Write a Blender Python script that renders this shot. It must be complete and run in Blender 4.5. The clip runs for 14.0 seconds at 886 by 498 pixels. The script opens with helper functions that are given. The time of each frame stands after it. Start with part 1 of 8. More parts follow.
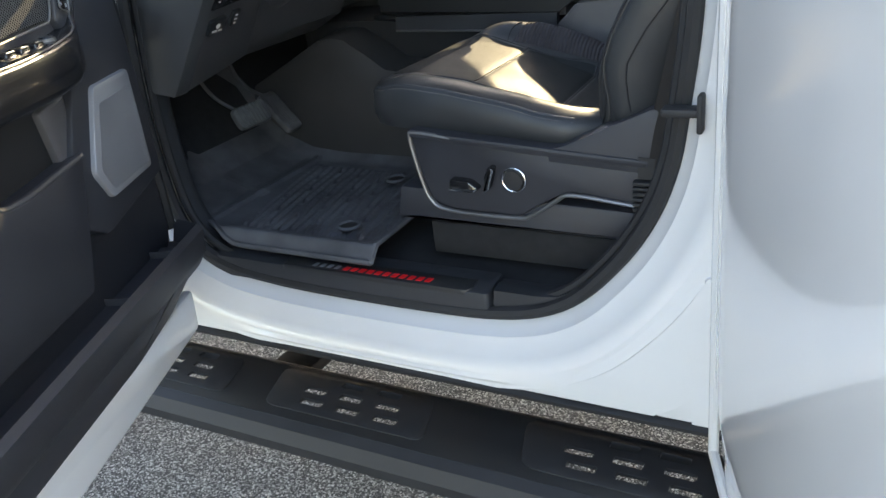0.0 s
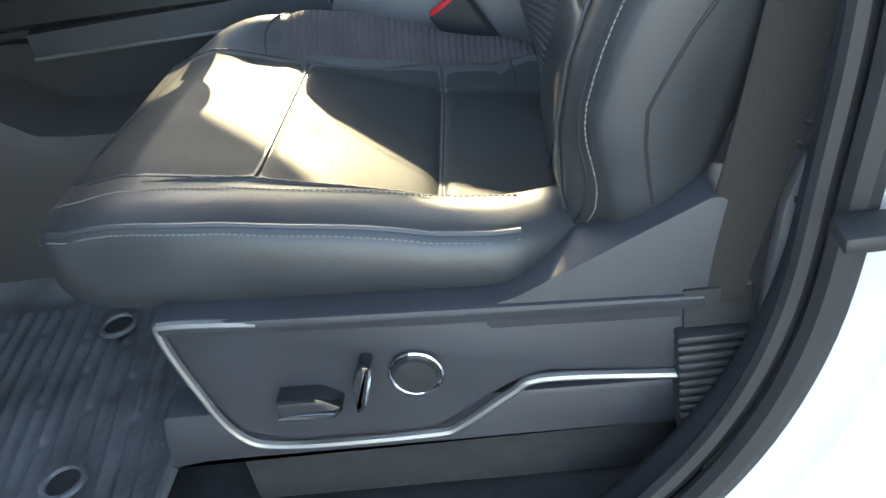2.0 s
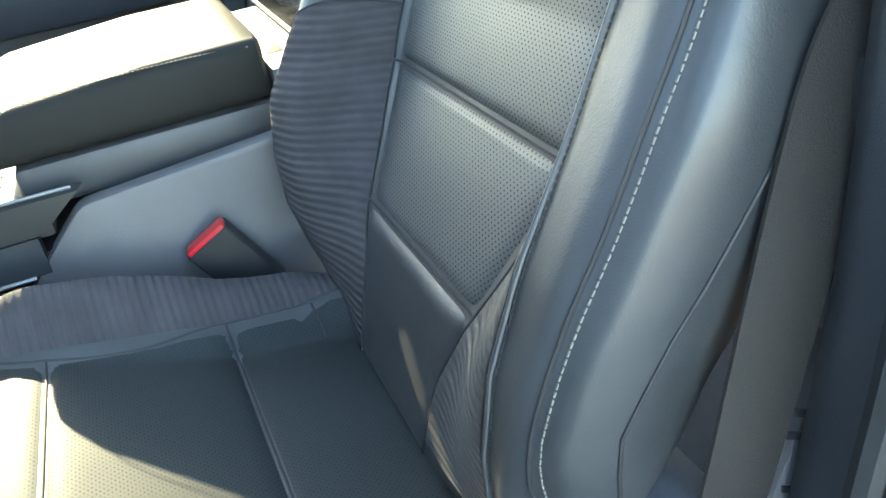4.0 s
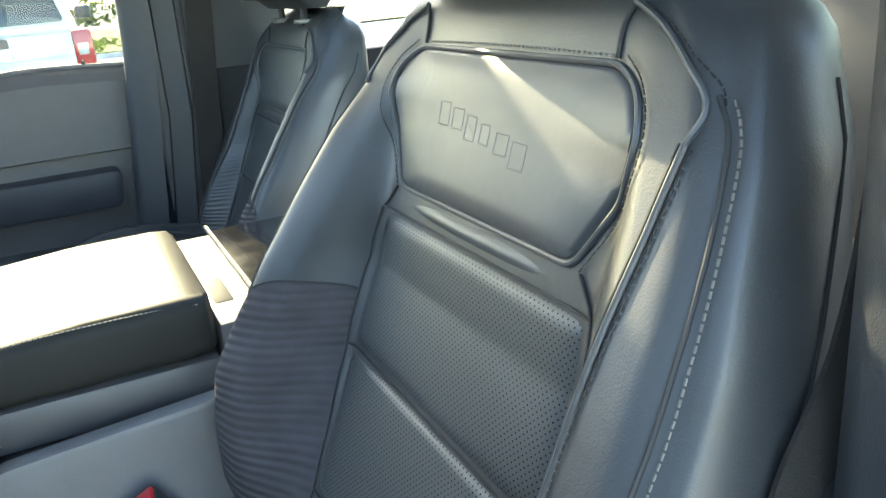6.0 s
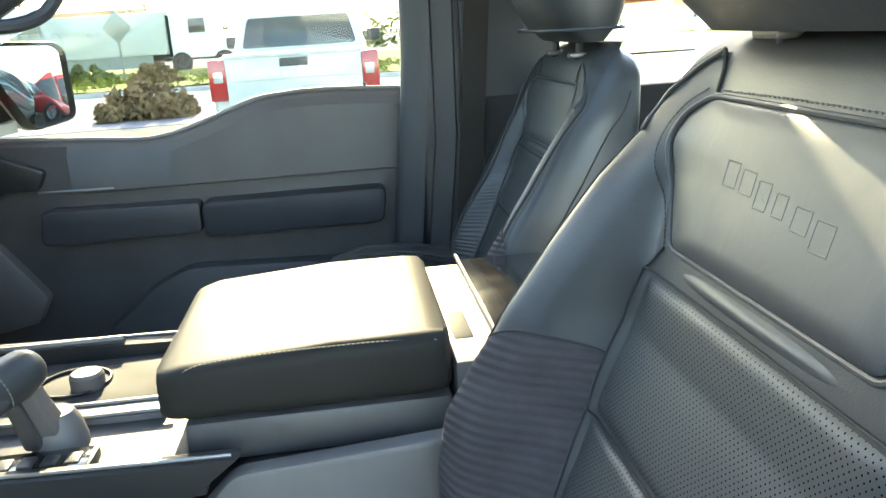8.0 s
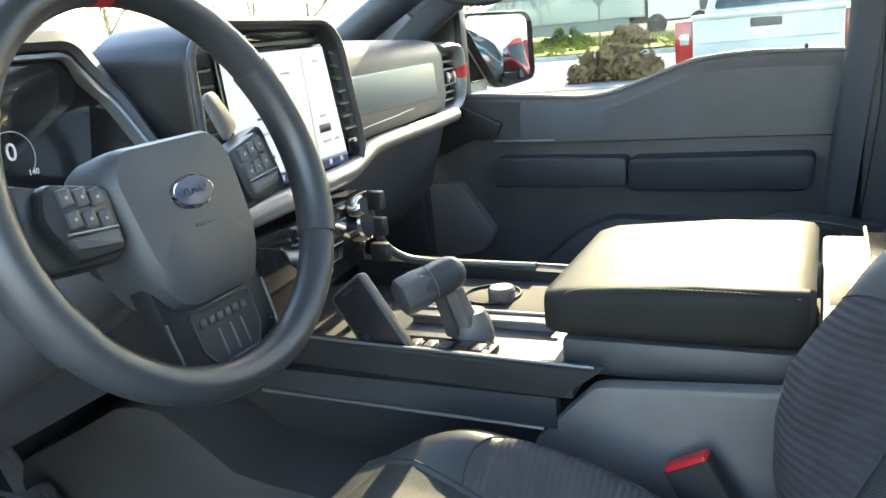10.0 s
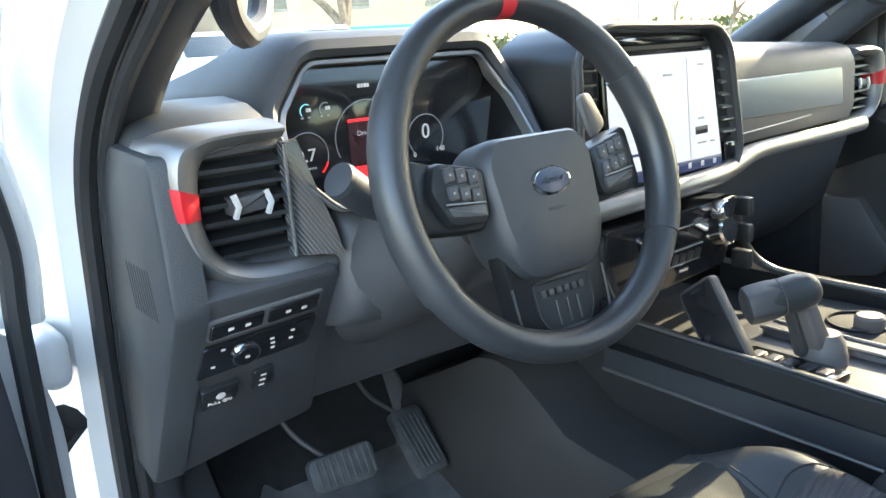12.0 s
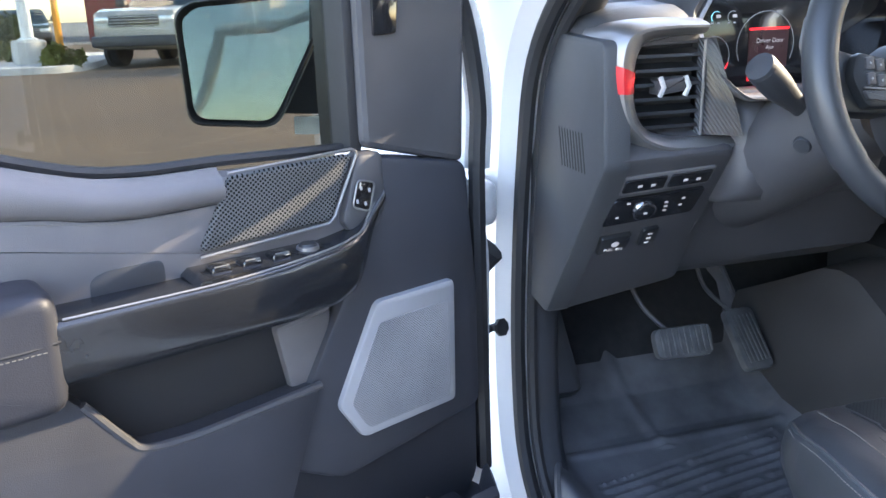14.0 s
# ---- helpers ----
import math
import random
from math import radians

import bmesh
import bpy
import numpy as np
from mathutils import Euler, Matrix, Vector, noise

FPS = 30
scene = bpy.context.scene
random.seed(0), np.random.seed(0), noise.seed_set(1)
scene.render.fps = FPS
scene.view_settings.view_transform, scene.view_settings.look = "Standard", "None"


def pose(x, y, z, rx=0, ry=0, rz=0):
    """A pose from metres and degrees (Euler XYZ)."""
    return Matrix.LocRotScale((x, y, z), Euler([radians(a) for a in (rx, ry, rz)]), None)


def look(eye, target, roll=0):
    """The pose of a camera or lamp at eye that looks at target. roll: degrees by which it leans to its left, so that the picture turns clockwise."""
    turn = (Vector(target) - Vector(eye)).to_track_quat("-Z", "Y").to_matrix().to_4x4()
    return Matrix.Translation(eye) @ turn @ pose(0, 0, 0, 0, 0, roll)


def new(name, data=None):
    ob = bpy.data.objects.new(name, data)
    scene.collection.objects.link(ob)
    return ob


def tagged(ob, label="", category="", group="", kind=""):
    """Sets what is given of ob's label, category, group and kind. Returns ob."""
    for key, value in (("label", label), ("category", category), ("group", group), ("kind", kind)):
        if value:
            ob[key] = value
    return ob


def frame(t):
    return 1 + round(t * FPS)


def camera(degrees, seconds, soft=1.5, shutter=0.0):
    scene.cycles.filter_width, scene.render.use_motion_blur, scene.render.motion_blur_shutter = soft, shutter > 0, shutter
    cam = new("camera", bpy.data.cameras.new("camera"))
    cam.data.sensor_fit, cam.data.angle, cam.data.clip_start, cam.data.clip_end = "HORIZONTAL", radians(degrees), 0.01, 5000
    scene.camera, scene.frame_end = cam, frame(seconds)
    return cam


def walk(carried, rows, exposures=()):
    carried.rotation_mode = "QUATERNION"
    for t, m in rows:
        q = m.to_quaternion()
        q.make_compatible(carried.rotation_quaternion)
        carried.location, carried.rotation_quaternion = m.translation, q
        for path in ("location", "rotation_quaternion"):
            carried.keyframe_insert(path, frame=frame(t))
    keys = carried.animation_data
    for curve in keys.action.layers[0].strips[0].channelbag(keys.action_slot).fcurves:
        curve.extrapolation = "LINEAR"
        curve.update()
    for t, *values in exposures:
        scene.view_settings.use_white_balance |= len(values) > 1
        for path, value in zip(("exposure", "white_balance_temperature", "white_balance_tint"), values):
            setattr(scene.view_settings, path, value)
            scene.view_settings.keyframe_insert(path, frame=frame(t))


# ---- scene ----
K = 1.15  # metres to one unit of the cab's plan
cam = camera(57.4, 14.0)
PATH = [
    (0, (0.8052, -0.9843, 1.3122), (0.0070, 0.3791, 0.5843), -6.9),
    (0.5, (0.6183, -0.8470, 1.2991), (-0.0870, 0.5417, 0.5243), -8.2),
    (1, (0.4774, -0.6722, 1.2896), (-0.1122, 0.7374, 0.4600), -9.9),
    (1.5, (0.4165, -0.4409, 1.2696), (-0.0035, 0.9974, 0.3870), -11.0),
    (2, (0.3861, -0.2974, 1.2635), (0.1713, 1.1504, 0.3235), -11.8),
    (2.5, (0.3174, -0.1739, 1.2739), (0.2774, 1.2661, 0.2991), -12.9),
    (3, (0.2896, -0.1122, 1.2974), (0.4139, 1.3157, 0.3130), -13.2),
    (3.5, (0.2930, -0.0791, 1.3122), (0.5939, 1.3513, 0.3704), -11.7),
    (4, (0.3009, -0.0678, 1.3304), (0.7643, 1.3713, 0.4704), -10.2),
    (4.2, (0.3061, -0.0530, 1.3470), (0.8217, 1.3783, 0.5043), -9.2),
    (6.3, (0.3261, -0.0078, 1.4278), (0.9904, 1.5122, 0.9078), -5.3),
    (6.5, (0.3243, 0.0000, 1.4313), (0.9609, 1.5400, 0.9330), -5.1),
    (7, (0.3235, 0.0252, 1.4365), (0.8452, 1.6191, 0.9765), -4.9),
    (7.2, (0.3235, 0.0391, 1.4357), (0.7965, 1.6504, 0.9826), -4.5),
    (9.3, (0.3948, 0.0165, 1.4209), (-0.0383, 1.6304, 0.9391), -5.1),
    (9.5, (0.4052, -0.0122, 1.4226), (-0.1148, 1.5783, 0.9478), -5.3),
    (10, (0.4252, -0.0617, 1.4313), (-0.3130, 1.4435, 0.9678), -5.8),
    (10.5, (0.4443, -0.0678, 1.4409), (-0.4826, 1.3330, 0.9913), -5.8),
    (11, (0.4643, -0.0617, 1.4478), (-0.6139, 1.2313, 1.0122), -5.5),
    (11.5, (0.4835, -0.0687, 1.4470), (-0.7487, 1.0843, 1.0252), -5.0),
    (12, (0.5009, -0.0922, 1.4470), (-0.8626, 0.9035, 1.0296), -4.2),
    (12.5, (0.5278, -0.1252, 1.4452), (-0.9330, 0.7183, 1.0209), -3.6),
    (13, (0.5487, -0.1861, 1.4330), (-0.9809, 0.5252, 1.0078), -2.8),
    (13.5, (0.5957, -0.2591, 1.4226), (-0.9843, 0.3061, 0.9643), -2.3),
    (14, (0.6365, -0.3165, 1.4104), (-0.9696, 0.1304, 0.9174), -1.9),
]
# seconds, stops, kelvin, tint
EXPOSURES = [(0, 2.58, 7600, 15), (1, 3.02, 8200, 17), (2, 3.85, 7400, 10), (2.5, 4.28, 7300, 3), (3.5, 4.45, 7000, 0), (4.2, 4.5, 6900, 3), (6.5, 3.98, 7100, 5), (7.2, 4.02, 7300, 5), (9.5, 3.84, 7100, 8), (11, 3.75, 7000, 8), (12, 3.75, 6900, 10), (13, 3.74, 6900, 14), (14, 3.72, 6600, 20)]
walk(cam, [(t, look(Vector(eye) * K, Vector(target) * K, roll)) for t, eye, target, roll in PATH], EXPOSURES)

# ---- light ----
SUN = Vector((-0.1, 1.0, 0.485)).normalized()
world = bpy.data.worlds.new("sky_world")
scene.world = world
world.use_nodes = True
wn = world.node_tree.nodes
sky = wn.new("ShaderNodeTexSky")
sky.sky_type = "NISHITA"
sky.sun_disc = False
sky.sun_elevation = math.asin(SUN.z)
sky.sun_rotation = math.atan2(SUN.x, SUN.y)
world.node_tree.links.new(sky.outputs[0], wn["Background"].inputs[0])
wn["Background"].inputs[1].default_value = 0.15
sun = new("sun", bpy.data.lights.new("sun", "SUN"))
sun.data.energy, sun.data.angle, sun.data.color = 1.45, radians(0.5), (1.0, 0.89, 0.6)
sun.matrix_world = look(SUN * 30, (0, 0, 0))


# ---- materials ----
def mat(name, color, rough=0.5, metal=0.0, grain=0.0, gscale=400.0, dent=0.0, vary=0.15, vscale=9.0, coat=0.0, trans=0.0, emit=0.0, spec=0.5, coatr=0.04):
    m = bpy.data.materials.new(name)
    m.use_nodes = True
    nt = m.node_tree
    b = nt.nodes["Principled BSDF"]
    b.inputs["Base Color"].default_value = (*color, 1)
    b.inputs["Roughness"].default_value = rough
    b.inputs["Metallic"].default_value = metal
    b.inputs["Specular IOR Level"].default_value = spec
    b.inputs["Coat Weight"].default_value = coat
    b.inputs["Coat Roughness"].default_value = coatr
    b.inputs["Transmission Weight"].default_value = trans
    if emit:
        b.inputs["Emission Color"].default_value = (*color, 1)
        b.inputs["Emission Strength"].default_value = emit
    co = nt.nodes.new("ShaderNodeTexCoord")
    if vary:
        nz = nt.nodes.new("ShaderNodeTexNoise")
        nz.inputs["Scale"].default_value = vscale
        nz.inputs["Detail"].default_value = 6
        nt.links.new(co.outputs["Object"], nz.inputs["Vector"])
        rp = nt.nodes.new("ShaderNodeMapRange")
        rp.inputs[1].default_value, rp.inputs[2].default_value = 0.3, 0.7
        rp.inputs[3].default_value, rp.inputs[4].default_value = 1 - vary, 1 + vary
        nt.links.new(nz.outputs[0], rp.inputs[0])
        mx = nt.nodes.new("ShaderNodeMix")
        mx.data_type, mx.blend_type = "RGBA", "MULTIPLY"
        mx.inputs[0].default_value = 1
        mx.inputs[6].default_value = (*color, 1)
        nt.links.new(rp.outputs[0], mx.inputs[7])
        nt.links.new(mx.outputs[2], b.inputs["Base Color"])
        r2 = nt.nodes.new("ShaderNodeMapRange")
        r2.inputs[1].default_value, r2.inputs[2].default_value = 0.3, 0.7
        r2.inputs[3].default_value, r2.inputs[4].default_value = max(0.0, rough - 0.06), min(1, rough + 0.06)
        nt.links.new(nz.outputs[0], r2.inputs[0])
        nt.links.new(r2.outputs[0], b.inputs["Roughness"])
    if grain:
        vz = nt.nodes.new("ShaderNodeTexVoronoi")
        vz.inputs["Scale"].default_value = gscale
        nt.links.new(co.outputs["Object"], vz.inputs["Vector"])
        bp = nt.nodes.new("ShaderNodeBump")
        bp.inputs["Strength"].default_value = grain
        bp.inputs["Distance"].default_value = 0.0006
        nt.links.new(vz.outputs["Distance"], bp.inputs["Height"])
        nt.links.new(bp.outputs[0], b.inputs["Normal"])
        if dent:
            dz = nt.nodes.new("ShaderNodeTexNoise")
            dz.inputs["Scale"].default_value, dz.inputs["Detail"].default_value, dz.inputs["Distortion"].default_value = 26, 3, 1.2
            nt.links.new(co.outputs["Object"], dz.inputs["Vector"])
            db = nt.nodes.new("ShaderNodeBump")
            db.inputs["Strength"].default_value, db.inputs["Distance"].default_value = dent, 0.004
            nt.links.new(dz.outputs[0], db.inputs["Height"])
            nt.links.new(db.outputs[0], bp.inputs["Normal"])
    return m


def dotted(m, axes, pitch, radius, dark):
    """Round holes on a staggered grid along two object axes."""
    nt = m.node_tree
    b = nt.nodes["Principled BSDF"]
    co = nt.nodes.new("ShaderNodeTexCoord")
    sp = nt.nodes.new("ShaderNodeSeparateXYZ")
    nt.links.new(co.outputs["Object"], sp.inputs[0])

    def op(kind, a, c):
        n = nt.nodes.new("ShaderNodeMath")
        n.operation = kind
        for i, v in enumerate((a, c)):
            if isinstance(v, (int, float)):
                n.inputs[i].default_value = v
            elif v is not None:
                nt.links.new(v, n.inputs[i])
        return n.outputs[0]

    a = op("DIVIDE", sp.outputs[axes[0]], pitch)
    c = op("DIVIDE", sp.outputs[axes[1]], pitch)
    p, q = op("ADD", a, c), op("SUBTRACT", a, c)
    fp, fq = op("SUBTRACT", op("FRACT", p, None), 0.5), op("SUBTRACT", op("FRACT", q, None), 0.5)
    d = op("SQRT", op("ADD", op("MULTIPLY", fp, fp), op("MULTIPLY", fq, fq)), None)
    hole = op("LESS_THAN", d, radius)
    solid = op("SUBTRACT", 1.0, hole)
    for socket in ("Specular IOR Level", "Coat Weight"):
        nt.links.new(op("MULTIPLY", solid, b.inputs[socket].default_value), b.inputs[socket])
    src = b.inputs["Base Color"].links[0].from_socket if b.inputs["Base Color"].links else None
    mx = nt.nodes.new("ShaderNodeMix")
    mx.data_type = "RGBA"
    nt.links.new(hole, mx.inputs[0])
    if src:
        nt.links.new(src, mx.inputs[6])
    else:
        mx.inputs[6].default_value = b.inputs["Base Color"].default_value
    mx.inputs[7].default_value = (dark, dark, dark, 1)
    nt.links.new(mx.outputs[2], b.inputs["Base Color"])
    bp = nt.nodes.new("ShaderNodeBump")
    bp.inputs["Strength"].default_value, bp.inputs["Distance"].default_value = 0.5, 0.0005
    bp.invert = True
    nt.links.new(hole, bp.inputs["Height"])
    nt.links.new(bp.outputs[0], b.inputs["Normal"])
    return m


def ribbed(m, axis, pitch, depth=0.002):
    """Parallel ribs across one object axis."""
    nt = m.node_tree
    b = nt.nodes["Principled BSDF"]
    co = nt.nodes.new("ShaderNodeTexCoord")
    wv = nt.nodes.new("ShaderNodeTexWave")
    wv.wave_type, wv.bands_direction = "BANDS", axis
    wv.inputs["Scale"].default_value = 0.31416 / pitch
    wv.inputs["Distortion"].default_value = 0.5
    wv.inputs["Detail Scale"].default_value = 8
    nt.links.new(co.outputs["Object"], wv.inputs["Vector"])
    bp = nt.nodes.new("ShaderNodeBump")
    bp.inputs["Strength"].default_value, bp.inputs["Distance"].default_value = 0.9, depth
    nt.links.new(wv.outputs["Fac"], bp.inputs["Height"])
    nt.links.new(bp.outputs[0], b.inputs["Normal"])
    return m


LEATHER = mat("black_leather", (0.028, 0.03, 0.032), 0.43, coat=0.15, coatr=0.36, spec=0.45, dent=0.1, grain=0.18, gscale=650)
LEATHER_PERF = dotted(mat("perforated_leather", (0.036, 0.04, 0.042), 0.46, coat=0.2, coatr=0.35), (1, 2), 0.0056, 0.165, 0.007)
# cushion copy of the perforated leather, darkened for the weak light from above
LEATHER_PERF_H = dotted(mat("perforated_leather_flat_shaded", (0.018, 0.022, 0.023), 0.55, spec=0.22), (0, 1), 0.0054, 0.13, 0.009)
LEATHER_SMOOTH = mat("smooth_black_leather", (0.036, 0.039, 0.042), 0.46, coat=0.2, coatr=0.35, dent=0.1, grain=0.06, gscale=900)
THREAD_PALE = mat("pale_thread", (0.6, 0.58, 0.5), 0.8, vary=0.1)
SUEDE = ribbed(mat("ribbed_suede", (0.04, 0.036, 0.04), 0.9, vary=0.25, vscale=30), "Z", 0.0085)
SUEDE_FLAT = ribbed(mat("ribbed_suede_flat", (0.04, 0.036, 0.04), 0.9, vary=0.25, vscale=30), "X", 0.0085)
THREAD = mat("grey_thread", (0.15, 0.138, 0.12), 0.8, vary=0.1)
SEAM = mat("seam_shadow_thread", (0.015, 0.015, 0.016), 0.7)
TRIMDARK = mat("near_black_trim", (0.027, 0.029, 0.033), 0.5, grain=0.3, gscale=900)
LIDLEATHER = mat("lid_leather", (0.022, 0.021, 0.019), 0.55, grain=0.2, gscale=650, spec=0.12)
PLASTIC = mat("dark_grey_plastic", (0.055, 0.054, 0.057), 0.45, grain=0.35, gscale=900)
PLASTIC_MID = mat("mid_grey_plastic", (0.115, 0.108, 0.108), 0.5, grain=0.35, gscale=900)
SOFT = mat("soft_touch_dash", (0.045, 0.047, 0.05), 0.55, grain=0.5, gscale=600)
PIANO = mat("gloss_black", (0.012, 0.012, 0.013), 0.12, vary=0.05, coat=0.6)
SPOKEBLACK = mat("spoke_black", (0.01, 0.01, 0.011), 0.32, vary=0.06, spec=0.35)
TABALLOY = mat("bright_alloy", (0.62, 0.62, 0.6), 0.35, metal=0.5, vary=0.03)
PANEL_SAT = mat("satin_black", (0.018, 0.019, 0.02), 0.36, vary=0.08)
SILVER = mat("satin_silver_trim", (0.22, 0.213, 0.207), 0.38, metal=0.7, vary=0.06, vscale=20)
SPEAKER = mat("speaker_silver_paint", (0.36, 0.36, 0.37), 0.45, metal=0.4, vary=0.04)
AIRBAG = mat("fine_grain_plastic", (0.037, 0.038, 0.041), 0.5, grain=0.12, gscale=900)
RIMLEATHER = mat("steering_wheel_leather", (0.026, 0.028, 0.031), 0.42, coat=0.05, dent=0.05, grain=0.15, gscale=700)
ALLOYTRIM = mat("dull_dark_trim_metal", (0.1, 0.1, 0.1), 0.4, metal=0.5, vary=0.05)
DOORDARK = mat("dark_door_plastic", (0.029, 0.03, 0.036), 0.5, grain=0.35, gscale=900)
ARMLEATHER = mat("armrest_leather", (0.026, 0.027, 0.033), 0.5, grain=0.2, gscale=650, spec=0.25)
ARMGLOSS = mat("dark_lacquered_band", (0.013, 0.014, 0.016), 0.24, vary=0.06, coat=0.3)
TUNNELTRIM = mat("tunnel_trim", (0.04, 0.038, 0.037), 0.55, grain=0.3, gscale=900)
CHROME = mat("bright_chrome", (0.75, 0.75, 0.75), 0.08, metal=1.0, vary=0.03)
ALU = mat("brushed_panel", (0.16, 0.185, 0.195), 0.42, metal=0.4, vary=0.05, vscale=60)
PEDAL = mat("worn_pedal_rubber", (0.075, 0.075, 0.075), 0.5, vary=0.3, vscale=40)
RUBBER = mat("black_rubber", (0.018, 0.018, 0.019), 0.6, vary=0.2, vscale=25)
MATRUB = mat("floor_mat_rubber", (0.09, 0.09, 0.094), 0.55, grain=0.3, gscale=500, vary=0.4, vscale=12)
CARPET = mat("black_carpet", (0.02, 0.02, 0.021), 0.95, grain=1.0, gscale=900, vary=0.4, vscale=40)
WHITE = mat("white_clearcoat_paint", (0.72, 0.71, 0.69), 0.35, vary=0.02, coat=1.0)
RED = mat("red_plastic", (0.5, 0.012, 0.02), 0.35, vary=0.1)
REDLEATHER = mat("red_leather_mark", (0.5, 0.02, 0.03), 0.5)
SCREEN = mat("lit_screen", (0.36, 0.37, 0.39), 0.15, vary=0.02, emit=0.14)
SCREENBAR = mat("screen_menu_bar", (0.03, 0.04, 0.09), 0.2, vary=0, emit=0.06)
INK = mat("screen_ink", (0.02, 0.02, 0.03), 0.3, vary=0)
INKGREY = mat("screen_grey", (0.2, 0.22, 0.24), 0.3, vary=0, emit=0.05)
GLYPH = mat("white_print", (0.42, 0.42, 0.42), 0.5, vary=0, emit=0.04)
GLYPHRED = mat("red_display", (0.8, 0.015, 0.02), 0.4, vary=0, emit=0.2)
GLYPHCYAN = mat("cyan_display", (0.2, 0.6, 0.7), 0.4, vary=0, emit=0.12)
SILLRED = mat("red_print", (0.65, 0.01, 0.015), 0.4, vary=0)
SILLGREY = mat("grey_print", (0.3, 0.31, 0.32), 0.35, metal=0.5, vary=0)
BLUE = mat("blue_enamel", (0.008, 0.018, 0.05), 0.35, vary=0, coat=0.1)
GRILLE = dotted(mat("speaker_mesh", (0.36, 0.36, 0.37), 0.45, metal=0.4), (1, 2), 0.004, 0.24, 0.06)
CARBON = ribbed(mat("carbon_weave", (0.02, 0.021, 0.022), 0.35, coat=0.3), "DIAGONAL", 0.004, 0.0015)
WEAVE = dotted(mat("dark_weave", (0.085, 0.085, 0.085), 0.5), (1, 2), 0.006, 0.33, 0.012)
WEB = mat("seat_belt_webbing", (0.014, 0.011, 0.009), 0.8, grain=0.6, gscale=800)
MIRROR = mat("mirror_glass", (0.62, 0.7, 0.73), 0.01, metal=1.0, vary=0)
# near black for dark parts, and for shade put into recess colours
DARKIN = mat("dark_parts_and_shade", (0.014, 0.014, 0.015), 0.8)
HEADLINER = mat("grey_headliner", (0.35, 0.34, 0.33), 0.9, grain=0.4, gscale=700)


def glass(name, tint):
    m = bpy.data.materials.new(name)
    m.use_nodes = True
    nt = m.node_tree
    nt.nodes.remove(nt.nodes["Principled BSDF"])
    tr = nt.nodes.new("ShaderNodeBsdfTransparent")
    tr.inputs[0].default_value = (*tint, 1)
    gl = nt.nodes.new("ShaderNodeBsdfGlossy")
    gl.inputs["Roughness"].default_value = 0.02
    lw = nt.nodes.new("ShaderNodeLayerWeight")
    pw = nt.nodes.new("ShaderNodeMath")
    pw.operation = "POWER"
    pw.inputs[1].default_value = 5
    nt.links.new(lw.outputs["Facing"], pw.inputs[0])
    fr = nt.nodes.new("ShaderNodeMapRange")
    fr.inputs[3].default_value, fr.inputs[4].default_value = 0.035, 0.8
    nt.links.new(pw.outputs[0], fr.inputs[0])
    mx = nt.nodes.new("ShaderNodeMixShader")
    nt.links.new(fr.outputs[0], mx.inputs[0])
    nt.links.new(tr.outputs[0], mx.inputs[1])
    nt.links.new(gl.outputs[0], mx.inputs[2])
    nt.links.new(mx.outputs[0], nt.nodes["Material Output"].inputs[0])
    return m


GLASS = glass("window_glass", (0.62, 0.65, 0.62))
GLASS_DOOR = glass("side_window_glass", (0.48, 0.5, 0.47))
GLASS_CLEAR = glass("windscreen_glass", (0.78, 0.81, 0.79))


# ---- mesh helpers ----
def part(name, bm, material, parent=None, label="", smooth=True, angle=35.0, k=K):
    """One mesh object under a thing or part; k scales cab units to metres."""
    bmesh.ops.recalc_face_normals(bm, faces=bm.faces)
    if k != 1:
        bm.transform(Matrix.Scale(k, 4))
    root = parent
    while root is not None and root.parent is not None:
        root = root.parent
    if root is not None:
        bm.transform(Matrix.Translation(-root.location))
    me = bpy.data.meshes.new(name)
    bm.to_mesh(me)
    bm.free()
    me.materials.append(material)
    if smooth:
        me.shade_smooth()
        me.set_sharp_from_angle(angle=radians(angle))
    ob = new(name, me)
    ob.parent = parent
    if label:
        ob["label"] = label
    return ob


def thing(name, label, category, at=(0, 0, 0), group="", kind="", k=K):
    ob = new(name)
    ob.location = Vector(at) * k
    ob.empty_display_size = 0.05
    tagged(ob, label, category, group, kind)
    return ob


def box(x0, x1, y0, y1, z0, z1, r=0.0, seg=2, bm=None, m=None):
    """A rounded block."""
    b = bmesh.new()
    bmesh.ops.create_cube(b, size=1, matrix=Matrix.Translation(((x0 + x1) / 2, (y0 + y1) / 2, (z0 + z1) / 2)) @ Matrix.Diagonal((abs(x1 - x0), abs(y1 - y0), abs(z1 - z0), 1)))
    if r:
        bmesh.ops.bevel(b, geom=b.edges[:], offset=min(r, 0.49 * min(abs(x1 - x0), abs(y1 - y0), abs(z1 - z0))), segments=seg, profile=0.5, affect="EDGES")
    if m:
        b.transform(m)
    return merge(bm, b)


def merge(bm, b):
    if bm is None:
        return b
    me = bpy.data.meshes.new("tmp")
    b.to_mesh(me)
    b.free()
    bm.from_mesh(me)
    bpy.data.meshes.remove(me)
    return bm


def loft(rings, closed=True, cap=True, wrap=False, bm=None):
    """A skin over rings of equal length; wrap joins the last ring to the first."""
    b = bmesh.new()
    vs = [[b.verts.new(p) for p in r] for r in rings]
    n = len(rings[0])
    pairs = list(zip(vs, vs[1:])) + ([(vs[-1], vs[0])] if wrap else [])
    for a, c in pairs:
        for i in range(n if closed else n - 1):
            j = (i + 1) % n
            b.faces.new((a[i], a[j], c[j], c[i]))
    if cap and closed and not wrap:
        b.faces.new(vs[0])
        b.faces.new(vs[-1][::-1])
    return merge(bm, b)


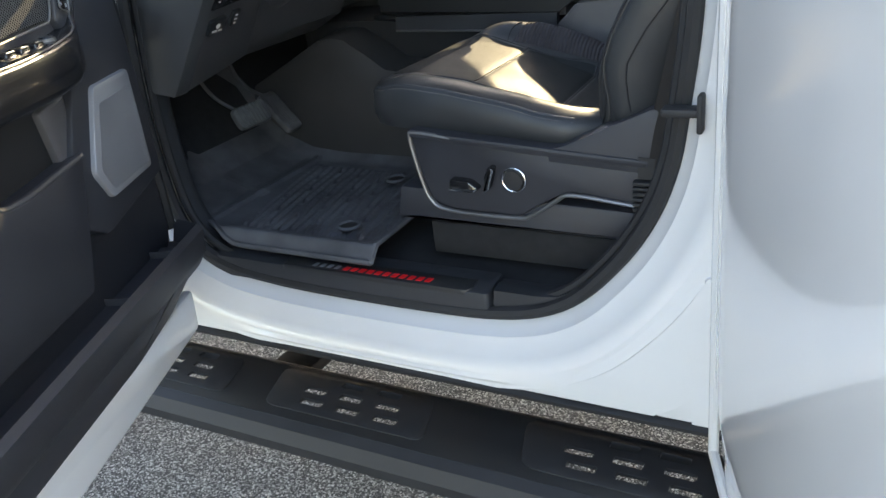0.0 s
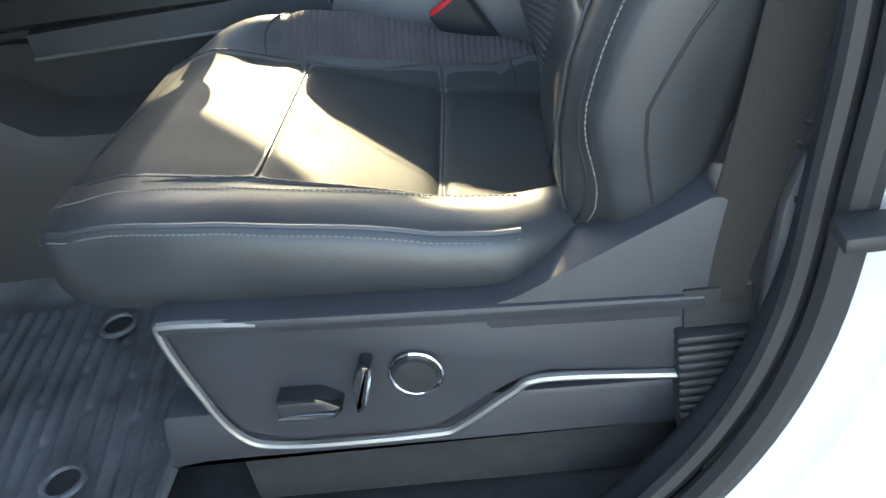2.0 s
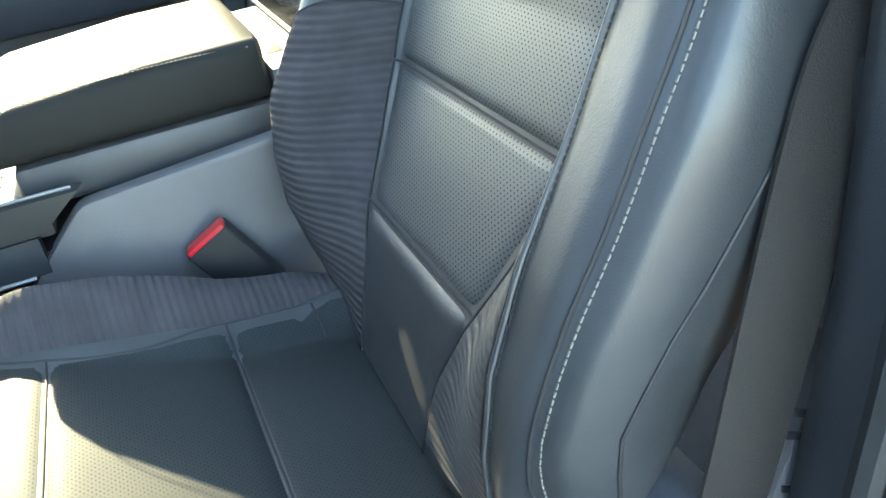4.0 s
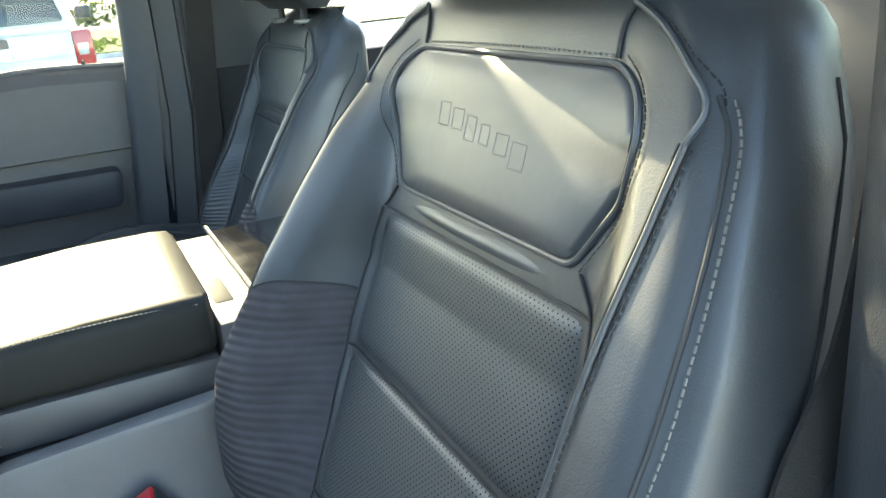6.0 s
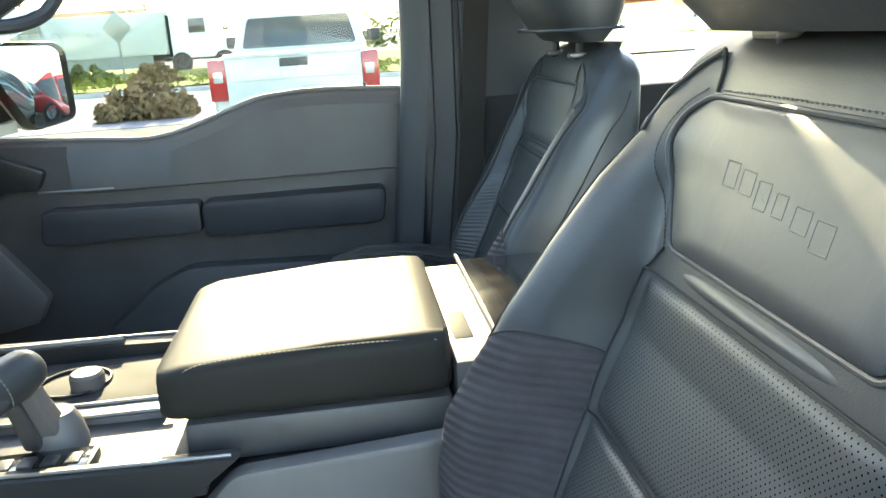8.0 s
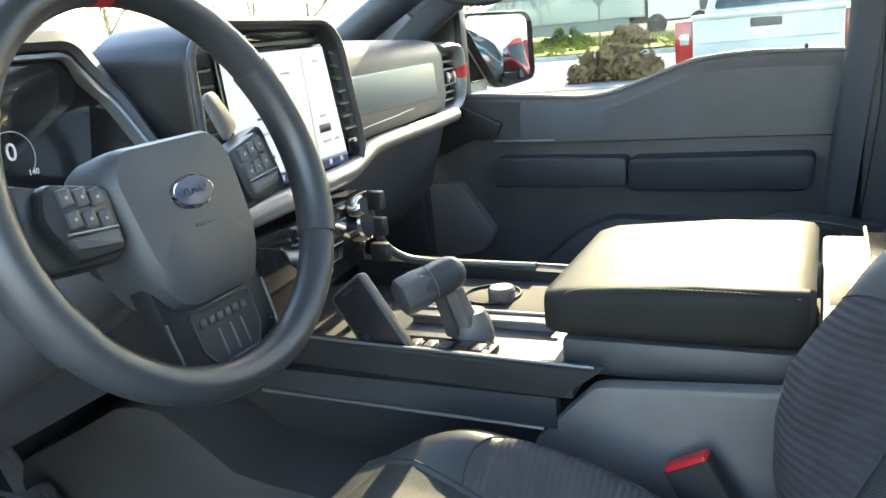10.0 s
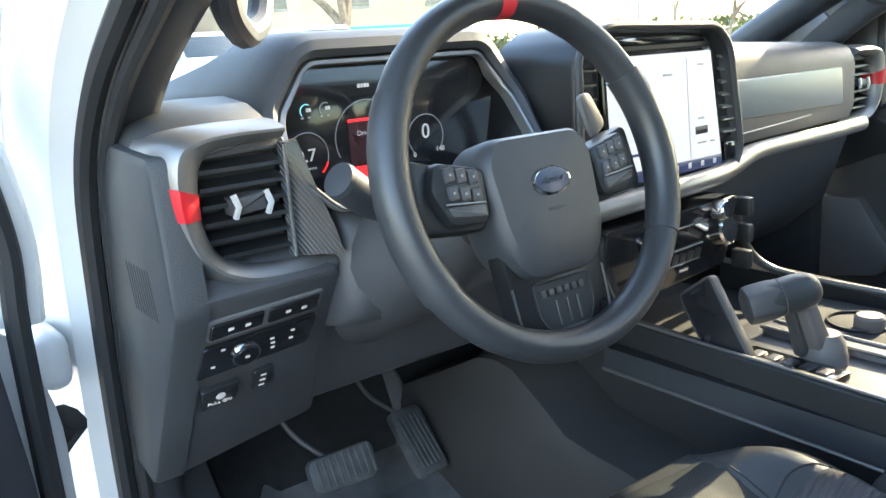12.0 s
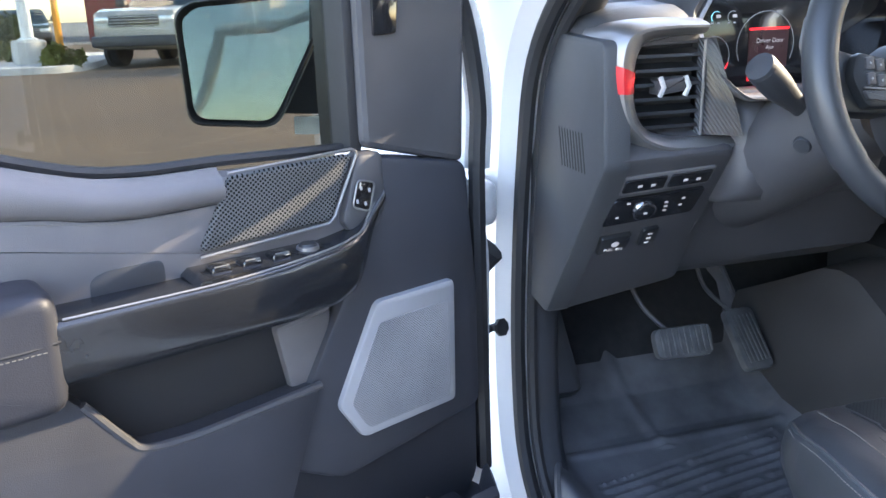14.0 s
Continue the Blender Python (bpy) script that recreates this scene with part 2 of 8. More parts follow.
def spline(pts, n=8, closed=False):
    """Catmull-Rom through points."""
    pts = [Vector(p) for p in pts]
    out = []
    m = len(pts)
    for i in range(m if closed else m - 1):
        g = lambda k: pts[k % m] if closed else pts[min(max(k, 0), m - 1)]
        p0, p1, p2, p3 = g(i - 1), g(i), g(i + 1), g(i + 2)
        for s in range(n):
            t = s / n
            out.append(0.5 * (2 * p1 + (p2 - p0) * t + (2 * p0 - 5 * p1 + 4 * p2 - p3) * t * t + (3 * p1 - p0 - 3 * p2 + p3) * t**3))
    if not closed:
        out.append(pts[-1])
    return out


def tube(path, r, seg=8, closed=False, bm=None, flat=1.0, up=None):
    """A round (or flattened) cord along a path."""
    path = [Vector(p) for p in path]
    rings = []
    n = len(path)
    ref = Vector(up) if up else None
    for i, p in enumerate(path):
        a = path[(i - 1) % n] if closed or i else path[0]
        c = path[(i + 1) % n] if closed or i < n - 1 else path[-1]
        d = (c - a).normalized()
        if ref is None:
            ref = Vector((0, 0, 1)) if abs(d.z) < 0.9 else Vector((1, 0, 0))
        s = d.cross(ref).normalized()
        w = s.cross(d).normalized()
        if not up:
            ref = w
        rr = r(i / max(1, n - 1)) if callable(r) else r
        rings.append([p + s * math.cos(k * math.tau / seg) * rr + w * math.sin(k * math.tau / seg) * rr * flat for k in range(seg)])
    return loft(rings, wrap=closed, bm=bm)


def rounded(pts, r, seg=4):
    """A polygon (2D) with rounded corners."""
    out = []
    n = len(pts)
    for i in range(n):
        p, a, c = Vector(pts[i]), Vector(pts[i - 1]), Vector(pts[(i + 1) % n])
        u, w = (a - p), (c - p)
        rr = r[i] if isinstance(r, (list, tuple)) else r
        k = min(rr, u.length * 0.45, w.length * 0.45)
        s, e = p + u.normalized() * k, p + w.normalized() * k
        for j in range(seg + 1):
            t = j / seg
            out.append((1 - t) ** 2 * s + 2 * t * (1 - t) * p + t * t * e)
    return out


def shrink(poly, d):
    """A closed 2D polygon moved inwards by d (outwards where negative)."""
    n = len(poly)
    area = sum(poly[i - 1].x * poly[i].y - poly[i].x * poly[i - 1].y for i in range(n))
    s = 1 if area > 0 else -1
    out = []
    for i in range(n):
        e = (poly[(i + 1) % n] - poly[i - 1])
        e = e.normalized() if e.length > 1e-9 else Vector((1, 0))
        out.append(poly[i] + Vector((-e.y, e.x)) * d * s)
    return out


def slab(poly, h0, h1, to, edge=0.003, bm=None):
    """A plate with softened rim: a 2D outline set between two heights, each point placed by to(a, b, h)."""
    poly = [Vector(p) for p in poly]
    inner = shrink(poly, edge)
    sg = 1 if h1 > h0 else -1
    rings = [[to(p.x, p.y, h0) for p in poly], [to(p.x, p.y, h1 - sg * edge) for p in poly], [to(p.x, p.y, h1 - sg * edge * 0.3) for p in shrink(poly, edge * 0.3)], [to(p.x, p.y, h1) for p in inner]]
    return loft(rings, bm=bm)


def patch(f, na=16, nb=16, bm=None, closed_a=False):
    """A grid surface f(a, b) for a, b in 0..1."""
    return loft([[f(i / na, j / nb) for i in range(na + 1)] for j in range(nb + 1)], closed=False, cap=False, bm=bm)


def lathe(profile, m, seg=24, bm=None):
    """Turns (radius, height) pairs round the z axis of m."""
    return loft([[m @ Vector((r * math.cos(k * math.tau / seg), r * math.sin(k * math.tau / seg), h)) for k in range(seg)] for r, h in profile], bm=bm)


def smoothstep(a, b, x):
    t = min(1, max(0, (x - a) / (b - a)))
    return t * t * (3 - 2 * t)


def lerp(a, b, t):
    return a + (b - a) * t


def table(x, pairs):
    """Straight interpolation in a short table."""
    if x <= pairs[0][0]:
        return pairs[0][1]
    for (a, va), (b, vb) in zip(pairs, pairs[1:]):
        if x <= b:
            return lerp(va, vb, (x - a) / (b - a))
    return pairs[-1][1]


def stitches(path, step=0.0048, length=0.0034, r=0.0007, bm=None):
    """A row of short thread ends along a path."""
    path = [Vector(p) for p in path]
    b = bm or bmesh.new()
    at = [0.0]
    for a, c in zip(path, path[1:]):
        at.append(at[-1] + (c - a).length)

    def place(s):
        for (a, c), (u, w) in zip(zip(path, path[1:]), zip(at, at[1:])):
            if s <= w or w == at[-1]:
                return a.lerp(c, (s - u) / max(1e-9, w - u))

    s = 0.0
    while s + length <= at[-1]:
        p, q = place(s), place(s + length)
        d = (q - p).normalized()
        n = d.orthogonal().normalized()
        w = d.cross(n)
        ring = lambda o: [b.verts.new(o + (n * math.cos(t) + w * math.sin(t)) * r) for t in (0, 1.57, 3.14, 4.71)]
        A, B = ring(p), ring(q)
        for i in range(4):
            b.faces.new((A[i], A[(i + 1) % 4], B[(i + 1) % 4], B[i]))
        b.faces.new(A[::-1])
        b.faces.new(B)
        s += step
    return b

# ---- ground and cab ----
YC = 0.935  # the truck's middle plane


def ground_material():
    m = mat("asphalt", (0.13, 0.125, 0.12), 0.9, vary=0.0)
    nt = m.node_tree
    b = nt.nodes["Principled BSDF"]
    co = nt.nodes.new("ShaderNodeTexCoord")
    v = nt.nodes.new("ShaderNodeTexVoronoi")
    v.inputs["Scale"].default_value = 230
    nt.links.new(co.outputs["Object"], v.inputs["Vector"])
    rp = nt.nodes.new("ShaderNodeValToRGB")
    rp.color_ramp.elements[0].position, rp.color_ramp.elements[0].color = 0.0, (0.05, 0.049, 0.047, 1)
    rp.color_ramp.elements[1].position, rp.color_ramp.elements[1].color = 1.0, (0.62, 0.6, 0.56, 1)
    sx = nt.nodes.new("ShaderNodeSeparateColor")
    nt.links.new(v.outputs["Color"], sx.inputs[0])
    pw = nt.nodes.new("ShaderNodeMath")
    pw.operation = "POWER"
    pw.inputs[1].default_value = 3.2
    nt.links.new(sx.outputs[0], pw.inputs[0])
    nt.links.new(pw.outputs[0], rp.inputs[0])
    n2 = nt.nodes.new("ShaderNodeTexNoise")
    n2.inputs["Scale"].default_value, n2.inputs["Detail"].default_value = 1.3, 8
    nt.links.new(co.outputs["Object"], n2.inputs["Vector"])
    mr = nt.nodes.new("ShaderNodeMapRange")
    mr.inputs[1].default_value, mr.inputs[2].default_value, mr.inputs[3].default_value, mr.inputs[4].default_value = 0.3, 0.7, 0.75, 1.2
    nt.links.new(n2.outputs[0], mr.inputs[0])
    mx = nt.nodes.new("ShaderNodeMix")
    mx.data_type, mx.blend_type = "RGBA", "MULTIPLY"
    mx.inputs[0].default_value = 1
    nt.links.new(rp.outputs[0], mx.inputs[6])
    nt.links.new(mr.outputs[0], mx.inputs[7])
    nt.links.new(mx.outputs[2], b.inputs["Base Color"])
    bp = nt.nodes.new("ShaderNodeBump")
    bp.inputs["Strength"].default_value, bp.inputs["Distance"].default_value = 0.7, 0.004
    nt.links.new(v.outputs["Distance"], bp.inputs["Height"])
    nt.links.new(bp.outputs[0], b.inputs["Normal"])
    return m


xs = [-1500, -300, -100] + [-40.0 + i for i in range(44)] + [6, 20, 60, 300, 1500]
lot = lambda x, y=0.0: 0.62 * smoothstep(-4.0, -17.0, x) * smoothstep(17.0, 11.5, y)  # the car park climbs gently
bm = loft([[(x, y, lot(x, y)) for y in (-1500, -200, -40, 0, 8, 11, 12, 13, 14, 15, 16, 17, 40, 200, 1500)] for x in xs], closed=False, cap=False)
ground = part("ground", bm, ground_material(), k=1)
tagged(ground, "grey asphalt car park with pale worn stones", "ground", kind="structure")

cab = thing("truck_cab", "white pickup truck cab with open front and rear doors", "truck cab", (0.1, YC, 0))

# the front door opening on the driver's side, in x and z
OPEN = [(-0.2, 0.612), (0.12, 0.608), (0.29, 0.62), (0.39, 0.659), (0.466, 0.734), (0.519, 0.814), (0.552, 0.902), (0.568, 1.005), (0.581, 1.127), (0.588, 1.35),
        (0.586, 1.55), (0.575, 1.65), (0.535, 1.7), (0.42, 1.712), (0.28, 1.705), (0.17, 1.675), (0.08, 1.635), (0.0, 1.59), (-0.12, 1.525), (-0.3, 1.44), (-0.41, 1.34), (-0.45, 1.2), (-0.475, 1.0), (-0.475, 0.84), (-0.45, 0.715), (-0.37, 0.64)]
OPENC = [p.to_2d() for p in spline([(x, z, 0) for x, z in OPEN], 5, True)]
# the passenger's opening, with a squarer rear corner
OPEN_FAR = OPEN[:9] + [(0.605, 1.35), (0.61, 1.55), (0.605, 1.64), (0.585, 1.683), (0.53, 1.695), (0.4, 1.695), (0.3, 1.69), (0.225, 1.685), (0.185, 1.668), (0.138, 1.659), (0.093, 1.65), (0.058, 1.638), (0.005, 1.617), (-0.12, 1.55)] + OPEN[-7:]
FARC = [p.to_2d() for p in spline([(x, z, 0) for x, z in OPEN_FAR], 5, True)]


XM = -0.12  # the far side stands further forward


def S(y, mir):
    return 2 * YC - y if mir else y


def side_frame(mir, rows, name, material, label="", angle=35.0):
    """Skins that run round the door opening: rows of (outward offset, y)."""
    def yy(y):
        return 2 * YC - y if mir else y
    rings = []
    for off, y in rows:
        o = shrink(FARC if mir else OPENC, -off)
        rings.append([(p.x + XM * mir, yy(y), p.y) for p in o])
    return part(name, loft(rings, cap=False), material, cab, label, angle=angle)


for mir in (False, True):
    side_frame(mir, [(-0.012 if mir else 0.002, 0.17), (-0.004 if mir else 0.002, 0.125), (0.016, 0.108), (0.024, 0.1), (0.032, 0.085), (0.05, 0.078), (0.064, 0.066), (0.072, 0.058), (0.09, 0.054), (0.112, 0.05), (0.118, 0.056), (0.121, 0.12)], "door_frame", WHITE, "white painted door opening")
    o = shrink((FARC if mir else OPENC), -0.088)
    tgt = []
    for p, q in zip(o, shrink((FARC if mir else OPENC), -0.09)):
        d = (q - p).normalized()
        t = [0.13]
        if d.y < 0:
            t.append((0.508 - p.y) / d.y)
        if d.x > 0:
            t.append((0.645 - p.x) / d.x)
        if p.y > 1.25:
            t.append(0.03)
        tgt.append(p + d * max(0.004, min(t)))
    part("outer_panel", loft([[(p.x + XM * mir, S(0.0535, mir), p.y) for p in o], [(lerp(p.x, e.x, 0.5) + XM * mir, S(0.0495, mir), lerp(p.y, e.y, 0.5)) for p, e in zip(o, tgt)], [(e.x + XM * mir, S(0.053, mir), e.y) for e in tgt], [(e.x + XM * mir, S(0.1, mir), e.y) for e in tgt]], cap=False), WHITE, cab, "white body side panel")
    for off, y, r in ((0.0, 0.112, 0.012), (-0.014, 0.13, 0.009)):
        o = shrink((FARC if mir else OPENC), -off)
        part("door_seal", tube([(p.x + XM * mir, 2 * YC - y if mir else y, p.y) for p in o], r, 8, True), RUBBER, cab, "black rubber door seal")
    side_frame(mir, [(-0.016 if mir else -0.009, 0.135), (-0.026 if mir else -0.012, 0.146), (-0.026 if mir else -0.012, 0.165), (-0.013 if mir else -0.006, 0.178), (0.03, 0.182)], "opening_trim", TRIMDARK, "dark plastic opening trim", 80)


# rocker lower flange, rear side, front wings, roof
for mir in (False, True):
    prof = [(0.12, 0.503), (0.052, 0.505), (0.045, 0.501), (0.046, 0.494), (0.12, 0.492)]
    part("rocker_flange", loft([[(x, S(y, mir), z) for y, z in prof] for x in (-0.62, 0.66, 1.75)]), RUBBER, cab, "black lower rocker flange")
    prof = [(0.12, 0.5), (0.055, 0.505), (0.05, 0.56), (0.06, 0.62), (0.12, 0.65)]
    part("rocker", loft([[(x, S(y, mir), z) for y, z in prof] for x in (0.6, 1.75)]), WHITE, cab, "white rocker panel")
    part("rear_quarter", box(1.62, 1.78, S(0.04, mir), S(0.14, mir), 0.5, 1.72, 0.02), WHITE, cab)
    part("front_wing", box(-1.9, -0.62, S(-0.02, mir), S(0.12, mir), 0.55, 1.16, 0.04), WHITE, cab, "white front wing")
    part("hinge_pillar", box(-0.64, -0.55, S(0.05, mir), S(0.14, mir), 0.5, 1.2, 0.01), WHITE, cab)
    part("roof_rail", loft([[(x, S(y, mir), z) for y, z in ((0.13, 1.72), (0.18, 1.7), (0.3, 1.725), (0.3, 1.785), (0.2, 1.775))] for x in (0.0, 0.8, 1.75)]), WHITE, cab)
    # A-pillar inner trim
    a = Vector((-0.78, S(0.16, mir), 1.34))
    c = Vector((0.12, S(0.25, mir), 1.715))
    part("pillar_trim", tube(spline([a, (-0.28, S(0.215, mir), 1.595), c], 6), 0.05, 14, flat=0.8), TRIMDARK, cab, "dark grey windscreen pillar trim")
    part("rear_side_trim", box(0.62, 1.7, S(0.13, mir), S(0.16, mir), 0.62, 1.28 if mir else 0.8, 0.01), DARKIN, cab)

# the roof hole is unseen, added so a sun band reaches the backrest
ROOF_X, ROOF_Y, HOLE_X, HOLE_Y = (0.02, 1.78), (0.28, 1.59), (0.26, 0.98), (0.56, 1.338)
crown = lambda y: 1.735 + 0.035 * (1 - ((y - YC) / 0.66) ** 2)


def roof_strip(x0, x1, y0, y1):
    ys = [lerp(y0, y1, i / 8) for i in range(9)]
    return loft([[(x, y, crown(y) + 0.03) for y in ys] + [(x, y, crown(y)) for y in ys[::-1]] for x in (x0, x1)])


roof = part("roof", merge(roof_strip(*ROOF_X, ROOF_Y[0], HOLE_Y[0]), merge(roof_strip(*ROOF_X, HOLE_Y[1], ROOF_Y[1]), merge(roof_strip(ROOF_X[0], HOLE_X[0], *HOLE_Y), roof_strip(HOLE_X[1], ROOF_X[1], *HOLE_Y)))), HEADLINER, cab, "grey headliner and roof")
mr = part("sun_opening_glass", roof_strip(HOLE_X[0] + 0.003, HOLE_X[1] - 0.003, HOLE_Y[0] + 0.003, HOLE_Y[1] - 0.003), GLASS_CLEAR, cab, "clear glass in an unseen roof opening added to let sun in")
mr.visible_shadow = False
part("back_wall", box(1.7, 1.78, 0.14, 1.73, 0.6, 1.3, 0.01), DARKIN, cab)
part("back_window_frame", merge(box(1.7, 1.76, 0.14, 0.3, 1.3, 1.73), merge(box(1.7, 1.76, 1.57, 1.73, 1.3, 1.73), box(1.7, 1.76, 0.3, 1.57, 1.65, 1.76))), DARKIN, cab)
part("firewall", box(-0.98, -0.86, 0.12, 1.75, 0.55, 1.25, 0.02), CARPET, cab, "black carpeted bulkhead")

for mir in (False, True):
    part("grab_handle", tube(spline([(-0.16, S(0.185, mir), 1.535), (-0.19, S(0.2, mir), 1.495), (-0.225, S(0.225, mir), 1.477), (-0.265, S(0.25, mir), 1.474), (-0.31, S(0.285, mir), 1.488), (-0.335, S(0.305, mir), 1.53)], 5), 0.0135, 10), TRIMDARK, cab, "dark grab handle on the windscreen pillar")

# unseen strip over the windscreen, added to keep sun off the wheel rim
part("header_sun_blocker", loft([[(x, y, z - 0.02 * abs((y - YC) / 0.66) ** 2 + d) for x, z, d in ((-0.12, 1.672, 0.0), (0.08, 1.735, 0.0), (0.08, 1.735, 0.012), (-0.12, 1.672, 0.01))] for y in [lerp(0.29, 1.58, i / 10) for i in range(11)]]), HEADLINER, cab, "unseen grey strip above the windscreen added to block sun")
# unseen grab handle under the passenger's roof rail, sized to shade the lower backrest
part("handle_sun_blocker", slab(rounded([(0.245, 1.71), (0.252, 1.6), (0.272, 1.572), (0.44, 1.572), (0.46, 1.6), (0.47, 1.71), (0.445, 1.71), (0.435, 1.636), (0.282, 1.636), (0.272, 1.71)], 0.01), 0.0, 0.028, lambda a, b, h: (a, 1.645 + h, b), 0.006), TRIMDARK, cab, "unseen dark grab handle added to shade the driver's backrest")
# floor pan with a rising toe board and the tunnel
prof = [(-0.9, 1.0), (-0.72, 0.86), (-0.6, 0.72), (-0.5, 0.665), (-0.2, 0.645), (1.72, 0.645), (1.72, 0.6), (-0.9, 0.6)]
part("floor_pan", loft([[(x, y, z) for x, z in prof] for y in (0.15, 1.72)]), CARPET, cab, "black carpeted floor")
part("hood", loft([[(x, y, z - 0.05 * ((y - YC) / 0.9) ** 2) for x, z in ((-0.95, 1.3), (-1.5, 1.27), (-2.1, 1.18), (-2.1, 0.7), (-0.95, 0.7))] for y in [lerp(0.02, 1.85, i / 8) for i in range(9)]]), WHITE, cab, "white bonnet")

# glass
ws = part("windscreen", patch(lambda a, b: (lerp(-1.02, 0.06, b) - 0.06 * math.sin(math.pi * a) * (1 - b * 0.5), lerp(lerp(0.16, 0.28, b), lerp(1.71, 1.59, b), a), lerp(1.3, 1.765, b)), 12, 8), GLASS_CLEAR, cab, "clear windscreen")
ws.visible_shadow = False
bw = part("back_window", box(1.725, 1.73, 0.3, 1.57, 1.3, 1.65), GLASS, cab)
bw.visible_shadow = False

# sill plate with its printed strip
sill = part("sill_plate", slab(rounded([(-0.42, 0.105), (0.245, 0.105), (0.245, 0.175), (-0.42, 0.175)], 0.01), 0.615, 0.657, lambda a, b, h: (a, b, h + 0.12 * (b - 0.14)), 0.004), TRIMDARK, cab, "black plastic sill plate")
part("scuff_strip", slab(rounded([(-0.2, 0.104), (0.2, 0.104), (0.212, 0.114), (0.212, 0.142), (-0.2, 0.142)], 0.006), 0.65, 0.6595, lambda a, b, h: (a, b, h + 0.12 * (b - 0.14)), 0.002), PANEL_SAT, sill, "satin black scuff strip with red and grey lettering bars")
def slant_bar(x, w, y0, y1, top):
    o = [(x, y0), (x + w, y0), (x + w + 0.004, y1), (x + 0.004, y1)]
    return slab(rounded(o, 0.0015), 0.655, top, lambda a, b, h: (a, b, h + 0.12 * (b - 0.14)), 0.0006)


for i in range(4):
    part("grey_bar", slant_bar(-0.133 + i * 0.0168, 0.0095, 0.1125, 0.1245, 0.6602), SILLGREY, sill, "grey lettering bar")
for i in range(11):
    part("red_bar", slant_bar(-0.063 + i * 0.0178, 0.0118, 0.112, 0.125, 0.6604), SILLRED, sill, "red lettering bar")
part("rear_sill_trim", loft([[(lerp(0.25, 0.56, t), y, lerp(0.655, 0.79, smoothstep(0.3, 1.0, t)) + dz) for y, dz in ((0.115, -0.04), (0.118, 0.0), (0.14, 0.004), (0.165, 0.0), (0.17, -0.05))] for t in [i / 8 for i in range(9)]]), TRIMDARK, cab, "dark plastic trim at the pillar foot")

# B-pillar trim, striker, pins
for mir in (False, True):
    part("pillar_trim", loft([[(x0 + XM * mir, S(0.13, mir), z), (x0 + 0.02 + XM * mir, S(0.17, mir), z), (x0 + (0.06 if mir else 0.16) + XM * mir, S(0.18, mir), z), (x0 + (0.08 if mir else 0.18) + XM * mir, S(0.13, mir), z)] for x0, z in ((0.57, 0.7), (0.59, 0.95), (0.62, 1.2), (0.63, 1.72))]), TRIMDARK, cab, "dark door pillar trim")
lv = part("pillar_foot", slab(rounded([(0.532, 0.8), (0.65, 0.8), (0.65, 1.06), (0.585, 1.05), (0.55, 0.95)], 0.008), 0.0, 0.012, lambda a, b, h: (a, 0.196 - h, b), 0.003), PLASTIC_MID, cab, "grey louvred pillar foot trim")
for k in range(6):
    zc = 0.86 + (k // 2) * 0.058 + (k % 2) * 0.017
    part("louvre", slab([(0.556, zc + 0.018), (0.556, zc + 0.023), (0.632, zc - 0.02), (0.632, zc - 0.025)], 0.011, 0.0135, lambda a, b, h: (a, 0.196 - h, b), 0.0008), RUBBER, lv, "dark louvre slot", smooth=False)
part("striker_pin", merge(box(0.545, 0.6, 0.072, 0.1, 0.985, 0.997, 0.004), box(0.594, 0.602, 0.066, 0.088, 0.965, 1.018, 0.003)), RUBBER, cab, "black door stop on the pillar")
part("bolt_head", lathe([(0.001, 0.006), (0.009, 0.006), (0.011, 0.0), (0.011, -0.004)], pose(0.625, 0.05, 0.757, 90), 12), WHITE, cab)

part("lower_corner", box(0.545, 0.647, 0.0545, 0.1, 0.507, 0.6, 0.004), WHITE, cab)

# running board
rb = thing("running_board", "black metal running board with slotted treads", "running board", (0.1, 0.0, 0.36))


def carved(bm, cutter):
    """The first mesh with the second cut away."""
    obs = []
    for b in (bm, cutter):
        bmesh.ops.recalc_face_normals(b, faces=b.faces)
        me = bpy.data.meshes.new("tmp")
        b.to_mesh(me)
        b.free()
        obs.append(new("tmp", me))
    md = obs[0].modifiers.new("cut", "BOOLEAN")
    md.object, md.solver = obs[1], "EXACT"
    bpy.context.view_layer.update()
    ev = obs[0].evaluated_get(bpy.context.evaluated_depsgraph_get())
    out = bmesh.new()
    out.from_mesh(ev.to_mesh())
    for o in obs:
        me = o.data
        bpy.data.objects.remove(o)
        bpy.data.meshes.remove(me)
    return out


def slot_outline(cx, cy, w=0.025, d=0.0085):
    return rounded([(cx - w, cy - d), (cx + w, cy - d), (cx + w, cy + d), (cx - w, cy + d)], 0.005)


PADS = (-0.49, -0.03, 0.51)
SLOTS = [(cx - 0.019 + c * 0.083 + r * 0.0155, 0.066 - r * 0.035) for cx in PADS for c in (-1, 0, 1) for r in range(3) if not (c == -1 and r == 0)]


def slot_cutter():
    c = bmesh.new()
    for cx, cy in SLOTS:
        o = slot_outline(cx, cy)
        c = loft([[(p.x, p.y, h) for p in o] for h in (0.3, 0.5)], bm=c)
    return c


part("tread_plate", carved(loft([[(x, y, z) for y, z in ((0.1, 0.42), (-0.06, 0.42), (-0.06, 0.4165), (0.1, 0.4165))] for x in (-0.9, 1.3)]), slot_cutter()), PANEL_SAT, rb, "satin black step tread", smooth=False)
part("outer_lip", loft([[(x, y, z) for y, z in ((-0.058, 0.4205), (-0.078, 0.41), (-0.09, 0.385), (-0.085, 0.36), (-0.065, 0.35), (-0.055, 0.36), (-0.07, 0.385))] for x in (-0.9, 1.3)]), RUBBER, rb)
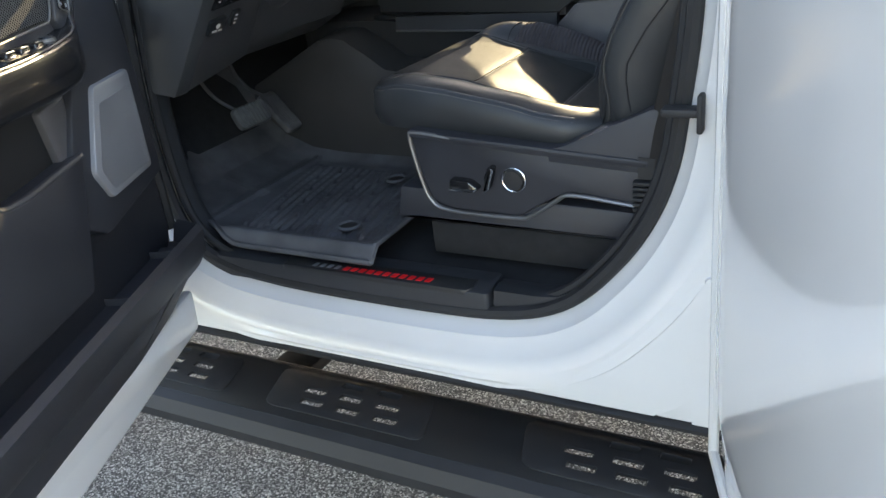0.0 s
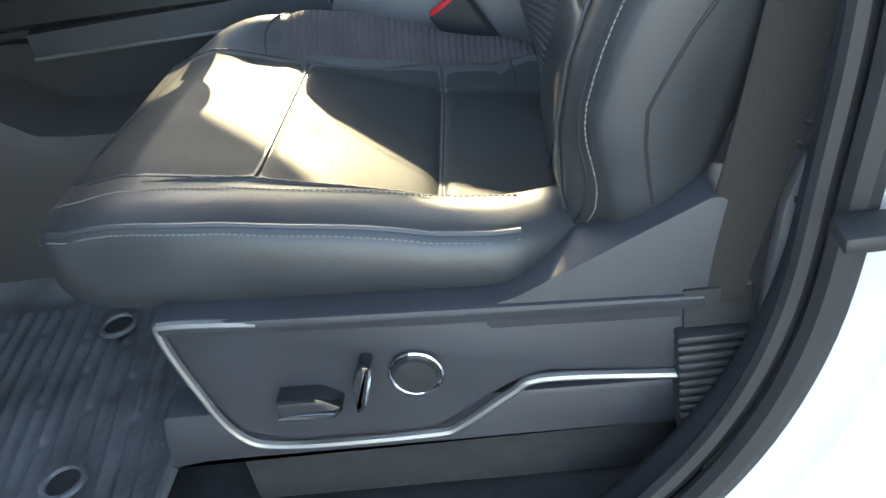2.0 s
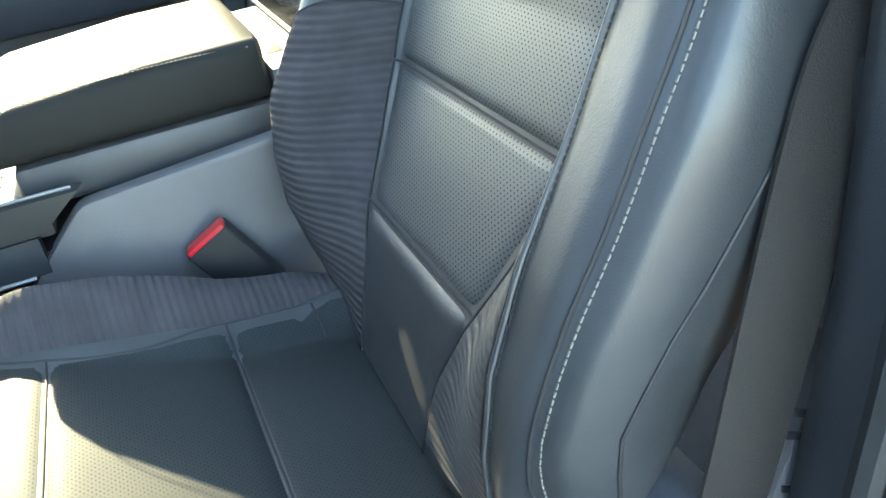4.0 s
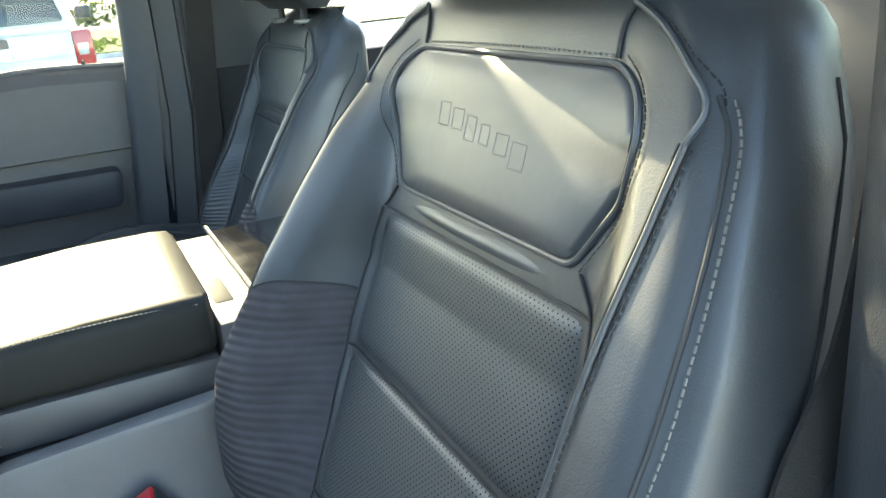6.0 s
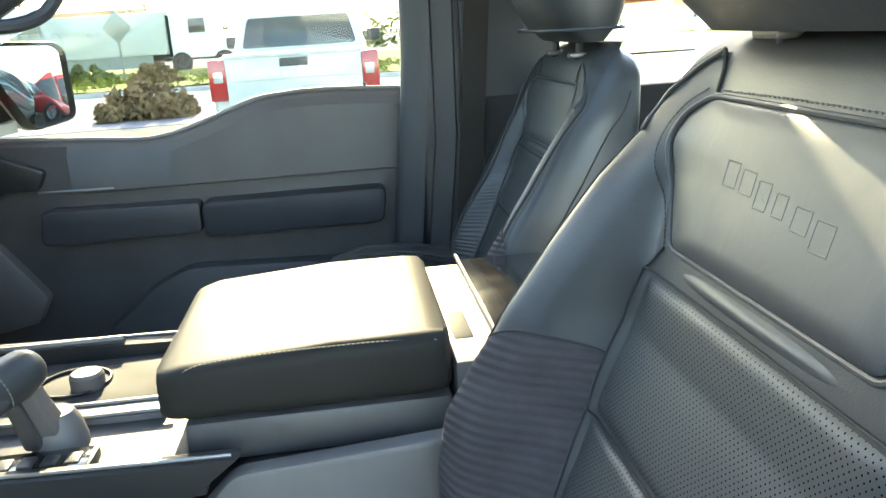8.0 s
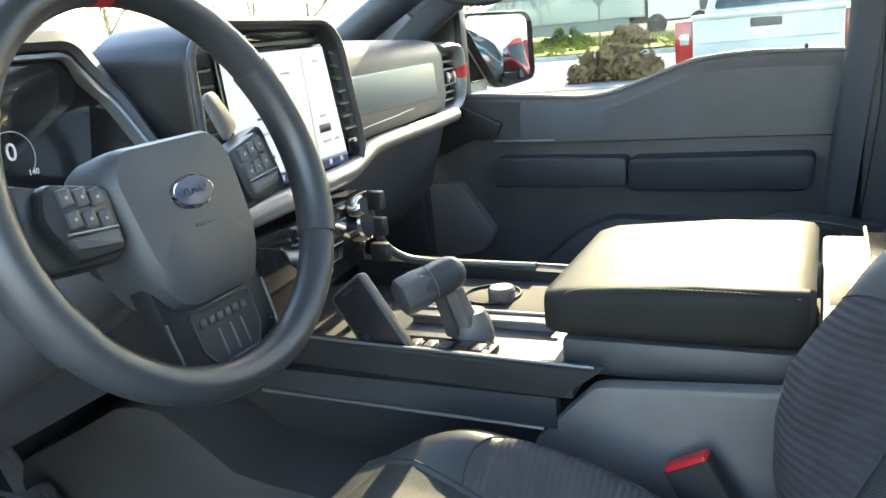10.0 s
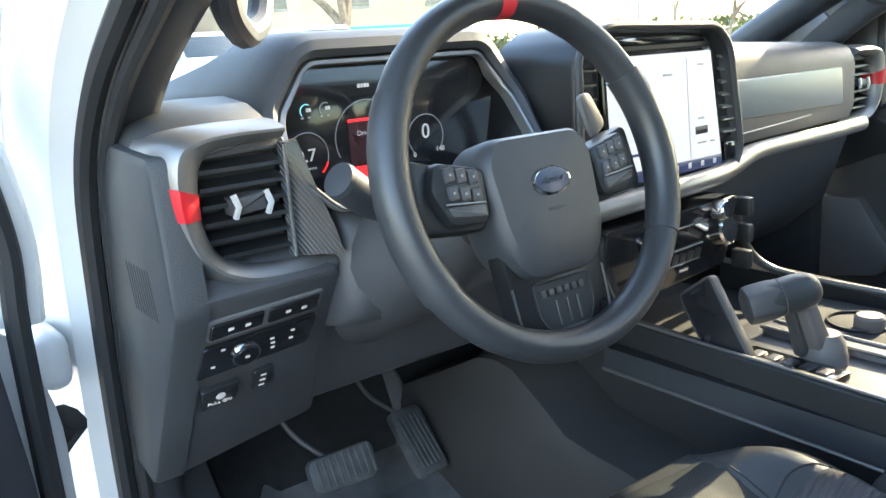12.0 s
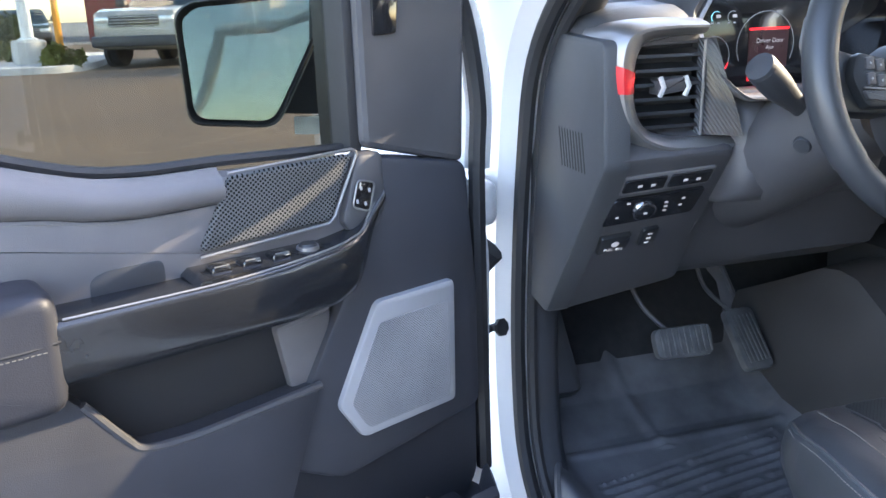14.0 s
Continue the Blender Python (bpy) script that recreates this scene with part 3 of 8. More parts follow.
part("inner_rail", loft([[(x, y, z) for y, z in ((0.094, 0.4205), (0.107, 0.415), (0.11, 0.39), (0.1, 0.37), (0.092, 0.38))] for x in (-0.9, 1.3)]), PANEL_SAT, rb)


def pad(cx):
    o = rounded([(cx - 0.165, -0.035), (cx + 0.19, -0.035), (cx + 0.155, 0.084), (cx - 0.2, 0.084)], 0.025)
    return carved(slab(o, 0.4202, 0.4222, lambda a, b, h: (a, b, h), 0.0015), slot_cutter())


for cx in PADS:
    part("tread_pad", pad(cx), RUBBER, rb, "black rubber tread pad with slots")
for cx in (-0.25, 0.95):
    part("bracket", box(cx - 0.05, cx + 0.05, 0.06, 0.25, 0.37, 0.4, 0.008), RUBBER, rb)

# ---- driver's door, open ----
DH = Vector((-0.42, 0.02, 0))
DU, DN = Vector((0.38, -0.925, 0)).normalized(), Vector((0.925, 0.38, 0)).normalized()
door_at = Matrix(((DU.x, DN.x, 0, DH.x), (DU.y, DN.y, 0, DH.y), (0, 0, 1, 0), (0, 0, 0, 1)))
door = thing("front_door", "open white truck door with black and grey inner trim", "truck door")


def D(u, z, n):
    """A place on the door: along it from the hinge, height, and proud of its middle plane towards the cab."""
    return DH + DU * u + DN * n + Vector((0, 0, z))


Du = lambda a, b, h: D(a, b, h)


def door_parts():
    # white shell
    shell = rounded([(-0.02, 0.6), (0.9, 0.58), (0.96, 0.7), (0.97, 1.25), (0.02, 1.22), (-0.03, 1.1)], 0.05)
    part("shell", slab(shell, -0.07, 0.012, Du, 0.012), WHITE, door, "white painted door shell")
    part("door_hem", slab(rounded([(0.11, 0.582), (0.9, 0.575), (0.9, 0.66), (0.1, 0.66)], 0.012), -0.03, 0.088, Du, 0.006), WHITE, door, "white lower door edge")
    # lower trim with the map pocket
    low = rounded([(0.03, 0.74), (0.12, 0.69), (0.9, 0.67), (0.93, 1.2), (0.06, 1.2), (0.03, 0.9)], 0.03)
    part("trim_panel", slab(low, 0.008, 0.04, Du, 0.006), DOORDARK, door, "dark grey door trim panel")
    part("upper_trim", slab(rounded([(0.2, 1.12), (0.93, 1.1), (0.95, 1.3), (0.62, 1.285), (0.52, 1.258), (0.2, 1.248)], 0.015), 0.03, 0.058, Du, 0.012), PLASTIC_MID, door, "grey padded upper door trim")
    # pocket
    prof = lambda u: [D(u, z, n) for n, z in ((0.03, 0.70), (0.095, 0.69), (0.115, 0.72), (0.12, 0.765), (0.11, 0.775), (0.1, 0.765), (0.09, 0.73), (0.04, 0.725))]
    us = [0.03, 0.06, 0.12, 0.2, 0.35, 0.6, 0.9]
    part("map_pocket", loft([[p - DN * (0.05 if k == 0 else 0.0) for p in prof(u)] for k, u in enumerate(us)]), DOORDARK, door, "dark plastic map pocket")
    part("pocket_floor", slab(rounded([(0.075, 0.72), (0.09, 0.7), (0.22, 0.668), (0.36, 0.656), (0.9, 0.66), (0.9, 0.74), (0.075, 0.74)], 0.02), 0.03, 0.104, Du, 0.015), DOORDARK, door)
    for u in (0.125, 0.3):
        part("pocket_divider", box(u, u + 0.005, 0.036, 0.098, 0.7, 0.752, 0.002, m=door_at), PLASTIC, door, "low divider in the map pocket")
    # hinge-side panel and speaker
    part("corner_trim", slab(rounded([(0.045, 0.88), (0.27, 0.85), (0.36, 0.9), (0.235, 1.12), (0.2, 1.25), (0.06, 1.225), (0.045, 1.05)], 0.015), 0.03, 0.066, Du, 0.008), DOORDARK, door, "dark corner trim round the speaker")
    spk = part("speaker_grille", slab(rounded([(0.092, 1.077), (0.213, 1.075), (0.275, 0.954), (0.243, 0.902), (0.095, 0.906)], 0.01), 0.055, 0.0748, Du, 0.004), SPEAKER, door, "silver perforated speaker grille")
    part("mesh", slab(rounded([(0.103, 1.051), (0.212, 1.048), (0.258, 0.953), (0.236, 0.914), (0.105, 0.916)], 0.006), 0.07, 0.0754, Du, 0.0004), GRILLE, spk, "fine silver speaker mesh", smooth=False)
    # arm rest band
    def band(u):
        zt = table(u, [(0.19, 1.213), (0.203, 1.198), (0.216, 1.184), (0.233, 1.17), (0.252, 1.166), (0.277, 1.162), (0.34, 1.157), (0.42, 1.154), (0.58, 1.155)])
        zb = table(u, [(0.19, 1.19), (0.216, 1.15), (0.233, 1.12), (0.247, 1.103), (0.277, 1.093), (0.34, 1.09), (0.58, 1.09)])
        f = table(u, [(0.19, 0.071), (0.21, 0.074), (0.233, 0.088), (0.252, 0.096), (0.277, 0.102), (0.34, 0.108), (0.4, 0.11), (0.58, 0.11)])
        return [D(u, z, n) for n, z in ((0.035, zb), (f - 0.012, zb), (f - 0.004, zb + 0.004), (f, zb + 0.014), (f, zt - 0.008), (f - 0.002, zt - 0.003), (f - 0.006, zt), (0.05, zt + 0.001))]
    part("arm_band", loft([band(lerp(0.191, 0.58, (i / 26) ** 1.4)) for i in range(27)]), ARMGLOSS, door, "satin black armrest band", angle=50)
    part("band_strip", tube(spline([D(0.196, 1.2075, 0.067), D(0.216, 1.1845, 0.072), D(0.233, 1.1705, 0.083), D(0.252, 1.1665, 0.091), D(0.277, 1.1625, 0.097), D(0.34, 1.1575, 0.1025), D(0.42, 1.1545, 0.1045), D(0.566, 1.1555, 0.1045)], 6), 0.0014, 6), SILVER, door)
    arm = [rounded([(0.57, 1.068), (0.84, 1.066), (0.85, 1.192), (0.568, 1.187)], 0.022)]
    part("armrest", loft([[D(p.x, p.y, n) for p in shrink(arm[0], o)] for n, o in ((0.03, 0.0), (0.098, 0.0), (0.106, 0.002), (0.112, 0.006), (0.1155, 0.011), (0.1165, 0.016))]), ARMLEATHER, door, "stitched black leather armrest", angle=60)
    part("armrest_seam", tube([D(0.572, 1.139, 0.1135), D(0.6, 1.138, 0.1165), D(0.84, 1.138, 0.1165)], 0.0013, 6), SEAM, door)
    part("armrest_stitching", stitches([D(0.585, 1.1335, 0.1168), D(0.84, 1.1335, 0.1168)], 0.005, 0.0034, 0.0006), THREAD, door)
    # padded roll under the window line, with its stitched seam
    zs = lambda u: table(u, [(0.388, 1.225), (0.473, 1.224), (0.523, 1.23), (0.569, 1.24), (0.7, 1.256), (0.93, 1.265)])
    ztop = lambda u: table(u, [(0.2, 1.252), (0.383, 1.257), (0.458, 1.257), (0.51, 1.263), (0.556, 1.276), (0.62, 1.298), (0.72, 1.322), (0.95, 1.33)])
    part("top_roll", loft([[D(u, lerp(zs(u), ztop(u) + 0.004, k / 8), 0.05 + 0.018 * math.sin(math.pi * min(1, k / 8 + 0.12)) ** 0.6) for k in range(9)] + [D(u, ztop(u), 0.02), D(u, zs(u), 0.02)] for u in [lerp(0.385, 0.945, i / 28) for i in range(29)]]), PLASTIC_MID, door, "grey padded roll of the upper trim", angle=60)
    part("upper_stitching", stitches(spline([D(u, zs(u) - 0.005, 0.0584) for u in (0.42, 0.5, 0.56, 0.7, 0.93)], 6), 0.0045, 0.003, 0.0006), THREAD, door)
    part("upper_seam", tube(spline([D(u, zs(u), 0.0585) for u in (0.39, 0.47, 0.52, 0.57, 0.7, 0.93)], 6), 0.0013, 6), SEAM, door)
    part("grab_cup", slab(rounded([(0.455, 1.15), (0.53, 1.146), (0.527, 1.172), (0.512, 1.178), (0.455, 1.178)], 0.009), 0.05, 0.0588, Du, 0.0006), TRIMDARK, door, "dark grab cup")
    part("lower_panel", slab(rounded([(0.296, 0.994), (0.39, 0.988), (0.454, 0.985), (0.505, 0.989), (0.522, 1.006), (0.556, 1.055), (0.575, 1.075), (0.93, 1.075), (0.93, 0.8), (0.37, 0.8), (0.345, 0.86)], 0.012), 0.035, 0.076, Du, 0.006), DOORDARK, door, "dark grey lower door panel")
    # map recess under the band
    # thin near-black sheet paints the shade inside the door pull
    part("recess", slab(rounded([(0.27, 0.985), (0.41, 0.977), (0.52, 0.983), (0.575, 1.065), (0.575, 1.1), (0.27, 1.1)], 0.012), 0.039, 0.044, Du, 0.002), DARKIN, door, "door pull recess with shade in its colour")
    part("recess_lip", tube(spline([D(0.296, 0.992, 0.072), D(0.39, 0.986, 0.072), D(0.454, 0.983, 0.072), D(0.503, 0.988, 0.072), D(0.522, 1.006, 0.072), D(0.556, 1.055, 0.072)], 5), 0.005, 8), PLASTIC, door)
    part("recess_pillar", slab(rounded([(0.275, 0.985), (0.325, 0.985), (0.34, 1.07), (0.265, 1.08)], 0.008), 0.04, 0.056, Du, 0.006), PLASTIC_MID, door)
    # woven trim with its silver edge
    part("woven_trim", slab(rounded([(0.228, 1.255), (0.378, 1.25), (0.418, 1.178), (0.26, 1.184)], 0.006), 0.05, 0.064, Du, 0.003), WEAVE, door, "dark woven trim panel", smooth=False)
    part("silver_edge", tube([D(0.38, 1.2555, 0.064), D(0.23, 1.262, 0.066), D(0.225, 1.259, 0.066), D(0.225, 1.254, 0.066), D(0.258, 1.188, 0.066), D(0.266, 1.181, 0.066), D(0.42, 1.173, 0.066)], 0.0019, 6), SILVER, door, "thin silver trim line")
    lock = part("lock_plate", slab(rounded([(0.19, 1.255), (0.225, 1.255), (0.25, 1.18), (0.24, 1.165), (0.2, 1.165), (0.188, 1.19)], 0.008), 0.045, 0.07, Du, 0.006), PLASTIC, door)
    part("lock_switch", slab(rounded([(0.206, 1.221), (0.229, 1.227), (0.238, 1.196), (0.215, 1.188)], 0.006), 0.068, 0.0735, Du, 0.002), PIANO, lock, "gloss black lock switch with chrome rim")
    part("lock_rim", tube([D(p.x, p.y, 0.0735) for p in rounded([(0.206, 1.221), (0.229, 1.227), (0.238, 1.196), (0.215, 1.188)], 0.006)], 0.0012, 6, True), SILVER, lock)
    for du, dz in ((0.214, 1.213), (0.225, 1.217), (0.22, 1.198), (0.231, 1.202)):
        part("lock_mark", slab(rounded([(du - 0.0016, dz - 0.0025), (du + 0.0016, dz - 0.0025), (du + 0.0022, dz + 0.0025), (du - 0.001, dz + 0.0025)], 0.0006), 0.073, 0.0742, Du, 0.0004), INKGREY, lock)
    # window switches on the band's top
    sw = part("switch_pod", loft([[D(u, z - 0.002 * e, n) for n, z in ((0.052, 1.15), (0.1, 1.15), (0.098, 1.158), (0.09, 1.161), (0.06, 1.164), (0.052, 1.163))] for u, e in ((0.276, 3), (0.284, 0), (0.35, 0), (0.432, 0), (0.44, 3))]), PIANO, door, "gloss black window switch pod")
    for i in range(3):
        u0 = 0.328 + i * 0.034
        part("window_switch", slab(rounded([(u0, 0.068), (u0 + 0.022, 0.068), (u0 + 0.022, 0.09), (u0, 0.09)], 0.003), 1.158, 1.1665, lambda a, b, h: D(a, h, b), 0.003), PIANO, sw, "gloss black window switch")
        part("switch_edge", tube([D(u0 + 0.003, 1.1665, 0.0885), D(u0 + 0.019, 1.1668, 0.0888)], 0.0009, 6), SILVER, sw, "bright switch edge")
    part("mirror_dial", lathe([(0.001, 0.006), (0.009, 0.006), (0.0105, 0.004), (0.011, -0.004)], Matrix.Translation(D(0.302, 1.162, 0.078)), 20), PANEL_SAT, sw, "black mirror adjuster dial")
    part("dial_ring", lathe([(0.0105, 0.0035), (0.0125, 0.003), (0.013, -0.003)], Matrix.Translation(D(0.302, 1.162, 0.078)), 20), SILVER, sw)
    # sail panel below the mirror
    part("sail_panel", slab(rounded([(0.06, 1.222), (0.21, 1.26), (0.21, 1.46), (0.19, 1.62), (0.12, 1.62), (0.05, 1.46)], 0.012), 0.02, 0.06, Du, 0.008), PLASTIC, door, "grey corner panel of the door", smooth=False)
    part("sail_insert", slab(rounded([(0.158, 1.386), (0.19, 1.384), (0.19, 1.46), (0.15, 1.46)], 0.004), 0.058, 0.063, Du, 0.002), PIANO, door)
    part("window_channel", box(0.205, 0.222, -0.02, 0.05, 1.255, 1.6, 0.003, m=door_at), RUBBER, door, "black window channel")
    part("window_seal", tube(spline([D(0.213, 1.258, 0.03), D(0.3, 1.261, 0.03), D(0.383, 1.264, 0.03), D(0.458, 1.265, 0.03), D(0.51, 1.271, 0.03), D(0.556, 1.284, 0.03), D(0.62, 1.305, 0.03), D(0.72, 1.327, 0.03), D(0.95, 1.335, 0.03)], 6), 0.006, 8), RUBBER, door)
    part("front_frame", tube(spline([D(-0.005, 1.2, 0.0), D(-0.01, 1.3, 0.0), D(0.02, 1.43, 0.0), D(0.1, 1.53, 0.0), D(0.25, 1.62, 0.0), D(0.45, 1.71, 0.0), D(0.8, 1.74, 0.0), D(0.93, 1.68, 0.0), D(0.96, 1.3, 0.0)], 5), 0.026, 8), WHITE, door, "white window frame of the door")
    part("frame_seal", tube(spline([D(0.01, 0.75, 0.03), D(0.015, 1.0, 0.032), D(0.015, 1.2, 0.032), D(0.01, 1.3, 0.03), D(0.04, 1.43, 0.03), D(0.12, 1.53, 0.03), D(0.27, 1.61, 0.03)], 5), 0.012, 8), RUBBER, door, "black rubber door seal")
    g = part("window_glass", slab([(0.22, 1.24), (0.95, 1.24), (0.93, 1.69), (0.5, 1.72), (0.22, 1.6)], 0.008, 0.012, Du, 0.001), GLASS_DOOR, door, "tinted door window")
    g.visible_shadow = False
    part("strap", tube(spline([D(0.03, 0.935, 0.02), Vector((-0.46, 0.055, 0.937)), Vector((-0.445, 0.075, 0.944))], 4), lambda t: 0.006 + 0.008 * smoothstep(0.7, 0.9, t), 8), RUBBER, door, "black door check strap")
    hi = box(-0.535, -0.45, 0.035, 0.075, 1.1, 1.17, 0.018, 3)
    part("hinge", hi, WHITE, door, "white painted door hinge")
    part("harness_boot", tube(spline([(-0.45, 0.06, 1.07), (-0.465, 0.03, 1.03), (-0.45, 0.0, 0.98)], 4), 0.022, 8), RUBBER, door)


door_parts()


def wing_mirror(parent, centre, face, side, size=1.0, bulge=0.0008):
    """A mirror head: housing, bezel and glass. face: the way the glass looks; side: to the glass's outer end."""
    f = Vector(face).normalized()
    s = (Vector(side) - f * f.dot(Vector(side))).normalized()
    w = f.cross(s)
    if w.z < 0:
        w = -w
    C = Vector(centre)
    to = lambda a, b, h: C + s * a + w * b + f * h
    out = [p * size for p in rounded([(0.084, -0.075), (0.088, 0.062), (0.068, 0.078), (-0.103, 0.087), (-0.108, 0.06), (-0.026, -0.085)], 0.02)]
    rings = []
    for k, h in ((0.3, -0.1), (0.7, -0.085), (0.95, -0.05), (1.06, -0.01), (1.08, 0.012), (1.04, 0.022), (0.97, 0.01)):
        rings.append([to(p.x * k, p.y * k, h) for p in out])
    part("mirror_housing", loft(rings), RUBBER, parent, "black and white mirror housing")
    part("mirror_glass", loft([[to(p.x * k * 0.96, p.y * k * 0.96, 0.0165 - bulge * k * k) for p in out] for k in (1.0, 0.8, 0.6, 0.4, 0.2, 0.02)]), MIRROR, parent, "reflecting mirror glass", angle=80)
    cap = [[to(p.x * k, p.y * k, h) for p in out] for k, h in ((0.32, -0.108), (0.74, -0.092), (1.0, -0.055), (1.09, -0.015))]
    part("mirror_cap", loft(cap), WHITE, parent, "white mirror cap")
    part("mirror_arm", loft([[to(a, b0, -0.02), to(a, b1, -0.02), to(a, b1, -0.08), to(a, b0, -0.08)] for a, b0, b1 in ((-0.03, -0.07, 0.02), (-0.1, -0.075, 0.03), (-0.2, -0.09, 0.0), (-0.24, -0.09, -0.02))]), RUBBER, parent, "black mirror arm")
    part("arm_cover", loft([[to(a, b0, -0.01), to(a, b1, -0.01), to(a, b1, -0.09), to(a, b0, -0.09)] for a, b0, b1 in ((-0.05, -0.1, -0.075), (-0.15, -0.105, -0.08), (-0.24, -0.11, -0.09))]), WHITE, parent)


wing_mirror(door, (-0.512, -0.258, 1.35), (0.94, -0.12, 0.1), (0, -1, 0), 0.97)

# ---- rear door, open ----
rd = thing("rear_door", "open white rear truck door with glossy paint", "truck door")
RH = Vector((0.635, 0.045, 0))
RU, RN = Vector((0.36, -0.933, 0)).normalized(), Vector((-0.933, -0.36, 0)).normalized()
R = lambda u, z, n: RH + RU * u + RN * n + Vector((0, 0, z))


def rear_skin(u, z):
    return 0.012 * smoothstep(0.0, 0.1, u) + 0.006 * math.sin((z - 0.5) * 3.2) - 0.012 * smoothstep(0.62, 0.5, z)


part("skin", patch(lambda a, b: R(a * 0.95, lerp(0.47, 1.3, b), rear_skin(a * 0.95, lerp(0.47, 1.3, b))), 30, 40), WHITE, rd, "glossy white outer door skin")
part("inner_shell", slab([(0.0, 0.47), (0.95, 0.47), (0.95, 1.3), (0.0, 1.3)], -0.08, -0.012, R, 0.01), WHITE, rd)
part("hem", tube([R(0.0, 0.47, 0.0), R(0.0, 0.8, 0.004), R(0.0, 1.3, 0.006)], 0.008, 8), WHITE, rd)
part("bottom_hem", tube([R(0.0, 0.47, 0.0), R(0.5, 0.47, 0.01), R(0.95, 0.47, 0.01)], 0.008, 8), WHITE, rd)
part("window_frame", tube([R(0.0, 1.3, 0), R(0.05, 1.68, -0.1), R(0.8, 1.74, -0.1), R(0.95, 1.3, 0)], 0.03, 8), WHITE, rd)

# ---- front seats ----
def xf(z):
    """Front face of the backrest at a height, on its middle line."""
    return table(z, [(0.88, 0.395), (0.95, 0.415), (1.015, 0.44), (1.06, 0.468), (1.117, 0.502), (1.2, 0.54), (1.26, 0.558), (1.32, 0.578), (1.37, 0.592), (1.42, 0.606), (1.46, 0.62)])


def half_w(z):
    return table(z, [(0.88, 0.2), (0.905, 0.226), (0.95, 0.238), (1.0, 0.245), (1.1, 0.25), (1.18, 0.249), (1.25, 0.24), (1.33, 0.222), (1.38, 0.2), (1.41, 0.172), (1.44, 0.14)])


def crest(z):
    """Front of the side bolster's crest at a height."""
    return table(z, [(0.88, 0.41), (0.95, 0.406), (1.0, 0.408), (1.05, 0.421), (1.105, 0.447), (1.17, 0.486), (1.23, 0.519), (1.3, 0.556), (1.36, 0.583), (1.43, 0.615)])


def edge_x(z):
    """Outer edge of the backrest's front."""
    return table(z, [(0.88, 0.445), (0.958, 0.436), (1.023, 0.428), (1.075, 0.448), (1.132, 0.481), (1.17, 0.503), (1.226, 0.534), (1.31, 0.572), (1.36, 0.597), (1.43, 0.635)])


def insert_w(z):
    """Half width of the middle panels."""
    return table(z, [(0.9, 0.075), (0.945, 0.08), (0.971, 0.085), (1.02, 0.107), (1.066, 0.128), (1.128, 0.15), (1.2, 0.155), (1.243, 0.147), (1.3, 0.15), (1.43, 0.1)])


def back_x(v, z):
    """Front surface of the backrest; v runs -1 (outboard) to 1 (inboard)."""
    a = abs(v)
    s0 = min(0.8, insert_w(z) / half_w(z))
    x = lerp(xf(z), crest(z), smoothstep(s0 - 0.03, max(s0 + 0.1, 0.77), a))
    x = lerp(x, edge_x(z), smoothstep(0.88, 1.0, a))
    if v > 0:  # the inboard bolster stands further forward
        x -= table(z, [(0.93, 0.0), (1.05, 0.03), (1.1, 0.045), (1.19, 0.045), (1.25, 0.036), (1.3, 0.026), (1.34, 0.008), (1.38, 0.0)]) * smoothstep(s0, 0.94, a)
    return x


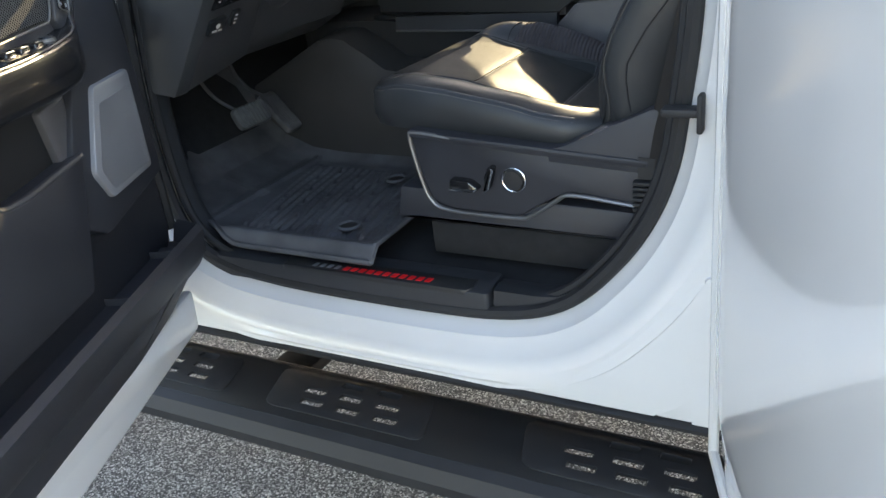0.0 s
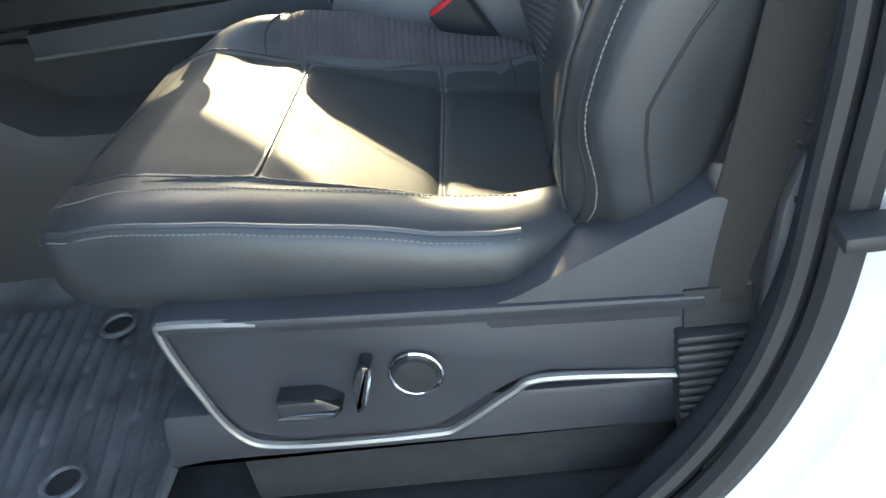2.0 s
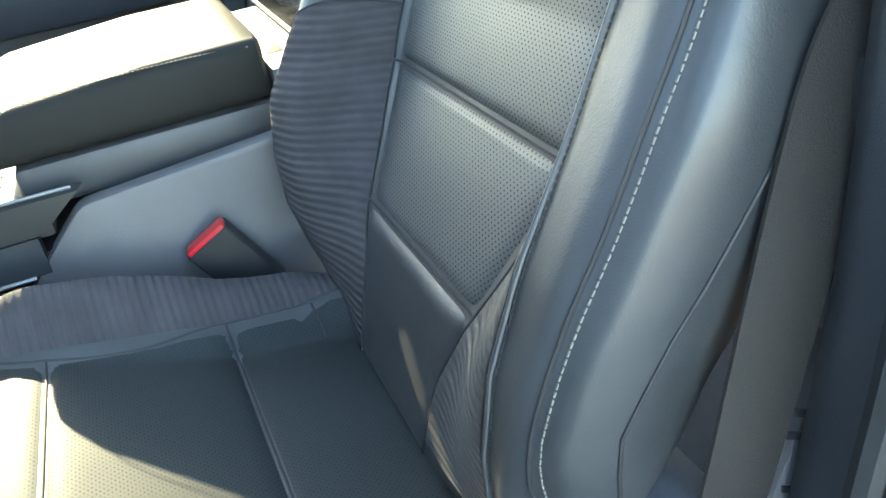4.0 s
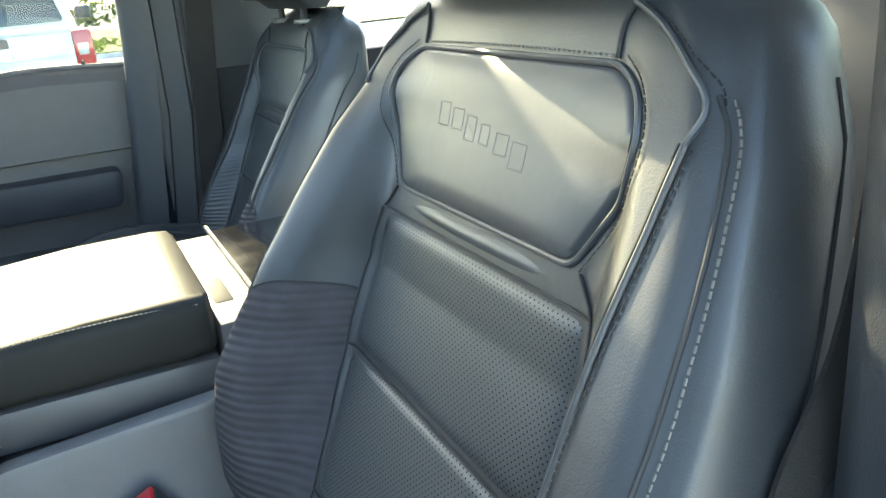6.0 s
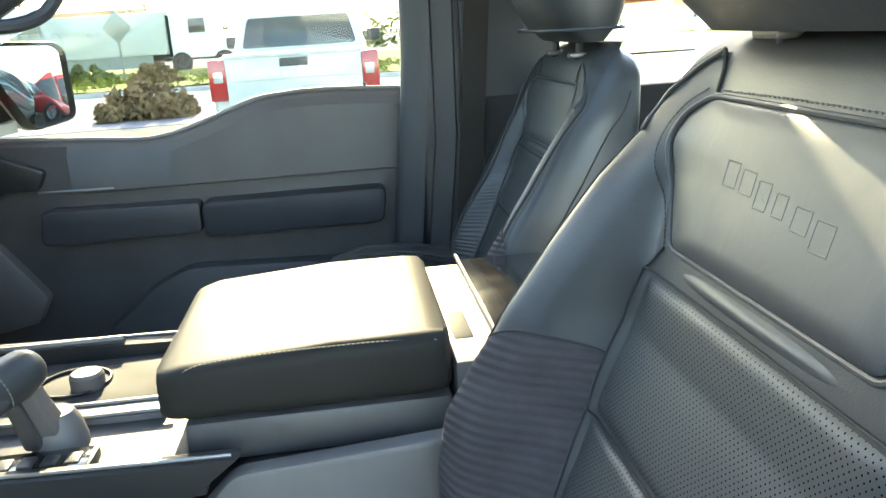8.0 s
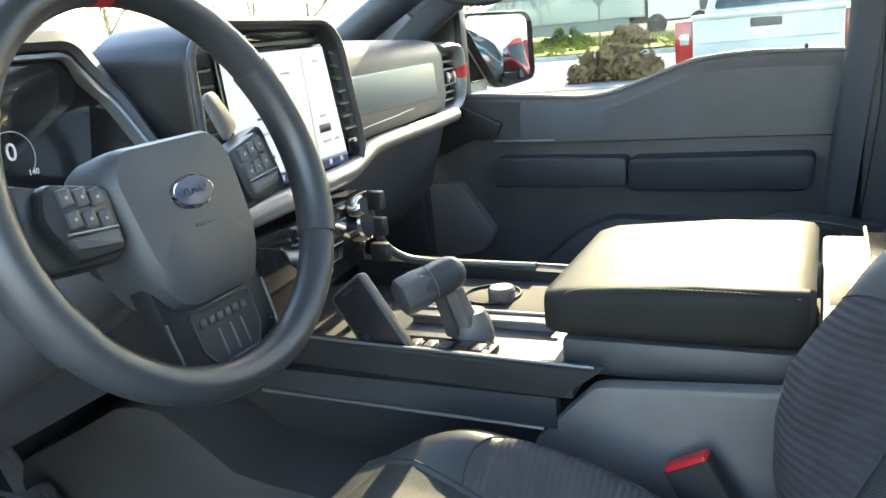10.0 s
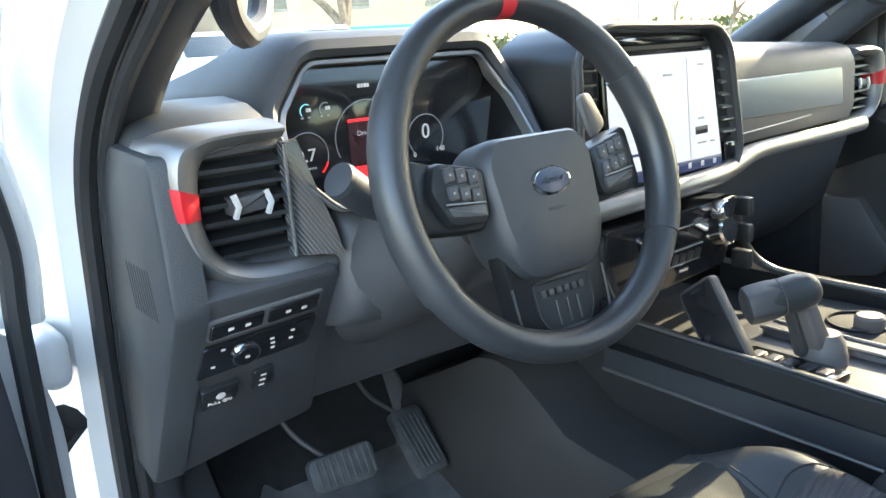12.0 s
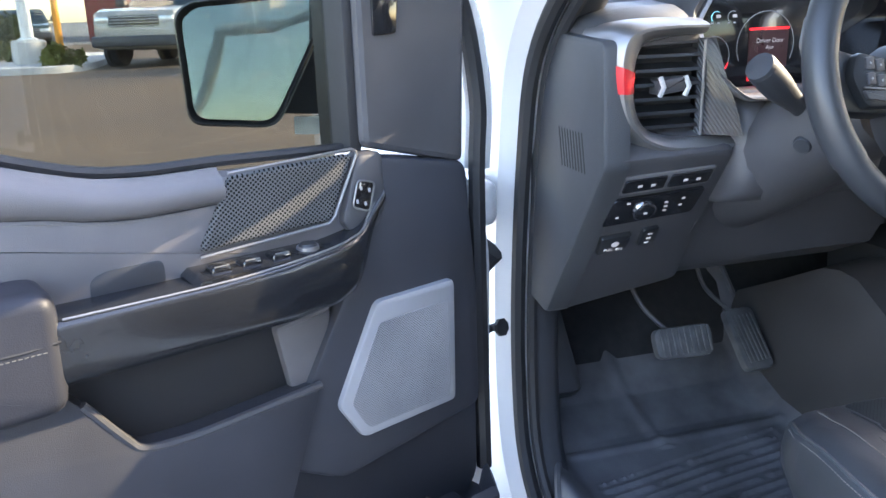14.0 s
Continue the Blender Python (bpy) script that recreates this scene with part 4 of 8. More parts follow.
def seat(yc, label, name, mirror=1, full=True, dx=0.0, dz=0.0):
    t = thing(name, label, "car seat", (0.25 + dx, yc, 0.66 + dz), group="front seats")

    def P(name, bm, material, parent=None, lab="", **k):
        if dx:
            bm.transform(Matrix.Translation((dx, 0, dz)))
        return part(name, bm, material, parent or t, lab, **k)

    Y = lambda v: yc + v * mirror
    B = lambda v: Y(v + 0.014)  # the backrest sits a little inboard of the cushion

    def side_at(z, f, front, rear):
        """A place on the rounded flank, f running from its front edge to its rear: x, and y over the half width."""
        return lerp(front, rear, f), lerp(1.0, 0.95, f) + 0.045 * math.sin(math.pi * f**0.8)

    # backrest body
    rings = []
    for i in range(57):
        z = lerp(0.88, 1.43, i / 56)
        w = half_w(z)
        top = smoothstep(1.385, 1.43, z)
        ring = []
        for k in range(81):
            v = lerp(-1, 1, k / 80)
            ring.append((back_x(v, z) + 0.03 * top * top, B(v * w * (1 - 0.12 * top)), z))
        thick = lerp(0.11, 0.085, smoothstep(1.2, 1.43, z)) * (1 - 0.5 * top * top)
        sides = {sgn: [(x, B(sgn * y * w * (1 - 0.12 * top)), z) for x, y in (side_at(z, f, back_x(sgn, z) + 0.03 * top * top, xf(z) + thick * 0.7 + 0.012) for f in (0.06, 0.14, 0.24, 0.36, 0.5, 0.64, 0.78, 0.9))] for sgn in (-1, 1)}
        ring += sides[1]
        for k in range(11):
            v = lerp(1, -1, k / 10)
            ring.append((xf(z) + thick * (1 - 0.3 * v**4) + 0.012, B(v * w * (1.03 - 0.08 * v * v) * (1 - 0.12 * top)), z))
        ring += sides[-1][::-1]
        rings.append(ring)
    back = P("backrest", loft(rings), LEATHER, lab="black leather backrest", angle=60)

    def surf(x, z, h):
        return (back_x(x / half_w(z), z) - h, B(x), z)

    def skin(pts, pad, n=44, m=36, power=16):
        """A stuffed panel over the backrest between four corner places (across, height)."""
        def f(a, b):
            lo = Vector(pts[0]).lerp(Vector(pts[1]), a)
            hi = Vector(pts[3]).lerp(Vector(pts[2]), a)
            q = lo.lerp(hi, b)
            return surf(q.x, q.y, pad * (1 - abs(2 * a - 1) ** power) * (1 - abs(2 * b - 1) ** power) - 0.003)
        return patch(f, n, m)

    def line(pts, off=0.001, n=6):
        return [Vector(surf(p.x, p.y, off)) for p in spline([(a, b, 0) for a, b in pts], n)]

    edges = lambda z0, z1, g=0.0: [(-insert_w(z0) + g, z0), (insert_w(z0) - g, z0), (insert_w(z1) - g, z1), (-insert_w(z1) + g, z1)]
    P("lower_panel", skin(edges(0.9, 1.0255, 0.001), 0.006), LEATHER, back)
    P("middle_panel", skin(edges(1.0275, 1.128, 0.001), 0.006), LEATHER_PERF, back, "perforated black leather panel")
    P("upper_middle_panel", skin(edges(1.13, 1.242, 0.001), 0.006), LEATHER_PERF, back, "perforated black leather panel")
    P("padded_roll", skin([(-0.147, 1.245), (0.147, 1.245), (0.12, 1.261), (-0.12, 1.261)], 0.0055, 30, 10, 2), LEATHER_SMOOTH, back, "padded black leather roll")
    # six-sided shoulder panel with a row of embossed bars
    hexa = [(-0.117, 1.265), (0.117, 1.265), (0.147, 1.308), (0.154, 1.338), (0.145, 1.356), (0.122, 1.368), (-0.122, 1.368), (-0.145, 1.356), (-0.154, 1.338), (-0.147, 1.308)]
    out = rounded(hexa, 0.01)
    ZC = 1.318
    rings = [[surf(p.x * k, ZC + (p.y - ZC) * k, h) for p in out] for k, h in ((1.0, -0.003), (0.985, 0.002), (0.95, 0.0035), (0.7, 0.004), (0.4, 0.0042), (0.1, 0.0042))]
    P("shoulder_panel", loft(rings), LEATHER_SMOOTH, back, "smooth black leather shoulder panel", angle=60)
    P("piping", tube([surf(p.x * 1.02, ZC + (p.y - ZC) * 1.03, 0.0008) for p in out], 0.0021, 8, True), LEATHER_SMOOTH, back)
    P("piping_seam", tube([surf(p.x * 1.003, ZC + (p.y - ZC) * 1.005, 0.0005) for p in out], 0.0012, 6, True), SEAM, back)
    if full:
        for i, (w, h, rise) in enumerate(((0.018, 0.018, 0.0), (0.018, 0.016, 0.002), (0.016, 0.018, -0.001), (0.014, 0.015, 0.001), (0.018, 0.015, 0.0), (0.019, 0.018, -0.003))):
            y0 = 0.072 - i * 0.0215
            zc = 1.326 - i * 0.0026 + rise * 0.5
            outer = rounded([(y0, zc - h / 2), (y0 - w, zc - h / 2), (y0 - w, zc + h / 2), (y0, zc + h / 2)], 0.002)
            P("embossed_bar", loft([[surf(q.x, q.y, g) for q in shrink(outer, o)] for o, g in ((0.0, 0.003), (0.0004, 0.0042), (0.001, 0.0045), (0.0016, 0.0043), (0.0018, 0.0041))]), LEATHER_SMOOTH, back, "embossed leather bar", angle=15)
    seams = [line([(-insert_w(z), z), (0.0, z), (insert_w(z), z)]) for z in (1.0265, 1.129, 1.243)]
    for sgn in (-1, 1):
        seams.append(line([(sgn * insert_w(z), z) for z in (0.9, 0.945, 0.971, 1.02, 1.066, 1.128, 1.2, 1.243)]))
        seams.append(line([(sgn * 0.146, 1.243), (sgn * 0.128, 1.262)], 0.001, 3))
    b = bmesh.new()
    for q in seams:
        b = tube(q, 0.0011, 6, bm=b)
    P("seams", b, SEAM, back)
    for sgn in (-1, 1):
        e1 = line([(sgn * 0.203, 0.91), (sgn * 0.224, 0.95), (sgn * 0.231, 1.0), (sgn * 0.234, 1.1), (sgn * 0.233, 1.16), (sgn * 0.226, 1.25), (sgn * 0.212, 1.33), (sgn * 0.196, 1.36)], 0.0012)
        P("bolster_seam", tube(e1, 0.0014, 6), SEAM, back)
        e2 = line([(sgn * 0.208, 0.91), (sgn * 0.229, 0.95), (sgn * 0.236, 1.0), (sgn * 0.239, 1.1), (sgn * 0.238, 1.16), (sgn * 0.231, 1.25), (sgn * 0.217, 1.33), (sgn * 0.201, 1.36)], 0.0014)
        P("stitching", stitches(e2, 0.0048, 0.0034, 0.0007), THREAD, back, "pale grey stitching")
        # yoke seam from the shoulder panel's corner to the top, and the double welt over the shoulder
        yoke = [(sgn * 0.12, 1.372), (sgn * 0.12, 1.388), (sgn * 0.126, 1.4)]
        P("yoke_seam", tube(line(yoke), 0.0014, 6), SEAM, back)
        welt = [(sgn * 0.126, 1.4), (sgn * 0.15, 1.39), (sgn * 0.17, 1.378), (sgn * 0.188, 1.364), (sgn * 0.195, 1.352), (sgn * 0.192, 1.34)]
        P("shoulder_welt", tube(line(welt, 0.0014), 0.002, 8), LEATHER_SMOOTH, back, "raised leather welt")
        P("shoulder_stitching", stitches(line([(a + sgn * 0.007, c) for a, c in welt[:5]], 0.0014), 0.005, 0.0034, 0.0006), SEAM, back)
        P("panel_stitching", stitches(line([(sgn * 0.13, 1.374), (sgn * 0.151, 1.361), (sgn * 0.163, 1.338), (sgn * 0.156, 1.306), (sgn * 0.127, 1.263)], 0.0016), 0.0046, 0.0034, 0.0006), SEAM, back)
        top = [(sgn * 0.2, 0.925), (sgn * 0.2, 1.0), (sgn * 0.195, 1.06), (sgn * 0.188, 1.14), (sgn * 0.183, 1.2), (sgn * 0.183, 1.25), (sgn * 0.187, 1.302), (sgn * 0.192, 1.34)]
        if sgn < 0:
            P("crest_piping", tube(line(top, 0.0012), 0.002, 8), LEATHER_SMOOTH, back, "thin leather piping")
            P("crest_seam", tube(line([(a + 0.004, c) for a, c in top], 0.0008), 0.001, 6), SEAM, back)
            P("crest_stitching", stitches(line([(a - 0.0045, c) for a, c in top], 0.0012), 0.0048, 0.0034, 0.0006), SEAM, back)

            def ruche(a, q):
                z = lerp(0.915, 1.185, q)
                x = lerp(-insert_w(z) - 0.002, table(z, [(c, e + 0.006) for e, c in top]), a)
                fade = math.sin(math.pi * min(1, a * 1.05)) ** 0.5 if 0 < a < 0.96 else 0.0
                return surf(x, z, 0.0016 + 0.0013 * fade * math.sin(q * 230 + a * 5 + 1.3 * math.sin(q * 37)) * smoothstep(1.0, 0.8, q))
            P("ruched_edge", patch(ruche, 10, 200), LEATHER_SMOOTH, back, "gathered black leather strip", angle=80)
    P("top_stitching", stitches(line([(-0.115, 1.3735), (0, 1.3745), (0.115, 1.3735)], 0.0012), 0.005, 0.0034, 0.0008), THREAD, back)
    # side seam of the bolster
    for sgn in (-1, 1):
        sd = []
        for z in [lerp(0.95, 1.36, i / 16) for i in range(17)]:
            front, rear = back_x(sgn, z), xf(z) + lerp(0.11, 0.085, smoothstep(1.2, 1.43, z)) * 0.7 + 0.012
            f = lerp(0.03, 0.062, smoothstep(0.97, 1.2, z)) / max(0.05, rear - front)
            x, y = side_at(z, min(f, 0.8), front, rear)
            sd.append(Vector((x, B(sgn * half_w(z) * (y + 0.001)), z)))
        P("side_seam", tube(sd, 0.0014, 6), SEAM, back)

    def wrap(a, q):
        """Suede over the inboard bolster, up to its curved upper seam."""
        zt = 1.172 + 0.012 * math.sin(math.pi * min(1, a * 0.9)) - 0.03 * a**3
        z = lerp(0.91, zt, q)
        x = lerp(insert_w(z) + 0.001, half_w(z) * 0.995, a)
        return surf(x, z, 0.0022 * min(1, 14 * a, 14 * (1 - a), 14 * q, 14 * (1 - q)) + 0.001)
    P("bolster_wrap", patch(wrap, 24, 40), SUEDE, back, "ribbed black suede bolster")
    P("wrap_seam", tube([Vector(wrap(i / 20, 1.0)) for i in range(21)], 0.0011, 6), SEAM, back)
    if full:
        P("wrap_stitching", stitches([Vector(surf(0.238, lerp(1.085, 1.14, i / 8), 0.004)) for i in range(9)], 0.0075, 0.005, 0.0022), THREAD_PALE, back, "pale gathered stitching")
    # cushion
    def cz(x):
        return table(x, [(-0.06, 0.925), (-0.045, 0.958), (-0.02, 0.978), (0.04, 0.985), (0.15, 0.966), (0.3, 0.913), (0.44, 0.892)])

    def cw(x):
        return table(x, [(-0.06, 0.12), (-0.03, 0.185), (0.02, 0.212), (0.1, 0.222), (0.36, 0.22), (0.4, 0.2), (0.45, 0.17)])

    def cs(v, x):
        a = abs(v)
        k = smoothstep(-0.02, 0.12, x)
        z = cz(x) + (0.014 * k + 0.022 * smoothstep(0.12, 0.3, x)) * smoothstep(0.55, 0.8, a) - 0.008 * smoothstep(0.9, 1.0, a)
        if v > 0:  # the inboard bolster rises early
            z += 0.024 * smoothstep(0.68, 0.92, a) * smoothstep(-0.02, 0.09, x) * smoothstep(0.36, 0.18, x)
        return z

    rings = []
    for i in range(27):
        x = lerp(-0.058, 0.43, i / 26)
        w = cw(x)
        ring = [(x, Y(lerp(-1, 1, k / 40) * w), cs(lerp(-1, 1, k / 40), x)) for k in range(41)]
        bot = lerp(0.9, 0.878, smoothstep(0, 0.35, x))
        for v, drop in ((1.025, 0.12), (1.045, 0.35), (1.04, 0.65), (0.99, 0.95), (0.5, 1.0), (-0.5, 1.0), (-0.99, 0.95), (-1.04, 0.65), (-1.045, 0.35), (-1.025, 0.12)):
            edge = cs(1 if v > 0 else -1, x)
            ring.append((x, Y(v * w), edge - drop * (edge - bot)))
        rings.append(ring)
    cush = P("cushion", loft(rings), LEATHER, lab="black leather seat cushion", angle=60)

    def cskin(pts, pad, n=36, m=30, power=12):
        def f(a, b):
            q = Vector(pts[0]).lerp(Vector(pts[1]), a).lerp(Vector(pts[3]).lerp(Vector(pts[2]), a), b)
            h = pad * (1 - abs(2 * a - 1) ** power) * (1 - abs(2 * b - 1) ** power) - 0.0008
            return (q.x, Y(q.y), cs(q.y / cw(q.x), q.x) + h)
        return patch(f, n, m)

    P("front_panel", cskin([(-0.035, -0.125), (0.0, 0.168), (0.149, 0.135), (0.149, -0.135)], 0.0035), LEATHER_PERF_H, cush, "perforated leather seat panel with shade in its colour")
    P("middle_panel", cskin([(0.151, -0.135), (0.151, 0.135), (0.2945, 0.15), (0.3015, -0.135)], 0.004), LEATHER_PERF_H, cush, "perforated leather seat panel with shade in its colour")
    P("rear_panel", cskin([(0.3035, -0.135), (0.2965, 0.15), (0.41, 0.15), (0.41, -0.135)], 0.004), LEATHER_PERF_H, cush, "perforated leather seat panel with shade in its colour")
    P("side_wrap", cskin([(0.105, 0.147), (0.128, 0.212), (0.41, 0.2), (0.41, 0.155)], 0.005, 16, 36, 14), SUEDE_FLAT, cush, "ribbed black suede side wrap")
    cl = lambda pts, off=0.001: [Vector((p.x, Y(p.y), cs(p.y / cw(p.x), p.x) + off)) for p in spline([(a, c, 0) for a, c in pts], 6)]
    b = bmesh.new()
    for q in ([(0.15, -0.137), (0.15, 0.136)], [(0.3025, -0.137), (0.2955, 0.152)], [(-0.045, -0.125), (0.15, -0.138), (0.41, -0.138)], [(-0.03, 0.172), (0.0, 0.17), (0.08, 0.153), (0.15, 0.138), (0.22, 0.14), (0.296, 0.153), (0.41, 0.153)], [(0.1, 0.148), (0.1, 0.18), (0.126, 0.212)], [(0.385, -0.137), (0.375, 0.152)]):
        b = tube(cl(q, 0.0), 0.0012, 6, bm=b)
    P("seams", b, SEAM, cush)
    P("stitching", stitches(cl([(-0.045, -0.15), (0.05, -0.172), (0.2, -0.176), (0.37, -0.172)], 0.0006), 0.0048, 0.0034, 0.0007), THREAD, cush, "pale grey stitching")
    side = lambda f, g: [Vector((x, Y(-cw(x) * g), cs(-1, x) + f)) for x in [lerp(-0.035, 0.37, i / 18) for i in range(19)]]
    P("side_piping", tube(side(0.0005, 0.992), 0.0026, 6), LEATHER_SMOOTH, cush)
    P("side_stitching", stitches(side(-0.0045, 1.014), 0.0048, 0.0034, 0.0007), THREAD, cush, "pale grey stitching")
    rch = [Vector((x, Y(-0.15), cs(-0.68, x) + 0.0005)) for i, x in enumerate([lerp(0.06, 0.42, i / 70) for i in range(71)])]
    P("gathered_edge", tube(rch, lambda t: (0.0036 + 0.0006 * math.sin(t * 250)) * (0.15 + 0.85 * smoothstep(0.0, 0.2, t)), 8), LEATHER, cush, "gathered black leather edge")
    # head rest
    hr = []
    for i in range(13):
        s = i / 12
        z = lerp(1.413, 1.65, s) if full else lerp(1.432, 1.72, s)
        e = math.sin(math.pi * min(1, max(0, s)) * 0.98 + 0.03) ** 0.35
        hx = 0.555 - 0.02 * math.sin(s * 3.0) + 0.02 * s
        ring = []
        for k in range(28):
            a = k * math.tau / 28
            ca, sa = math.cos(a), math.sin(a)
            px = (0.06 if full else 0.085) * e * math.copysign(abs(ca) ** 0.6, ca)
            py = 0.152 * (0.82 + 0.18 * e) * math.copysign(abs(sa) ** 0.55, sa)
            ring.append((hx + (0.045 if full else 0.065) + px, B(py), z))
        hr.append(ring)
    head = P("headrest", loft(hr), LEATHER, lab="black leather head restraint")
    P("headrest_piping", tube([(p[0] * 1 + 0.0, p[1], 1.452) for p in [tuple(Vector(q)) for q in hr[2]]], 0.003, 6, True), LEATHER, head)
    for dy in (-0.07, 0.07):
        P("headrest_post", lathe([(0.006, 0), (0.006, 0.07)], pose(0.612, B(dy), 1.392), 12), RUBBER, head, "dark headrest post")
        P("post_collar", box(0.596, 0.624, B(dy - 0.016), B(dy + 0.016), 1.407, 1.415, 0.003), SILVER, head)
    if not full:
        cush.location = (0.2 * K, 0, 0.065 * K)
        return t
    # outboard valance with its switches
    oy = 0.192
    V = lambda a, b, h: (a, oy - h, b)
    outline = [(0.075, 0.905), (0.16, 0.898), (0.3, 0.882), (0.49, 0.868), (0.49, 0.8), (0.372, 0.816), (0.345, 0.806), (0.275, 0.764), (0.15, 0.767), (0.108, 0.782), (0.088, 0.83)]
    val = P("valance", slab(rounded(outline, 0.01), -0.03, 0.0, V, 0.006), DOORDARK, lab="dark grey plastic seat valance")
    P("recliner_cover", slab(rounded([(0.335, 0.868), (0.49, 0.858), (0.525, 0.86), (0.53, 0.955), (0.505, 0.962), (0.36, 0.896), (0.335, 0.89)], 0.006), -0.05, 0.002, V, 0.0025), DOORDARK, val)
    P("base_cover", slab(rounded([(0.035, 0.8), (0.49, 0.785), (0.5, 0.733), (0.06, 0.738), (0.022, 0.732)], 0.008), -0.05, -0.01, V, 0.005), DOORDARK, val)
    P("seat_rail", box(0.08, 0.5, oy + 0.03, oy + 0.06, 0.66, 0.725, 0.005), CARPET, val)
    P("top_edge", slab(rounded([(0.075, 0.912), (0.3, 0.895), (0.5, 0.88), (0.5, 0.868), (0.3, 0.88), (0.075, 0.9)], 0.003), -0.03, 0.006, V, 0.003), DOORDARK, val)
    sl = [(0.158, 0.901), (0.09, 0.908), (0.078, 0.9), (0.088, 0.84), (0.106, 0.785), (0.145, 0.766), (0.27, 0.763), (0.3, 0.77), (0.345, 0.8), (0.375, 0.813), (0.485, 0.802)]
    P("silver_line", tube([V(p.x, p.y, 0.002) for p in spline([(a, c, 0) for a, c in sl], 6)], 0.0048, 8, flat=0.8), SILVER, val, "satin silver trim line")
    V = lambda a, b, h: (a - 0.033, oy - h, b - 0.012)
    P("slide_switch", slab(rounded([(0.185, 0.822), (0.235, 0.82), (0.243, 0.828), (0.225, 0.841), (0.188, 0.843)], 0.005), 0.0, 0.018, V, 0.004), PIANO, val, "gloss black slide switch")
    P("switch_edge", tube([V(0.187, 0.824, 0.018), V(0.233, 0.822, 0.018), V(0.241, 0.829, 0.018)], 0.0016, 6), CHROME, val)
    P("tilt_switch", slab(rounded([(0.252, 0.822), (0.262, 0.828), (0.274, 0.868), (0.264, 0.87), (0.254, 0.85)], 0.004), 0.0, 0.018, V, 0.004), PIANO, val, "gloss black recline switch")
    P("switch_edge", tube([V(0.2535, 0.824, 0.018), V(0.262, 0.83, 0.018), V(0.2735, 0.866, 0.018)], 0.0014, 6), CHROME, val)
    m = Matrix.Translation(V(0.305, 0.845, 0)) @ pose(0, 0, 0, 90)
    P("lumbar_knob", lathe([(0.001, 0.01), (0.017, 0.009), (0.0195, 0.004), (0.0195, -0.003)], m, 28), PANEL_SAT, val, "round black lumbar pad")
    P("knob_ring", tube([m @ Vector((0.021 * math.cos(k * math.tau / 32), 0.021 * math.sin(k * math.tau / 32), 0.004)) for k in range(32)], 0.0016, 6, True), CHROME, val, "chrome ring")
    return t


DS = 0.44
seat(DS, "black leather driver seat with grey stitching and suede bolsters", "front_seat")
PS = 2 * YC - DS
seat(PS, "black leather passenger seat with head restraint", "front_seat", -1, False, 0.11, -0.045)

# ---- steering wheel ----
WC = Vector((-0.013, 0.396, 1.334))
TILT = 17.2
ct, stl = math.cos(radians(TILT)), math.sin(radians(TILT))
WM = Matrix(((0, -stl, ct, WC.x), (1, 0, 0, WC.y), (0, ct, stl, WC.z), (0, 0, 0, 1))) @ Matrix.Diagonal((0.905, 0.905, 0.905, 1))
# local: x across (towards the cab's middle), y up the wheel, z out to the driver
wheel = thing("steering_wheel", "black leather steering wheel with a red top mark", "steering wheel")
W = lambda a, b, h: WM @ Vector((a, b, h))
RR = 0.172


def rim(a0, a1, name, material, grow=0.0, lab=""):
    n = max(3, int(abs(a1 - a0) / 5))
    path = [W(RR * math.cos(radians(lerp(a0, a1, i / n))), RR * (1.0 if math.sin(radians(lerp(a0, a1, i / n))) > 0 else 0.965) * math.sin(radians(lerp(a0, a1, i / n))), 0) for i in range(n + 1)]
    return part(name, tube(path, 0.0145 + grow, 12, flat=1.15, up=WM.to_3x3() @ Vector((0, 0, 1))), material, wheel, lab)


rim(-150, -30, "rim_lower", RIMLEATHER)
rim(-31, 31, "rim_side", RIMLEATHER, 0.0012)
rim(30, 87, "rim_upper", RIMLEATHER)
rim(87, 93, "top_mark", REDLEATHER, 0.0006, "red leather centre mark")
rim(93, 150, "rim_upper", RIMLEATHER)
rim(149, 211, "rim_side", RIMLEATHER, 0.0012)
for deg in (-122, -58, 31, 149):
    ca_, sa_ = math.cos(radians(deg)), math.sin(radians(deg))
    flat_ = 1.0 if sa_ > 0 else 0.965
    part("rim_seam", tube([W((RR + 0.0152 * math.cos(k * math.tau / 20)) * ca_, (RR + 0.0152 * math.cos(k * math.tau / 20)) * sa_ * flat_, 0.0172 * math.sin(k * math.tau / 20)) for k in range(20)], 0.0009, 5, True), SEAM, wheel)
hub = [(-0.06, 0.037), (0.06, 0.037), (0.074, 0.014), (0.068, -0.068), (0.045, -0.104), (-0.045, -0.104), (-0.068, -0.068), (-0.074, 0.014)]
o = rounded(hub, 0.02)
part("airbag_cover", loft([[W(p.x * k, p.y * k + 0.005, h) for p in o] for k, h in ((0.93, -0.055), (1.0, -0.04), (1.0, -0.012), (0.97, -0.001), (0.88, 0.006), (0.5, 0.0095), (0.1, 0.0105))]), AIRBAG, wheel, "grey airbag cover")
E2 = lambda k, h: [W(0.0225 * k * math.cos(i * math.tau / 28), 0.0125 * k * math.sin(i * math.tau / 28) - 0.008, h - 0.0185) for i in range(28)]
badge = part("badge", loft([E2(1.14, 0.024), E2(1.14, 0.0295), E2(0.98, 0.0312)]), CHROME, wheel, "oval chrome badge rim")
part("badge_face", loft([E2(0.98, 0.029), E2(0.98, 0.0319), E2(0.88, 0.0323)]), BLUE, badge, "plain blue badge face")
